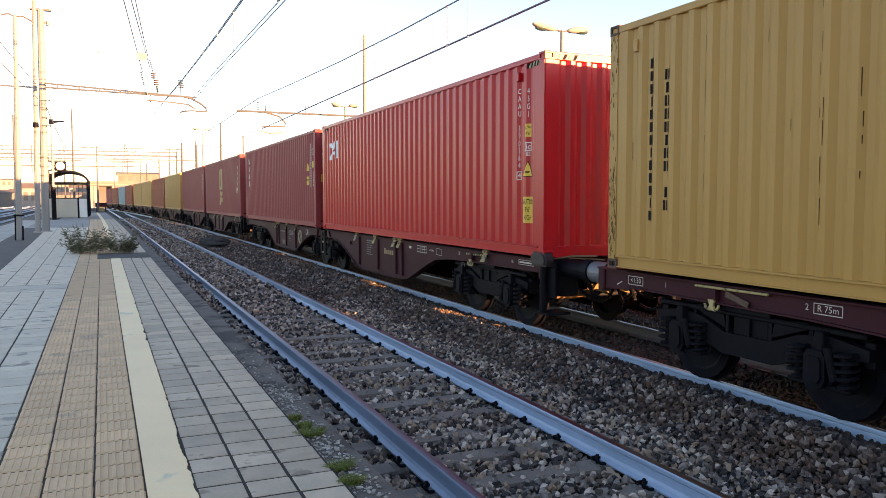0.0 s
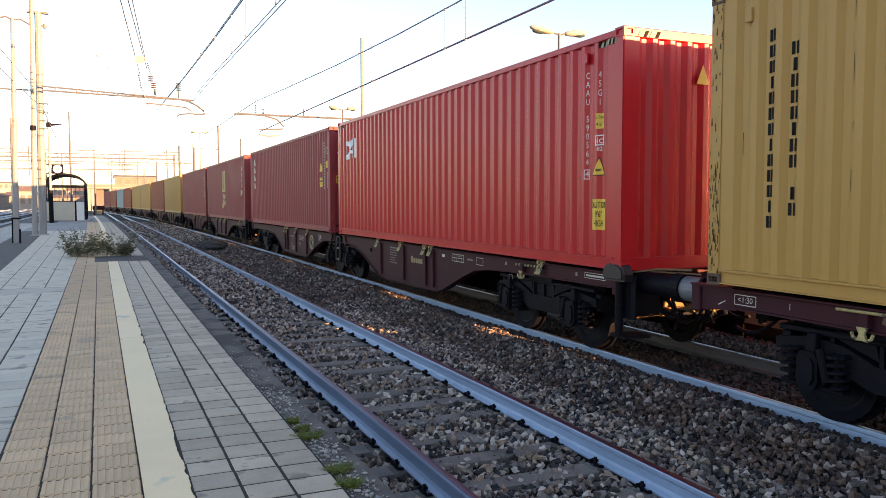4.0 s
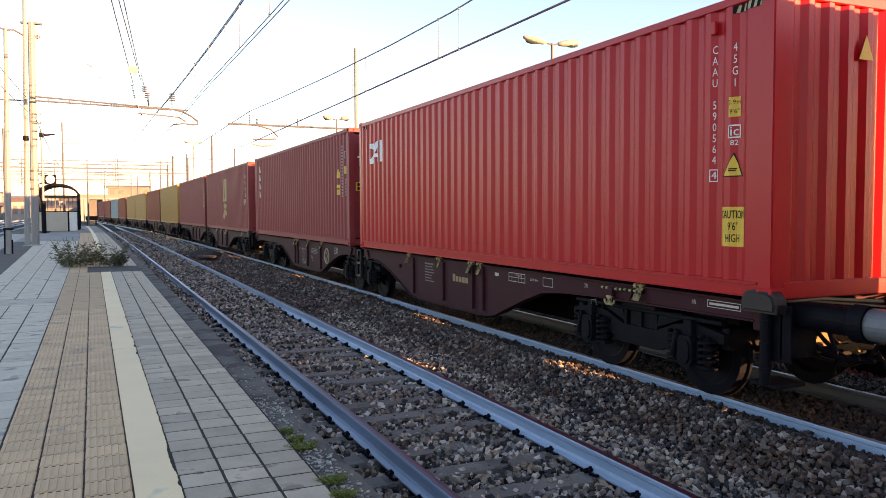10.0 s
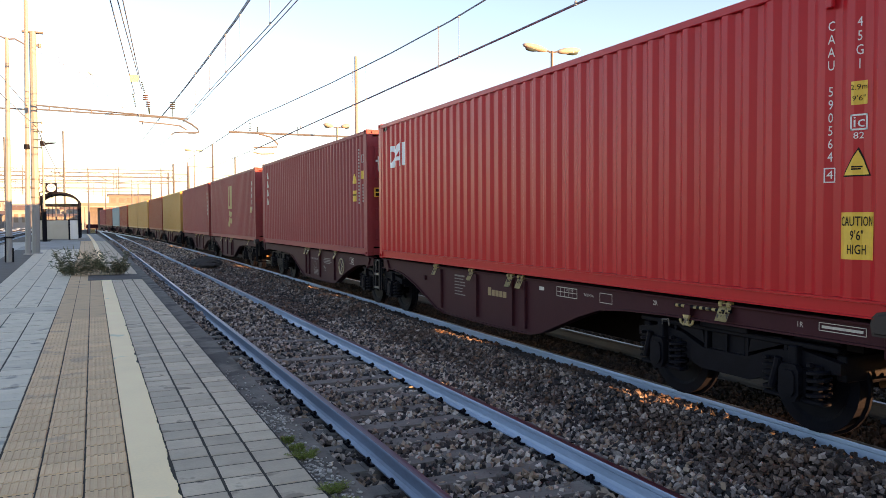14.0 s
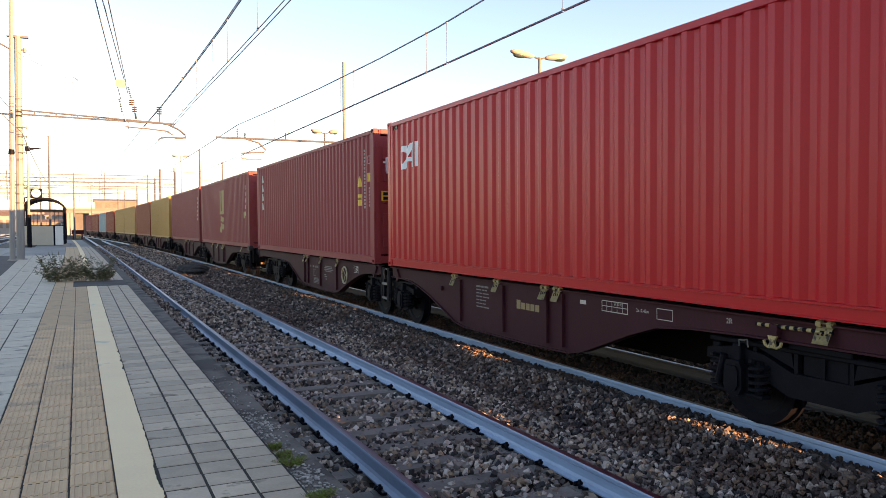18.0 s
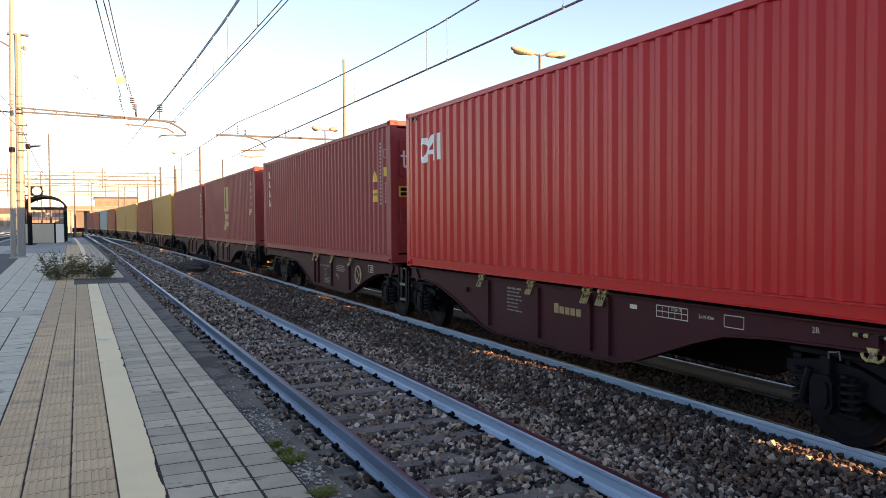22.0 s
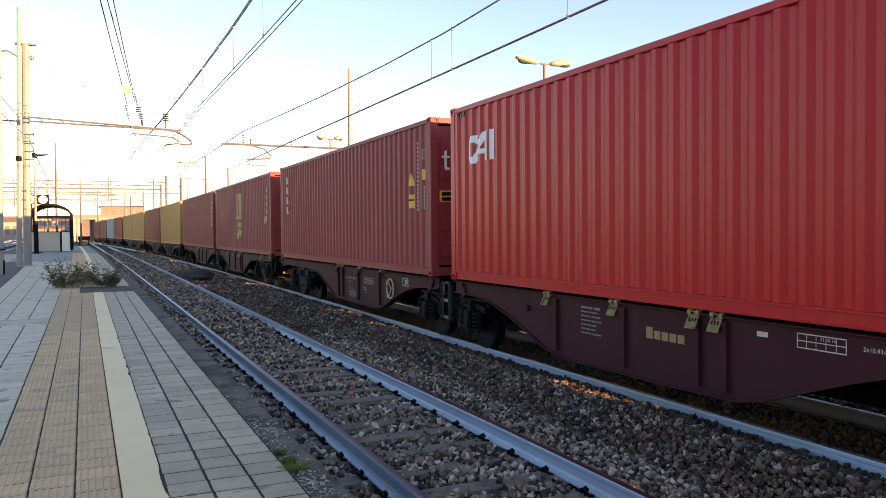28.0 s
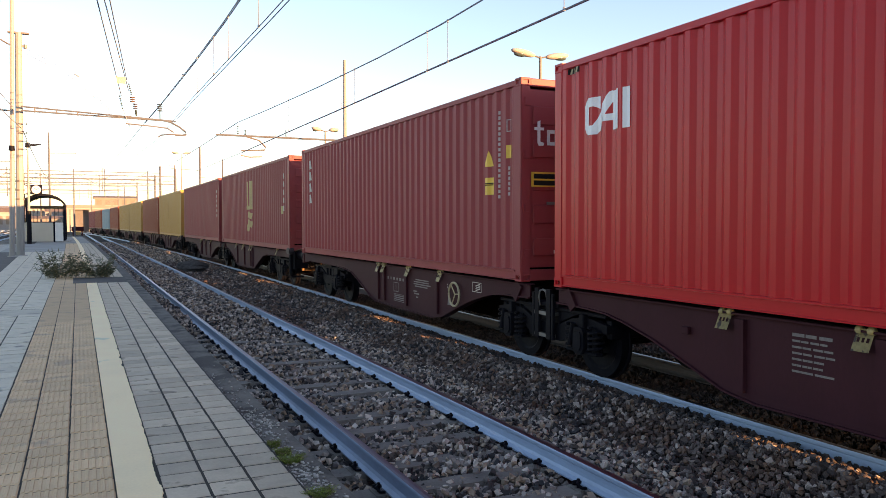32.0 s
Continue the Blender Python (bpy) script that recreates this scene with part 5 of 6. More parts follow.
def scrub(x, y, r, h):
    t = thing("far_bush", pose(x, y, -0.62), "brownish scrub along the far side of the yard", "bush", "scrub at the yard's edge")
    rng = random.Random(int(x * 7 + y))
    part("trunk", tube(bmesh.new(), (0, 0, 0), (0, 0, h * 0.5), 0.12, 0.05, seg=6), STRAW, t)
    bm = bmesh.new()
    for k in range(150):
        a, q, z = rng.uniform(0, 6.28), r * math.sqrt(rng.random()), h * (0.15 + 0.85 * rng.random())
        q *= math.sqrt(max(0.05, 1 - (z / h - 0.45) ** 2 * 2.2))
        bmesh.ops.create_icosphere(bm, subdivisions=1, radius=0.16 + 0.2 * rng.random(), matrix=Matrix.Translation((q * math.cos(a), q * math.sin(a), z)) @ Matrix.Rotation(a, 4, "X")
                                   @ Matrix.Diagonal((1.3, 0.9, 0.5, 1)))
    part("crown", bm, TREE, t)


for x, y, r, h in ((-30, 190, 2.2, 4.2), (-35, 205, 2.8, 5.0), (-46, 200, 2.6, 4.4), (-14, 222, 2.0, 3.8), (23, 226, 2.4, 5.2), (-55, 190, 3.0, 5.5), (-70, 210, 3.0, 6.0)):
    scrub(x, y, r, h)


# ---- lettering and marks on the train ----
def on_side(bm, d, z, turned, lift=0.004):
    """Wraps a flat mesh onto the corrugated side that faces the platform, d metres from the container's near end."""
    s = 1 if turned else -1
    yc = (HALF - d) if turned else (d - HALF)
    for v in bm.verts:
        v.co = Vector((0, yc + s * v.co.x, z + v.co.y))
    lo, hi = min(v.co.y for v in bm.verts), max(v.co.y for v in bm.verts)
    y0 = -WAVE * WAVE_N / 2
    for b in breaks(y0, WAVE, WAVE_N):
        if lo < b < hi:
            bmesh.ops.bisect_plane(bm, geom=bm.verts[:] + bm.edges[:] + bm.faces[:], plane_co=(0, b, 0), plane_no=(0, 1, 0))
    for v in bm.verts:
        inside = -0.002 if abs(v.co.y) > abs(y0) else ridge(v.co.y - y0 + 1e-6, WAVE, 0.036)
        v.co.x = s * (SIDE - 0.012 - inside + lift)
    return bm


def flat(bm, d, z, turned, x=1.105, sink=0.0):
    """The same on the wagon's flat side sill."""
    s = 1 if turned else -1
    yc = (HALF - d) if turned else (d - HALF)
    for v in bm.verts:
        v.co = Vector((s * x, yc + s * v.co.x, z + v.co.y))
    return bm


def quad(w, h):
    bm = bmesh.new()
    bm.faces.new([bm.verts.new((x, y, 0)) for x, y in ((-w / 2, -h / 2), (w / 2, -h / 2), (w / 2, h / 2), (-w / 2, h / 2))])
    return bm


def poly(points):
    bm = bmesh.new()
    bm.faces.new([bm.verts.new((x, y, 0)) for x, y in points])
    bmesh.ops.triangulate(bm, faces=bm.faces[:])
    return bm


def outline(w, h, t):
    bm = bmesh.new()
    for x0, x1, y0, y1 in ((-w / 2, w / 2, -h / 2, -h / 2 + t), (-w / 2, w / 2, h / 2 - t, h / 2), (-w / 2, -w / 2 + t, -h / 2, h / 2), (w / 2 - t, w / 2, -h / 2, h / 2)):
        bm.faces.new([bm.verts.new(v) for v in ((x0, y0, 0), (x1, y0, 0), (x1, y1, 0), (x0, y1, 0))])
    return bm


def column(text, step, size):
    """Characters one under another."""
    out = bmesh.new()
    for k, ch in enumerate(text):
        if ch != " ":
            bm = letters(ch, size)
            me = bpy.data.meshes.new("character")
            for v in bm.verts:
                v.co = Vector((v.co.x * 0.64, v.co.y - k * step, 0))
            bm.to_mesh(me)
            bm.free()
            out.from_mesh(me)
            bpy.data.meshes.remove(me)
    return out


def side_part(name, bm, box_ob, d, z, material, label="", lift=0.004):
    turned = next(t for o, _, _, t in TRAIN if o == box_ob)
    return part(name, on_side(bm, d, z, turned, lift), material, box_ob, label)


# the bright red container
side_part("number", column("CAAU 590564", 0.1085, 0.115), RED_BOX, 0.77, 2.42, WHITE, "white container number")
side_part("check_digit", letters("4", 0.10), RED_BOX, 0.77, 1.185, WHITE)
side_part("check_box", outline(0.085, 0.125, 0.010), RED_BOX, 0.77, 1.185, WHITE)
side_part("size_code", column("45G1", 0.112, 0.115), RED_BOX, 0.50, 2.40, WHITE, "white size code")
for dz, txt in ((0.045, "2.9m"), (-0.045, "9'6\"")):
    if dz > 0:
        side_part("height_plate", quad(0.12, 0.19), RED_BOX, 0.50, 1.835, SIGN_YELLOW, "small yellow height plate")
    side_part("height_text", letters(txt, 0.062), RED_BOX, 0.50, 1.835 + dz, BLACK, lift=0.007)
side_part("code_box", outline(0.13, 0.13, 0.014), RED_BOX, 0.50, 1.60, WHITE)
side_part("code_text", letters("ic", 0.13), RED_BOX, 0.50, 1.60, WHITE)
side_part("code_number", letters("82", 0.075), RED_BOX, 0.50, 1.49, WHITE)
side_part("warning_edge", poly([(-0.12, -0.012), (0.115, -0.012), (0.015, 0.225)]), RED_BOX, 0.515, 1.175, BLACK, lift=0.003)
side_part("warning_triangle", poly([(-0.10, 0.0), (0.10, 0.0), (0.012, 0.20)]), RED_BOX, 0.515, 1.175, SIGN_YELLOW, "yellow warning triangle", lift=0.006)
side_part("warning_bar", bars(bmesh.new(), -0.035, 0.06, 0.08, 0.012, 2), RED_BOX, 0.515, 1.175, BLACK, lift=0.009)
side_part("caution_plate", quad(0.30, 0.385), RED_BOX, 0.505, 0.68, SIGN_YELLOW, "yellow caution plate")
for dz, txt in ((0.115, "CAUTION"), (0.0, "9'6\""), (-0.115, "HIGH")):
    bm = letters(txt, 0.112, bold=0.001)
    for v in bm.verts:
        v.co.x *= 0.55
    side_part("caution_text", bm, RED_BOX, 0.505, 0.68 + dz, BLACK, "black lettering", lift=0.007)
hook = box(bmesh.new(), -SIDE - 0.012, -SIDE + 0.03, 0.735 - HALF, 0.80 - HALF, 2.57, 2.70, 0.008)
part("tie_plate", hook, RED, RED_BOX)
CREAM_MARK = mat("worn_cream_paint", (0.42, 0.36, 0.24), 0.7, vary=0.3, scale=30, bump=0)
for d0, n in ((0.12, 5), (11.66, 3)):
    side_part("hazard_strip", quad(0.078 * n + 0.03, 0.070), RED_BOX, d0 + 0.039 * n, 2.755, BLACK, "black and cream hazard strip", lift=0.005)
    for k in range(n):
        side_part("hazard_mark", poly([(-0.025, -0.034), (0.012, -0.034), (0.035, 0.034), (-0.002, 0.034)]), RED_BOX, d0 + 0.04 + k * 0.078, 2.755, CREAM_MARK, lift=0.008)
for k in range(4):
    x = -SIDE + 0.20 + 0.085 * k
    bm = poly([(0.0, 0.0), (0.045, 0.0), (0.085, 0.075), (0.040, 0.075)])
    for v in bm.verts:
        v.co = Vector((x + v.co.x, -HALF - 0.0015, 2.785 + v.co.y))
    part("hazard_mark", bm, BLACK if k % 2 else CREAM_MARK, RED_BOX)
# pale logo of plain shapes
LOGO = (
    [(0.31, 0.215), (0.09, 0.215), (0.09, 0.10), (0.20, 0.105), (0.31, 0.06)],
    [(0.09, 0.215), (0.03, 0.19), (0.0, 0.13), (0.0, -0.15), (0.03, -0.21), (0.09, -0.235), (0.125, -0.235), (0.125, 0.215)],
    [(0.125, -0.12), (0.125, -0.235), (0.25, -0.235), (0.25, -0.13)],
    [(0.16, -0.155), (0.25, -0.235), (0.31, -0.20), (0.53, 0.10), (0.55, 0.25), (0.50, 0.24)],
    [(0.50, 0.235), (0.69, 0.25), (0.69, 0.14), (0.52, 0.10)],
    [(0.56, 0.20), (0.69, 0.20), (0.69, -0.215), (0.56, -0.215)],
    [(0.36, -0.10), (0.57, -0.10), (0.57, -0.02), (0.42, -0.02)],
    [(0.76, 0.25), (0.865, 0.25), (0.865, -0.215), (0.76, -0.215)],
)
for k, shape in enumerate(LOGO):
    side_part("logo_shape", poly(shape), RED_BOX, 11.56, 2.145, LOGO_BLUE, "pale logo mark", lift=0.004 + 0.002 * (k % 3))
# end wall of the red container
bm = poly([(-0.10, 0.0), (0.10, 0.0), (0.0, 0.24)])
for v in bm.verts:
    v.co = Vector((6.78 - TRACK_2 + v.co.x, -HALF + 0.008, 2.28 + v.co.y))
part("warning_triangle", bm, SIGN_YELLOW, RED_BOX)
bm = quad(0.28, 0.38)
for v in bm.verts:
    v.co = Vector((0.93 + v.co.x, -HALF + 0.004, 0.95 + v.co.y))
part("caution_plate", bm, SIGN_YELLOW, RED_BOX)
for dz, txt in ((0.11, "CAUTION"), (0.0, "9'6\""), (-0.11, "HIGH")):
    bm = letters(txt, 0.10)
    for v in bm.verts:
        v.co = Vector((0.93 + v.co.x * 0.55, -HALF + 0.001, 0.95 + dz + v.co.y))
    part("caution_text", bm, BLACK, RED_BOX)

# the mustard container: two columns of plain bars in place of lettering, and scratches
for d, z0, n, step, h, skip in ((0.76, 2.355, 13, 0.142, 0.11, ()), (1.01, 2.20, 11, 0.143, 0.115, (8,))):
    for k in range(n):
        if k in skip:
            continue
        bm = bmesh.new()
        w = 0.092 if (k * 5 + n) % 4 else 0.05
        for x0, x1, y0, y1 in ((-w / 2, -w / 2 + 0.038, -h / 2, h / 2), (w / 2 - 0.038, w / 2, -h / 2, h / 2)):
            bm.faces.new([bm.verts.new(v) for v in ((x0, y0, 0), (x1, y0, 0), (x1, y1, 0), (x0, y1, 0))])
        side_part("dark_mark", bm, YELLOW_BOX, 12.19 - d, z0 - k * step, BLACK)
FLAKE = mat("rust_flake", (0.115, 0.062, 0.030), 0.9, vary=0.4, scale=10, island=0.5, bump=0, spec=0.1)
SCRATCH = mat("scratched_metal", (0.07, 0.035, 0.018), 0.9, vary=0.4, scale=10, bump=0, spec=0.1)
rng = random.Random(5)
for d, z0, z1 in ((1.62, 2.5, 0.9), (3.02, 2.6, 1.6), (3.05, 1.7, 0.8), (2.70, 1.55, 1.35), (3.42, 1.9, 0.9), (2.42, 2.4, 2.3), (4.4, 2.2, 1.2), (5.6, 2.5, 1.0), (0.40, 1.5, 1.2)):
    z = z0
    while z > z1:
        l = rng.uniform(0.06, 0.24)
        side_part("scratch", poly([(-0.004, 0), (0.005, 0), (0.003, -l), (-0.003, -l)]), YELLOW_BOX, 12.19 - d + rng.uniform(-0.012, 0.012), z, SCRATCH)
        z -= l + rng.uniform(0.02, 0.35)
rng = random.Random(8)
for k in range(110):
    z, l, w = rng.uniform(0.1, 2.75), rng.uniform(0.015, 0.085), rng.uniform(0.006, 0.022)
    if rng.random() < 0.5:
        z = rng.uniform(0.1, 1.2)
    y = -HALF + rng.uniform(0.01, 0.15)
    bm = poly([(0, 0), (w, 0.006), (w * 0.8, l), (w * 0.2, l * 0.85)])
    for v in bm.verts:
        v.co = Vector((SIDE + 0.0012, y + v.co.x, z + v.co.y))
    part("rust_flake", bm, FLAKE, YELLOW_BOX)
part("tie_plate", box(bmesh.new(), SIDE - 0.03, SIDE + 0.012, -HALF + 0.46, -HALF + 0.54, 2.52, 2.66, 0.008), YELLOW, YELLOW_BOX)

FAINT_WHITE = mat("faded_white_lettering", (0.42, 0.37, 0.36), 0.7, vary=0.3, scale=30, bump=0)
# the maroon container
side_part("caution_plate", quad(0.34, 0.26), TEX_BOX, 0.98, 1.40, SIGN_YELLOW, "yellow caution plate")
side_part("caution_bar", bars(bmesh.new(), -0.12, 0.035, 0.24, 0.016, 2), TEX_BOX, 0.98, 1.40, BLACK, lift=0.007)
side_part("warning_triangle", poly([(-0.12, -0.12), (0.12, -0.12), (0.0, 0.12)]), TEX_BOX, 1.0, 1.82, SIGN_YELLOW)
for d, z0, n, step in ((0.69, 2.48, 17, 0.078), (0.40, 1.64, 6, 0.075)):
    for k in range(n):
        side_part("number_bar", quad(0.036, 0.05), TEX_BOX, d, z0 - k * step, FAINT_WHITE)
side_part("code_box", outline(0.09, 0.18, 0.014), TEX_BOX, 0.40, 2.26, FAINT_WHITE)
side_part("height_plate", quad(0.10, 0.19), TEX_BOX, 0.40, 1.88, SIGN_YELLOW)
for k in range(4):
    side_part("white_mark", poly([(-0.08, -0.12), (0.09, -0.10), (0.05, 0.13), (-0.09, 0.11)]), TEX_BOX, 11.34, 2.42 - k * 0.31, WORN_WHITE)
DOOR_Y = HALF - 0.004


def on_door(bm, x, z, material, name, y=DOOR_Y):
    for v in bm.verts:
        v.co = Vector((-x - v.co.x, y, z + v.co.y))
    return part(name, bm, material, TEX_BOX)


on_door(poly([(-0.07, 0.10), (-0.02, 0.10), (-0.02, 0.18), (0.03, 0.2), (0.03, 0.10), (0.09, 0.10), (0.09, 0.06), (0.03, 0.06), (0.03, -0.10), (0.09, -0.12), (0.08, -0.16), (0.0, -0.16), (-0.02, -0.12),
              (-0.02, 0.06), (-0.07, 0.06)]), -0.93, 2.10, WHITE, "white_shape", HALF + 0.002)
for k in range(3):
    on_door(outline(0.18, 0.22, 0.05), -0.70 + 0.24 * k, 2.06, WHITE, "white_shape", HALF + 0.002)
on_door(quad(0.62, 0.21), -0.74, 1.46, SIGN_YELLOW, "caution_plate", HALF + 0.002)
on_door(bars(bmesh.new(), -0.27, 0.01, 0.52, 0.07, 2, 0.35), -0.74, 1.46, BLACK, "caution_bar", HALF + 0.004)
on_door(quad(0.10, 0.05), -0.62, 0.42, WHITE, "white_label", HALF + 0.002)

# the next ones along
for k in range(3):
    side_part("tall_mark", quad(0.24, 0.95), MSC_BOX, 6.45 - k * 0.36, 1.93, GOLD, "tall ochre mark")
side_part("tall_mark", quad(1.05, 0.14), MSC_BOX, 6.1, 1.42, GOLD)
for k, (dx, dz) in enumerate(((0.25, 1.16), (-0.2, 1.1), (0.2, 0.86), (-0.22, 0.8), (0.32, 0.66))):
    side_part("ochre_mark", poly([(-0.2, -0.1), (0.16, -0.13), (0.22, 0.1), (-0.14, 0.13)]), MSC_BOX, 6.1 + dx, dz, GOLD)
for k in range(5):
    side_part("number_bar", quad(0.06, 0.16), MSC_BOX, 0.75, 2.3 - k * 0.25, WORN_WHITE)
side_part("height_plate", quad(0.26, 0.24), MSC_BOX, 1.0, 1.25, GOLD)
for i in (7, 8, 9, 10):
    for k in range(6):
        side_part("number_bar", quad(0.05, 0.12), BOXES[i], 0.7 if i in (7, 9) else 6.4, 2.3 - k * 0.22, WORN_WHITE if i in (7, 9) else BLACK)

# marks on the red container's wagon
SILL_OCHRE = mat("dusty_ochre_lettering", (0.26, 0.18, 0.088), 0.6, vary=0.2, scale=20, bump=0)
SILL_WHITE = mat("dusty_white_lettering", (0.17, 0.152, 0.152), 0.7, vary=0.3, scale=30, bump=0)
RED_WAGON, TEX_WAGON, YELLOW_WAGON = UNITS[4], UNITS[5], UNITS[3]
for k in range(5):
    part("ochre_mark", flat(quad(0.105 if k else 0.11, 0.095 if k else 0.13), 7.16 - k * 0.128, 0.80 + (0.015 if not k else 0), False), SILL_OCHRE, RED_WAGON)
for k in range(7):
    wide = (0.42, 0.38, 0.44, 0.46, 0.34, 0.33, 0.48)[k]
    n = (3, 4, 4, 4, 6, 6, 2)[k]
    for i in range(n):
        w0 = wide / n * (0.8 if i % 2 else 0.92)
        part("text_bar", flat(quad(w0, 0.019 if k else 0.030), 8.5 - wide * i / n - w0 / 2, 0.99 - k * 0.054, False), SILL_WHITE, RED_WAGON)
part("grid_frame", flat(outline(0.50, 0.135, 0.010), 4.91, 0.985, False), WORN_WHITE, RED_WAGON)
part("grid_line", flat(quad(0.49, 0.008), 4.91, 0.985, False), WORN_WHITE, RED_WAGON)
for k in range(4):
    part("grid_line", flat(quad(0.006, 0.13), 4.76 + k * 0.1, 0.985, False), WORN_WHITE, RED_WAGON)
part("grid_text", flat(letters("21 10 15", 0.045), 4.84, 1.02, False), WORN_WHITE, RED_WAGON)
part("length_text", flat(letters("2x10.43m", 0.055), 4.40, 0.99, False), WORN_WHITE, RED_WAGON)
part("empty_frame", flat(outline(0.26, 0.125, 0.008), 4.03, 0.985, False), WORN_WHITE, RED_WAGON)
part("code_text", flat(letters("2R", 0.075), 3.10, 1.02, False), WORN_WHITE, RED_WAGON)
part("white_dash", flat(quad(0.13, 0.05), 5.55, 0.99, False), WORN_WHITE, RED_WAGON)
part("plate_frame", flat(outline(0.46, 0.075, 0.007), 0.70, 1.03, False), WORN_WHITE, RED_WAGON)
part("plate_bar", flat(bars(bmesh.new(), -0.2, -0.012, 0.4, 0.024, 1), 0.70, 1.03, False), WORN_WHITE, RED_WAGON)
part("code_text", flat(letters("1R", 0.07), 1.13, 1.02, False), WORN_WHITE, RED_WAGON)
part("small_box", box(bmesh.new(), -1.15, -1.10, 9.77 - HALF, 9.87 - HALF, 0.82, 0.90, 0.008), WAGON, RED_WAGON)
# striped bar and anchor-shaped hook by the bogie
def striped_bar(w, side, d0, d1, z, way):
    """A black bar with worn yellow bands, clipped along the sill."""
    y0, y1 = way * (d0 - HALF), way * (d1 - HALF)
    rod = part("securing_bar", tube(bmesh.new(), (side * 1.14, y0, z), (side * 1.14, y1, z - 0.01), 0.017, seg=8), IRON, w, "black and yellow striped securing bar")
    n = 9
    for k in range(n):
        a, b = (k + 0.25) / n, (k + 0.75) / n
        part("stripe", tube(bmesh.new(), (side * 1.14, y0 + (y1 - y0) * a, z - 0.01 * a), (side * 1.14, y0 + (y1 - y0) * b, z - 0.01 * b), 0.0185, seg=8), CLIP_YELLOW, rod)


def anchor_hook(w, side, y):
    x = side * 1.165
    bm = prism(bmesh.new(), [(y - 0.05, 0.955), (y + 0.05, 0.955), (y + 0.025, 0.90), (y + 0.045, 0.85), (y - 0.045, 0.85), (y - 0.025, 0.90)], x - 0.012, x + 0.012)
    for k in (-1, 1):
        wire(bm, [(x, y, 0.855), (x, y + k * 0.05, 0.848), (x, y + k * 0.085, 0.868), (x, y + k * 0.10, 0.905)], 0.014, 6)
    part("hook", bm, CLIP_YELLOW, w, "worn yellow anchor-shaped hook")
    part("hook_strap", box(bmesh.new(), min(side * 1.11, x), max(side * 1.11, x), y - 0.045, y + 0.045, 0.94, 1.06, 0.004), WAGON, w)


striped_bar(RED_WAGON, -1, 1.92, 2.73, 1.05, 1)
anchor_hook(RED_WAGON, -1, 2.52 - HALF)
bm = wire(bmesh.new(), [(-1.12, 2.96 - HALF, 0.80), (-1.13, 2.95 - HALF, 0.86), (-1.13, 2.88 - HALF, 0.865), (-1.13, 2.85 - HALF, 0.88), (-1.12, 2.845 - HALF, 0.80)], 0.008, 5)
part("grab_handle", bm, GALV, RED_WAGON)
# marks on the other wagons
for k, w in enumerate((0.07, 0.05, 0.10, 0.07, 0.11, 0.09)):
    part("number_bar", flat(quad(w, 0.055), 5.60 - 0.17 * k, 0.85, True), SILL_WHITE, TEX_WAGON)
part("table_frame", flat(outline(0.27, 0.19, 0.012), 5.15, 0.685, True), SILL_WHITE, TEX_WAGON)
part("table_frame", flat(outline(0.62, 0.15, 0.010), 4.96, 0.475, True), SILL_WHITE, TEX_WAGON)
for k in range(3):
    part("table_line", flat(quad(0.56, 0.020), 4.96, 0.515 - 0.038 * k, True), SILL_WHITE, TEX_WAGON)
part("table_line", flat(quad(0.012, 0.18), 5.15, 0.685, True), SILL_WHITE, TEX_WAGON)
for k in range(4):
    part("text_bar", flat(quad((0.62, 0.70, 0.80, 0.60)[k], 0.022), 3.82 + 0.04 * (k % 2), 0.905 - k * 0.042, True), SILL_WHITE, TEX_WAGON)
for d, z, w in ((4.14, 0.68, 0.18), (4.08, 0.635, 0.24), (4.05, 0.57, 0.10), (3.23, 0.87, 0.07), (3.23, 0.82, 0.07), (3.23, 0.77, 0.07)):
    part("text_bar", flat(quad(w, 0.026), d, z, True), SILL_WHITE, TEX_WAGON)
part("code_text", flat(letters("2", 0.10), 2.68, 0.88, True), WORN_WHITE, TEX_WAGON)
part("brake_triangle", flat(poly([(-0.06, -0.10), (0.07, -0.10), (0.0, 0.11)]), 2.63, 0.66, True), SILL_WHITE, TEX_WAGON)
bm = wire(bmesh.new(), [(1.15, HALF - 2.34 + 0.20 * math.cos(a), 0.77 + 0.20 * math.sin(a)) for a in [2 * math.pi * k / 24 for k in range(25)]], 0.019, 6)
for a in (0.1, 2.2, 4.3):
    tube(bm, (1.13, HALF - 2.34, 0.77), (1.15, HALF - 2.34 + 0.19 * math.cos(a), 0.77 + 0.19 * math.sin(a)), 0.010, seg=5)
part("brake_wheel", bm, CREAM_MARK, TEX_WAGON, "round cream brake wheel")
part("load_frame", flat(outline(0.32, 0.16, 0.010), 1.58, 0.945, True), WORN_WHITE, TEX_WAGON)
for k in range(3):
    part("load_bar", flat(poly([(-0.10, -0.02), (0.06, 0.02), (0.06, 0.04), (-0.10, 0.0)]), 1.52, 0.90 + 0.036 * k, True), WORN_WHITE, TEX_WAGON)
part("brake_frame", flat(outline(0.28, 0.105, 0.008), 12.19 - 0.41, 1.015, True), WORN_WHITE, YELLOW_WAGON)
part("brake_text", flat(letters("<1:30", 0.085), 12.19 - 0.41, 1.015, True), WORN_WHITE, YELLOW_WAGON)
part("brake_frame", flat(outline(0.30, 0.10, 0.008), 12.19 - 3.08, 1.018, True), WORN_WHITE, YELLOW_WAGON)
part("brake_text", flat(letters("R 75m", 0.085), 12.19 - 3.08, 1.018, True), WORN_WHITE, YELLOW_WAGON)
part("brake_text", flat(letters("2", 0.085), 12.19 - 2.86, 1.018, True), WORN_WHITE, YELLOW_WAGON)
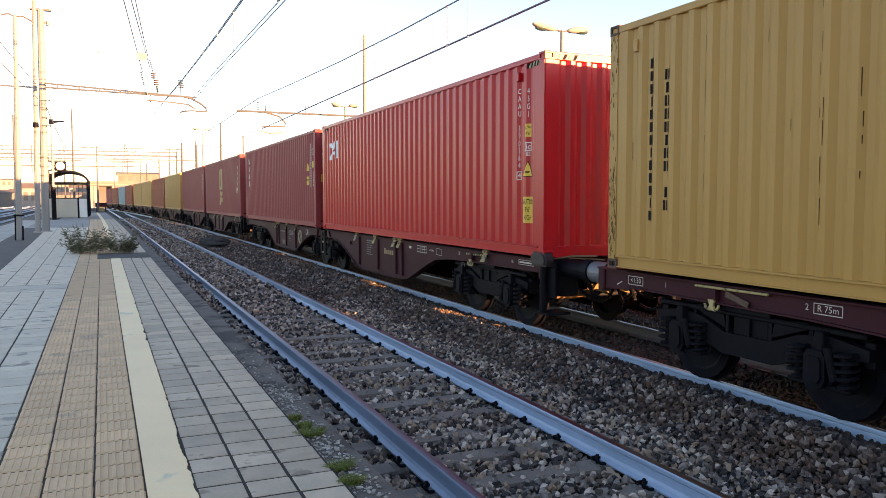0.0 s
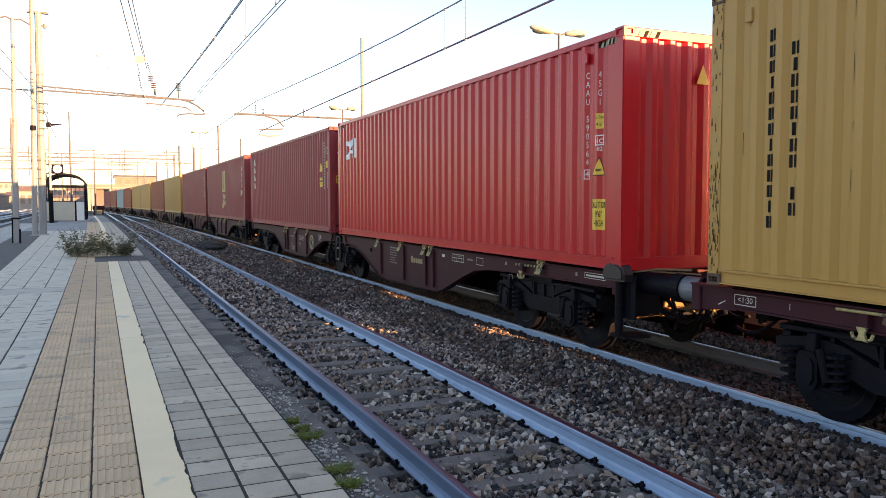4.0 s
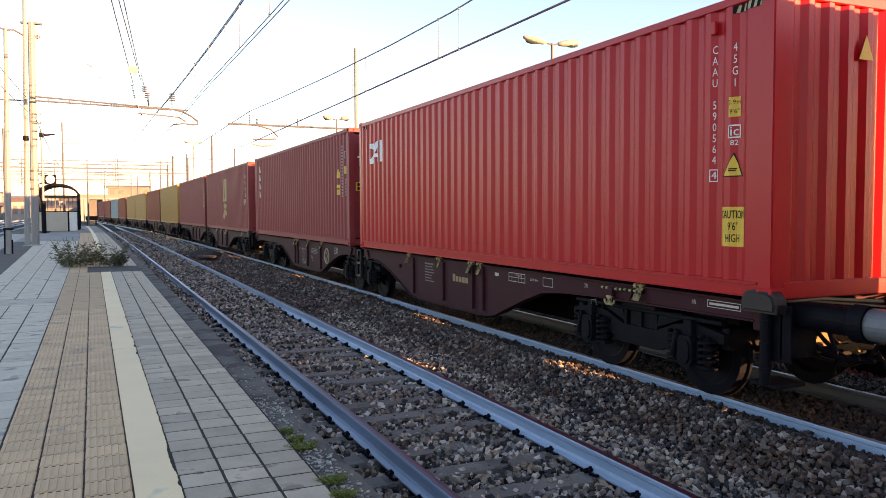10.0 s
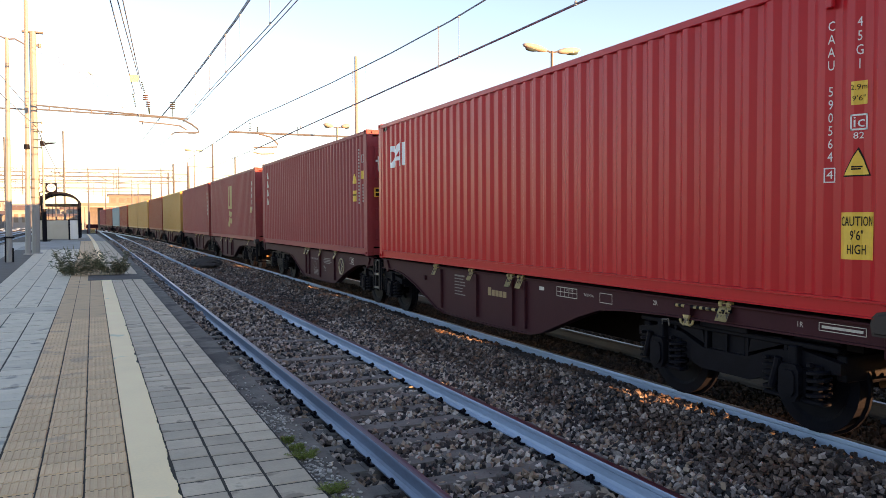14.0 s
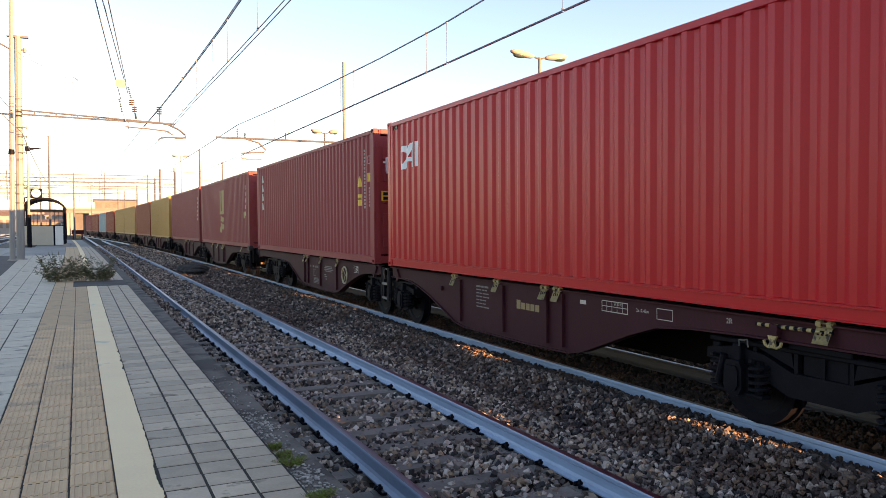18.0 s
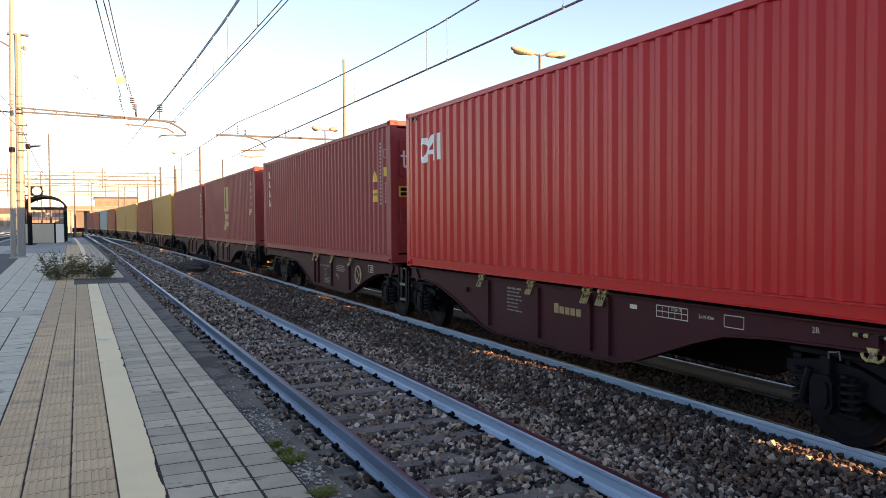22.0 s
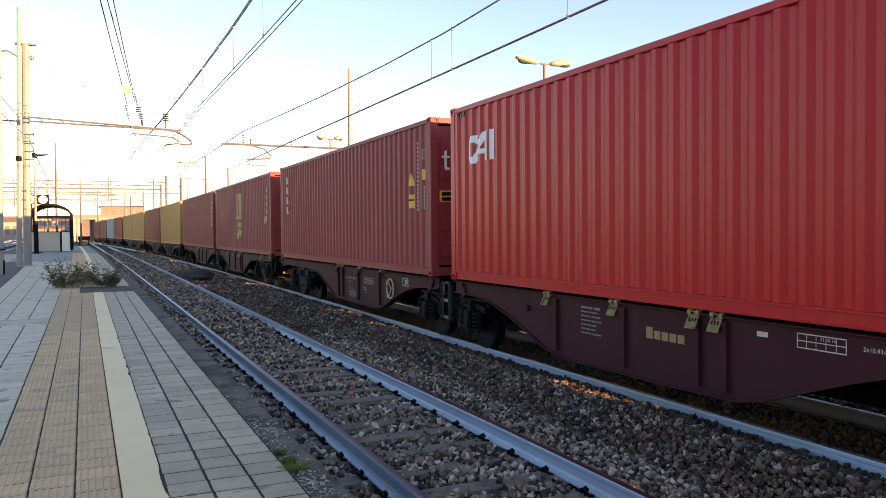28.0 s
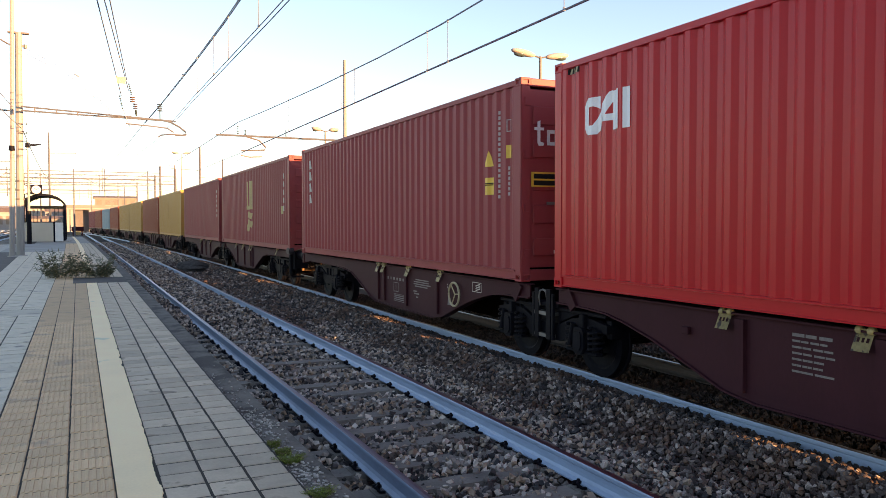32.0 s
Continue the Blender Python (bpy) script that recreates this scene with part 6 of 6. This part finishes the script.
part("brake_text", flat(letters("1", 0.085), 12.19 - 0.95, 1.018, True), WORN_WHITE, YELLOW_WAGON)
part("tow_arrow", flat(poly([(-0.05, -0.03), (0.05, 0.02), (0.05, 0.03), (-0.05, -0.015)]), 12.19 - 0.1, 0.96, True), WORN_WHITE, YELLOW_WAGON)
part("securing_bar", tube(bmesh.new(), (1.14, 1.47 - HALF, 1.072), (1.14, 2.45 - HALF, 1.08), 0.014, seg=8), CLIP_YELLOW, YELLOW_WAGON, "worn tan bar along the sill")
part("folded_bracket", bar(bmesh.new(), (1.13, 1.90 - HALF, 1.03), (1.13, 2.2 - HALF, 0.95), 0.02, 0.06), RUSTED, YELLOW_WAGON)
anchor_hook(YELLOW_WAGON, 1, 1.74 - HALF)


# ---- weeds ----
def weed(x, y, r, h, n, seed, label, name="weed_clump", foliage=None):
    t = thing(name, pose(x, y, DECK), label, "plant", "weeds on the platform")
    rng = random.Random(seed)
    stem, leaf = bmesh.new(), bmesh.new()
    for k in range(n):
        a = rng.uniform(0, 6.283)
        q = r * math.sqrt(rng.random()) * 0.75
        px, py = q * math.cos(a), 0.55 * q * math.sin(a)
        b = a + rng.uniform(-0.7, 0.7)
        hh, out = h * rng.uniform(0.25, 1.0), r * rng.uniform(0.15, 0.85)
        pts = [Vector((px + out * u ** 1.6 * math.cos(b), py + 0.6 * out * u ** 1.6 * math.sin(b), hh * (1.35 * u - 0.35 * u * u))) for u in (0, 0.33, 0.66, 1.0)]
        wire(stem, pts, 0.0035 * min(1.0, 2 * h + 0.1), 3)
        for m in range(14):
            u = rng.uniform(0.08, 1.0)
            i = min(2, int(u * 3))
            p = pts[i].lerp(pts[i + 1], u * 3 - i)
            c = rng.uniform(0, 6.283)
            d = Vector((math.cos(c), math.sin(c), rng.uniform(-0.35, 0.6))).normalized()
            s = d.cross(Vector((0, 0, 1))).normalized() * rng.uniform(0.010, 0.024) * min(1.0, h * 2.5)
            l = rng.uniform(0.06, 0.17) * min(1.0, h * 2.5)
            mid = p + d * l * 0.5 + Vector((0, 0, 0.012 * min(1.0, h * 2.5)))
            leaf.faces.new([leaf.verts.new(v) for v in (p, mid + s, p + d * l, mid - s)])
        if rng.random() < 0.25:
            tip = pts[-1]
            tube(stem, tip, tip + (pts[-1] - pts[-2]).normalized() * 0.10 * min(1.0, h * 2), 0.010 * min(1.0, h * 2), 0.003, seg=5)
    tagged(part("stem_tuft", stem, STRAW, t), "thin dry stems", kind="stuff")
    tagged(part("leaf_tuft", leaf, foliage or LEAF, t), "narrow green leaves", kind="stuff")
    return t


weed(-0.66, 22.6, 0.46, 0.72, 80, 3, "low green weeds with dry stems growing from the platform joints")
weed(-0.20, 22.8, 0.30, 0.60, 16, 4, "low green weeds with dry stems growing from the platform joints")
weed(0.28, 22.5, 0.42, 0.64, 74, 6, "low green weeds with dry stems growing from the platform joints")
for k, (x, y, r) in enumerate(((1.105, 4.64, 0.085), (1.11, 3.99, 0.075), (1.10, 4.80, 0.045), (1.09, 5.0, 0.035), (1.10, 3.75, 0.06))):
    weed(x, y, r, 0.05, 150, 20 + k, "tiny green moss tuft at the platform edge", "moss_tuft", MOSS).location.z = DECK - 0.03


def grit():
    """Loose pale grit that has gathered on the coping, most of it in a few heaps against the pavers."""
    rng = random.Random(12)
    bm = bmesh.new()
    heaps = ((1.14, 5.68, 0.07, 0.20, 170), (1.15, 4.31, 0.06, 0.22, 190), (1.13, 3.75, 0.06, 0.20, 150), (1.11, 4.95, 0.04, 0.25, 70), (1.13, 6.9, 0.06, 0.5, 50), (1.14, 5.2, 0.06, 0.8, 120))
    for hx, hy, sx, sy, n in heaps:
        for k in range(n):
            y = rng.gauss(hy, sy)
            x = max(1.066, rng.gauss(hx, sx)) + bend_p(y)
            if x > 1.25:
                continue
            s = rng.uniform(0.004, 0.014)
            bmesh.ops.create_icosphere(bm, subdivisions=1, radius=s, matrix=Matrix.Translation((x, y, DECK - 0.028 + s * 0.3)) @ Matrix.Rotation(rng.uniform(0, 6), 4, "Z") @ Matrix.Diagonal((1.2, 0.8, 0.6, 1)))
    tagged(part("grit", bm, GRIT), "loose pale grit along the platform edge", "gravel", kind="stuff")


GRIT = mat("pale_grit", (0.36, 0.33, 0.29), 0.9, vary=0.3, scale=12, island=0.5, bump=0)

grit()


# ---- pavers ----
def paver(w, l, ribs=0, joint=0.009):
    """One paver, centred on its top face, with chamfered edges and, if tactile, raised bars along it."""
    bm = bmesh.new()
    a, b, g, k, c = w / 2, l / 2, 0.004 if ribs else 0.007, 0.008 if ribs else joint, 0.005
    lo = [bm.verts.new((x, y, -0.03)) for x, y in ((-a + g, -b + k), (a - g, -b + k), (a - g, b - k), (-a + g, b - k))]
    mid = [bm.verts.new((v.co.x, v.co.y, -c)) for v in lo]
    hi = [bm.verts.new((v.co.x * (1 - c / a), v.co.y * (1 - c / b), 0)) for v in lo]
    for p, q in ((lo, mid), (mid, hi)):
        for i in range(4):
            bm.faces.new((p[i], p[(i + 1) % 4], q[(i + 1) % 4], q[i]))
    bm.faces.new(hi)
    for k in range(ribs):
        x = -a + w * (k + 0.5) / ribs
        h = w / ribs * 0.27
        f = [bm.verts.new(v) for v in ((x - h, -b + 0.012, 0), (x + h, -b + 0.012, 0), (x + h, b - 0.012, 0), (x - h, b - 0.012, 0))]
        t = [bm.verts.new((v.co.x * 1.0 - math.copysign(0.003, v.co.x - x), v.co.y, 0.004)) for v in f]
        bm.faces.new(t)
        for i in range(4):
            bm.faces.new((f[i], f[(i + 1) % 4], t[(i + 1) % 4], t[i]))
    return bm


COLUMNS = []
cw = (EDGE - LINE_1) / 3
for k in range(3):
    COLUMNS.append((lambda y, k=k: LINE_1 + cw * (k + 0.5) + bend_p(y), cw, TILE_WORN, 0, 4.847 - 0.011 * k))
tw = (LINE_0 - TACTILE_0) / 3
for k in range(3):
    COLUMNS.append((lambda y, k=k: TACTILE_0 + tw * (k + 0.5) + bend_p(y), tw, TILE_BEIGE, 6, (4.80, 4.854, 4.923)[k]))
for k in range(4):
    COLUMNS.append((lambda y, k=k: TACTILE_0 + bend_p(y) - left_wide(y) * (k + 0.5), None, TILE_GREY, 0, 4.974))


def pave():
    shared, rest = {}, {}
    for c, (xc, w, material, ribs, shift) in enumerate(COLUMNS):
        length = ROW if c >= 6 else SMALL_ROW
        y = shift + length * (0.5 - (40 if c >= 6 else 52))
        while y < (44.0 if c >= 6 else 61.0):
            wide = w or left_wide(y)
            near = 2.0 < y < (12.5 if c < 6 else 9.5)
            if c >= 6 and 13.6 < y < 14.6:
                y += length
                continue
            tilt = 0.0012 * math.sin(12.9 * y + 7.7 * c)
            if near and wide:
                key = (c // 3 if c < 6 else 2, ribs)
                if key not in shared:
                    ob = part("paver", paver(wide, length, ribs, 0.009 if c < 3 else 0.008), material, platform)
                    shared[key] = ob.data
                else:
                    ob = put("paver", shared[key], material, platform)
                ob.matrix_basis = pose(xc(y), y, DECK + tilt, 0.12 * math.sin(31 * y + c), 0.15 * math.sin(17 * y + 3 * c), 0.1 * math.sin(7 * y))
            else:
                rest.setdefault((material.name, ribs > 0), []).append((xc(y), y, wide, length, tilt))
            y += length
    for (name, ribbed), tiles in rest.items():
        bm = bmesh.new()
        for x, y, wide, length, tilt in tiles:
            a, b, z = wide / 2 - (0.005 if ribbed else 0.009), length / 2 - (0.007 if ribbed else 0.015 if name == TILE_WORN.name else 0.017), DECK + tilt
            n = 6 if ribbed and y < 20 else 0
            top = [bm.verts.new(v) for v in ((x - a, y - b, z), (x + a, y - b, z), (x + a, y + b, z), (x - a, y + b, z))]
            low = [bm.verts.new((v.co.x, v.co.y, z - 0.02)) for v in top]
            bm.faces.new(top)
            for i in range(4):
                bm.faces.new((low[i], low[(i + 1) % 4], top[(i + 1) % 4], top[i]))
            for k in range(n):
                u, h = x - a + 2 * a * (k + 0.5) / n, 0.011
                bm.faces.new([bm.verts.new(v) for v in ((u - h, y - b + 0.01, z + 0.004), (u + h, y - b + 0.01, z + 0.004), (u + h, y + b - 0.01, z + 0.004), (u - h, y + b - 0.01, z + 0.004))])
        tagged(part("pavers", bm, bpy.data.materials[name], platform), "beige tactile pavers" if ribbed else "grey rectangular pavers", kind="stuff")


def side_slabs():
    """Larger concrete slabs on the yard side of the asphalt."""
    bm = bmesh.new()
    for k in range(5):
        for j in range(110):
            y = 14.0 + j * 0.42
            x = TACTILE_0 - 2.42 - k * 0.46 + bend_p(y) + fan(y)
            if x < -5.0 + bend_p(y):
                continue
            z = DECK + 0.006 + 0.002 * math.sin(9.0 * y + 5 * k)
            top = [bm.verts.new((x + u * 0.222, y + v * 0.202, z)) for u, v in ((-1, -1), (1, -1), (1, 1), (-1, 1))]
            low = [bm.verts.new((v.co.x, v.co.y, z - 0.012)) for v in top]
            bm.faces.new(top)
            for i in range(4):
                bm.faces.new((low[i], low[(i + 1) % 4], top[(i + 1) % 4], top[i]))
    tagged(part("slabs", bm, SLAB, platform), "pale worn concrete slabs", kind="stuff")


SLAB = mat("pale_slab", (0.42, 0.395, 0.35), 0.85, vary=0.15, scale=1.5, fine=30, island=0.12)
pave()
side_slabs()


# ---- ballast stones ----
def bed_height(x, y):
    """Top of the ballast: low round the sleepers, heaped between the tracks, higher past the near stretch."""
    u = x
    h = np.where(u < 3.86, -0.190 + 0.014 * np.sin(3.1 * y + 2.0 * x), -0.215 + 0.205 * np.clip((u - 4.85) / 0.5, 0, 1))
    h = np.where((u > 5.35) & (u < 5.99), -0.010 - 0.16 * (u - 5.35), h)
    h = np.where((u > 5.98) & (u < 7.62), -0.19, h)
    rise = np.clip((y - 15.5) / 2.0, 0, 1)
    h = np.where(u < 3.9, h + rise * 0.10, h + 0.02 * rise)
    return h + 0.018 * np.sin(2.3 * x + 1.1 * y) * np.sin(1.7 * y - 0.6 * x)


def stones(name, spans, y0, y1, gap, size, material, bend, label, swept=False):
    rng = np.random.default_rng(len(name) + int(y0 * 10) + int(gap * 1000))
    pts = []
    for x0, x1 in spans:
        nx, ny = max(1, int((x1 - x0) / gap)), int((y1 - y0) / gap)
        gx, gy = np.meshgrid(np.arange(nx), np.arange(ny))
        x = x0 + (gx.ravel() + rng.uniform(0.0, 1.0, gx.size)) * (x1 - x0) / nx
        y = y0 + (gy.ravel() + rng.uniform(0.0, 1.0, gx.size)) * gap
        pts.append(np.stack([x, y], 1))
    p = np.concatenate(pts)
    if swept:
        off = np.abs((p[:, 1] - FIRST_SLEEPER + SLEEPER_GAP / 2) % SLEEPER_GAP - SLEEPER_GAP / 2)
        p = p[(off > 0.125) | (rng.random(len(p)) > np.where(p[:, 0] < 2.2, 0.85, 0.45))]
    n = len(p)
    base = np.array([(i, j, k) for i in (-1, 1) for j in (-1, 1) for k in (-1, 1)]) * 0.72
    sides = ((0, 1, 3, 2), (4, 6, 7, 5), (0, 4, 5, 1), (2, 3, 7, 6), (0, 2, 6, 4), (1, 5, 7, 3))
    faces = np.array([t for a, b, c, d in sides for t in ((a, b, c), (a, c, d))])
    shapes = base[None] * rng.uniform(0.75, 1.15, (32, 8, 1)) + rng.uniform(-0.30, 0.30, (32, 8, 3))
    v = shapes[rng.integers(0, 32, n)] * (rng.uniform(0.62, 1.25, (n, 1)) * np.array([[1.0, 0.80, 0.66]]) * rng.uniform(0.8, 1.2, (n, 3)))[:, None, :] * size
    ang = rng.uniform(-math.pi, math.pi, (n, 3)) * np.array([[0.4, 0.4, 1.0]])
    for a, (i, j) in ((ang[:, 0], (1, 2)), (ang[:, 1], (0, 2)), (ang[:, 2], (0, 1))):
        c, s = np.cos(a)[:, None], np.sin(a)[:, None]
        u, w = v[:, :, i].copy(), v[:, :, j].copy()
        v[:, :, i], v[:, :, j] = c * u - s * w, s * u + c * w
    drift = np.array([bend(float(q)) for q in p[:, 1]])
    z = bed_height(p[:, 0], p[:, 1]) + rng.uniform(-0.034, 0.018, n)
    v += np.stack([p[:, 0] + drift, p[:, 1], z], 1)[:, None, :]
    f = (faces[None] + 8 * np.arange(n)[:, None, None]).reshape(-1)
    me = bpy.data.meshes.new(name)
    me.vertices.add(8 * n)
    me.vertices.foreach_set("co", v.reshape(-1))
    me.loops.add(len(f))
    me.loops.foreach_set("vertex_index", f.astype(np.int32))
    me.polygons.add(len(f) // 3)
    me.polygons.foreach_set("loop_start", np.arange(0, len(f), 3, dtype=np.int32))
    me.polygons.foreach_set("use_smooth", np.zeros(len(f) // 3, dtype=bool))
    me.update(calc_edges=True)
    return tagged(put(name, me, material), label, "ballast", kind="stuff")


GREY_STONES, BROWN_STONES, RUST_STONES = "loose grey and tan crushed ballast stones", "rust-tinted brown ballast stones between the tracks", "rust-brown ballast stones darkened for the shade under the train"
stones("ballast_stones", [(1.36, 2.12), (2.33, 3.62)], -3.0, 16.0, 0.048, 0.034, STONE, bend_1, GREY_STONES, True)
stones("ballast_stones", [(3.86, 4.75)], -3.0, 16.0, 0.044, 0.0345, STONE, bend_2, GREY_STONES)
stones("ballast_stones", [(4.62, 5.64)], -3.0, 16.0, 0.042, 0.0335, STONE_BROWN, bend_2, BROWN_STONES)
stones("ballast_stones", [(5.55, 5.98), (6.13, 7.46), (7.64, 8.5)], -3.0, 22.0, 0.050, 0.037, STONE_RUSTY_SHADED, bend_2, RUST_STONES)
stones("ballast_stones", [(1.45, 2.11), (2.32, 3.62)], 16.0, 44.0, 0.062, 0.039, STONE, bend_1, GREY_STONES)
stones("ballast_stones", [(3.86, 5.70)], 16.0, 44.0, 0.062, 0.042, STONE_BROWN, bend_2, BROWN_STONES)
stones("ballast_stones", [(5.66, 5.98), (6.13, 7.46)], 22.0, 44.0, 0.075, 0.042, STONE_RUSTY_SHADED, bend_2, RUST_STONES)
stones("ballast_stones", [(1.5, 2.1), (2.32, 3.6), (3.85, 5.95)], 44.0, 90.0, 0.13, 0.06, STONE, bend_1, GREY_STONES)



# ---- movement of the train ----
def on_track(u, z, turned):
    """The pose of a vehicle whose middle is u metres along the train's track."""
    slope = (bend_2(u + 5.0) - bend_2(u - 5.0)) / 10.0
    return pose(TRACK_2 + bend_2(u), u, z, 0, 0, math.degrees(math.atan(-slope)) + (180 if turned else 0))


HALF_SECONDS = [(k / 2, (TRAVEL[k // 2] + TRAVEL[(k + 1) // 2]) / 2) for k in range(2 * len(TRAVEL) - 1)]


# the vehicles in front of the red container draw closer to it as the train slows
SLACK = [-0.11, -0.07, -0.05, -0.035, -0.02, -0.01]


def motions():
    for ob, d, z, turned in TRAIN:
        gap = SLACK if d < 0 else []
        walk(ob, [(t, on_track(s + d + (gap[t] if t < len(gap) else 0.0), z, turned)) for t, s in enumerate(TRAVEL)])
        for o in ob.children_recursive:
            if o.name.startswith("wheel"):
                rest = o.matrix_basis.copy()
                way = 1.0 if rest.to_3x3()[0][0] > 0 else -1.0
                way = -way if turned else way
                walk(o, [(t, rest @ Matrix.Rotation(way * (s - TRAVEL[0]) / -0.46, 4, "X")) for t, s in HALF_SECONDS])


motions()
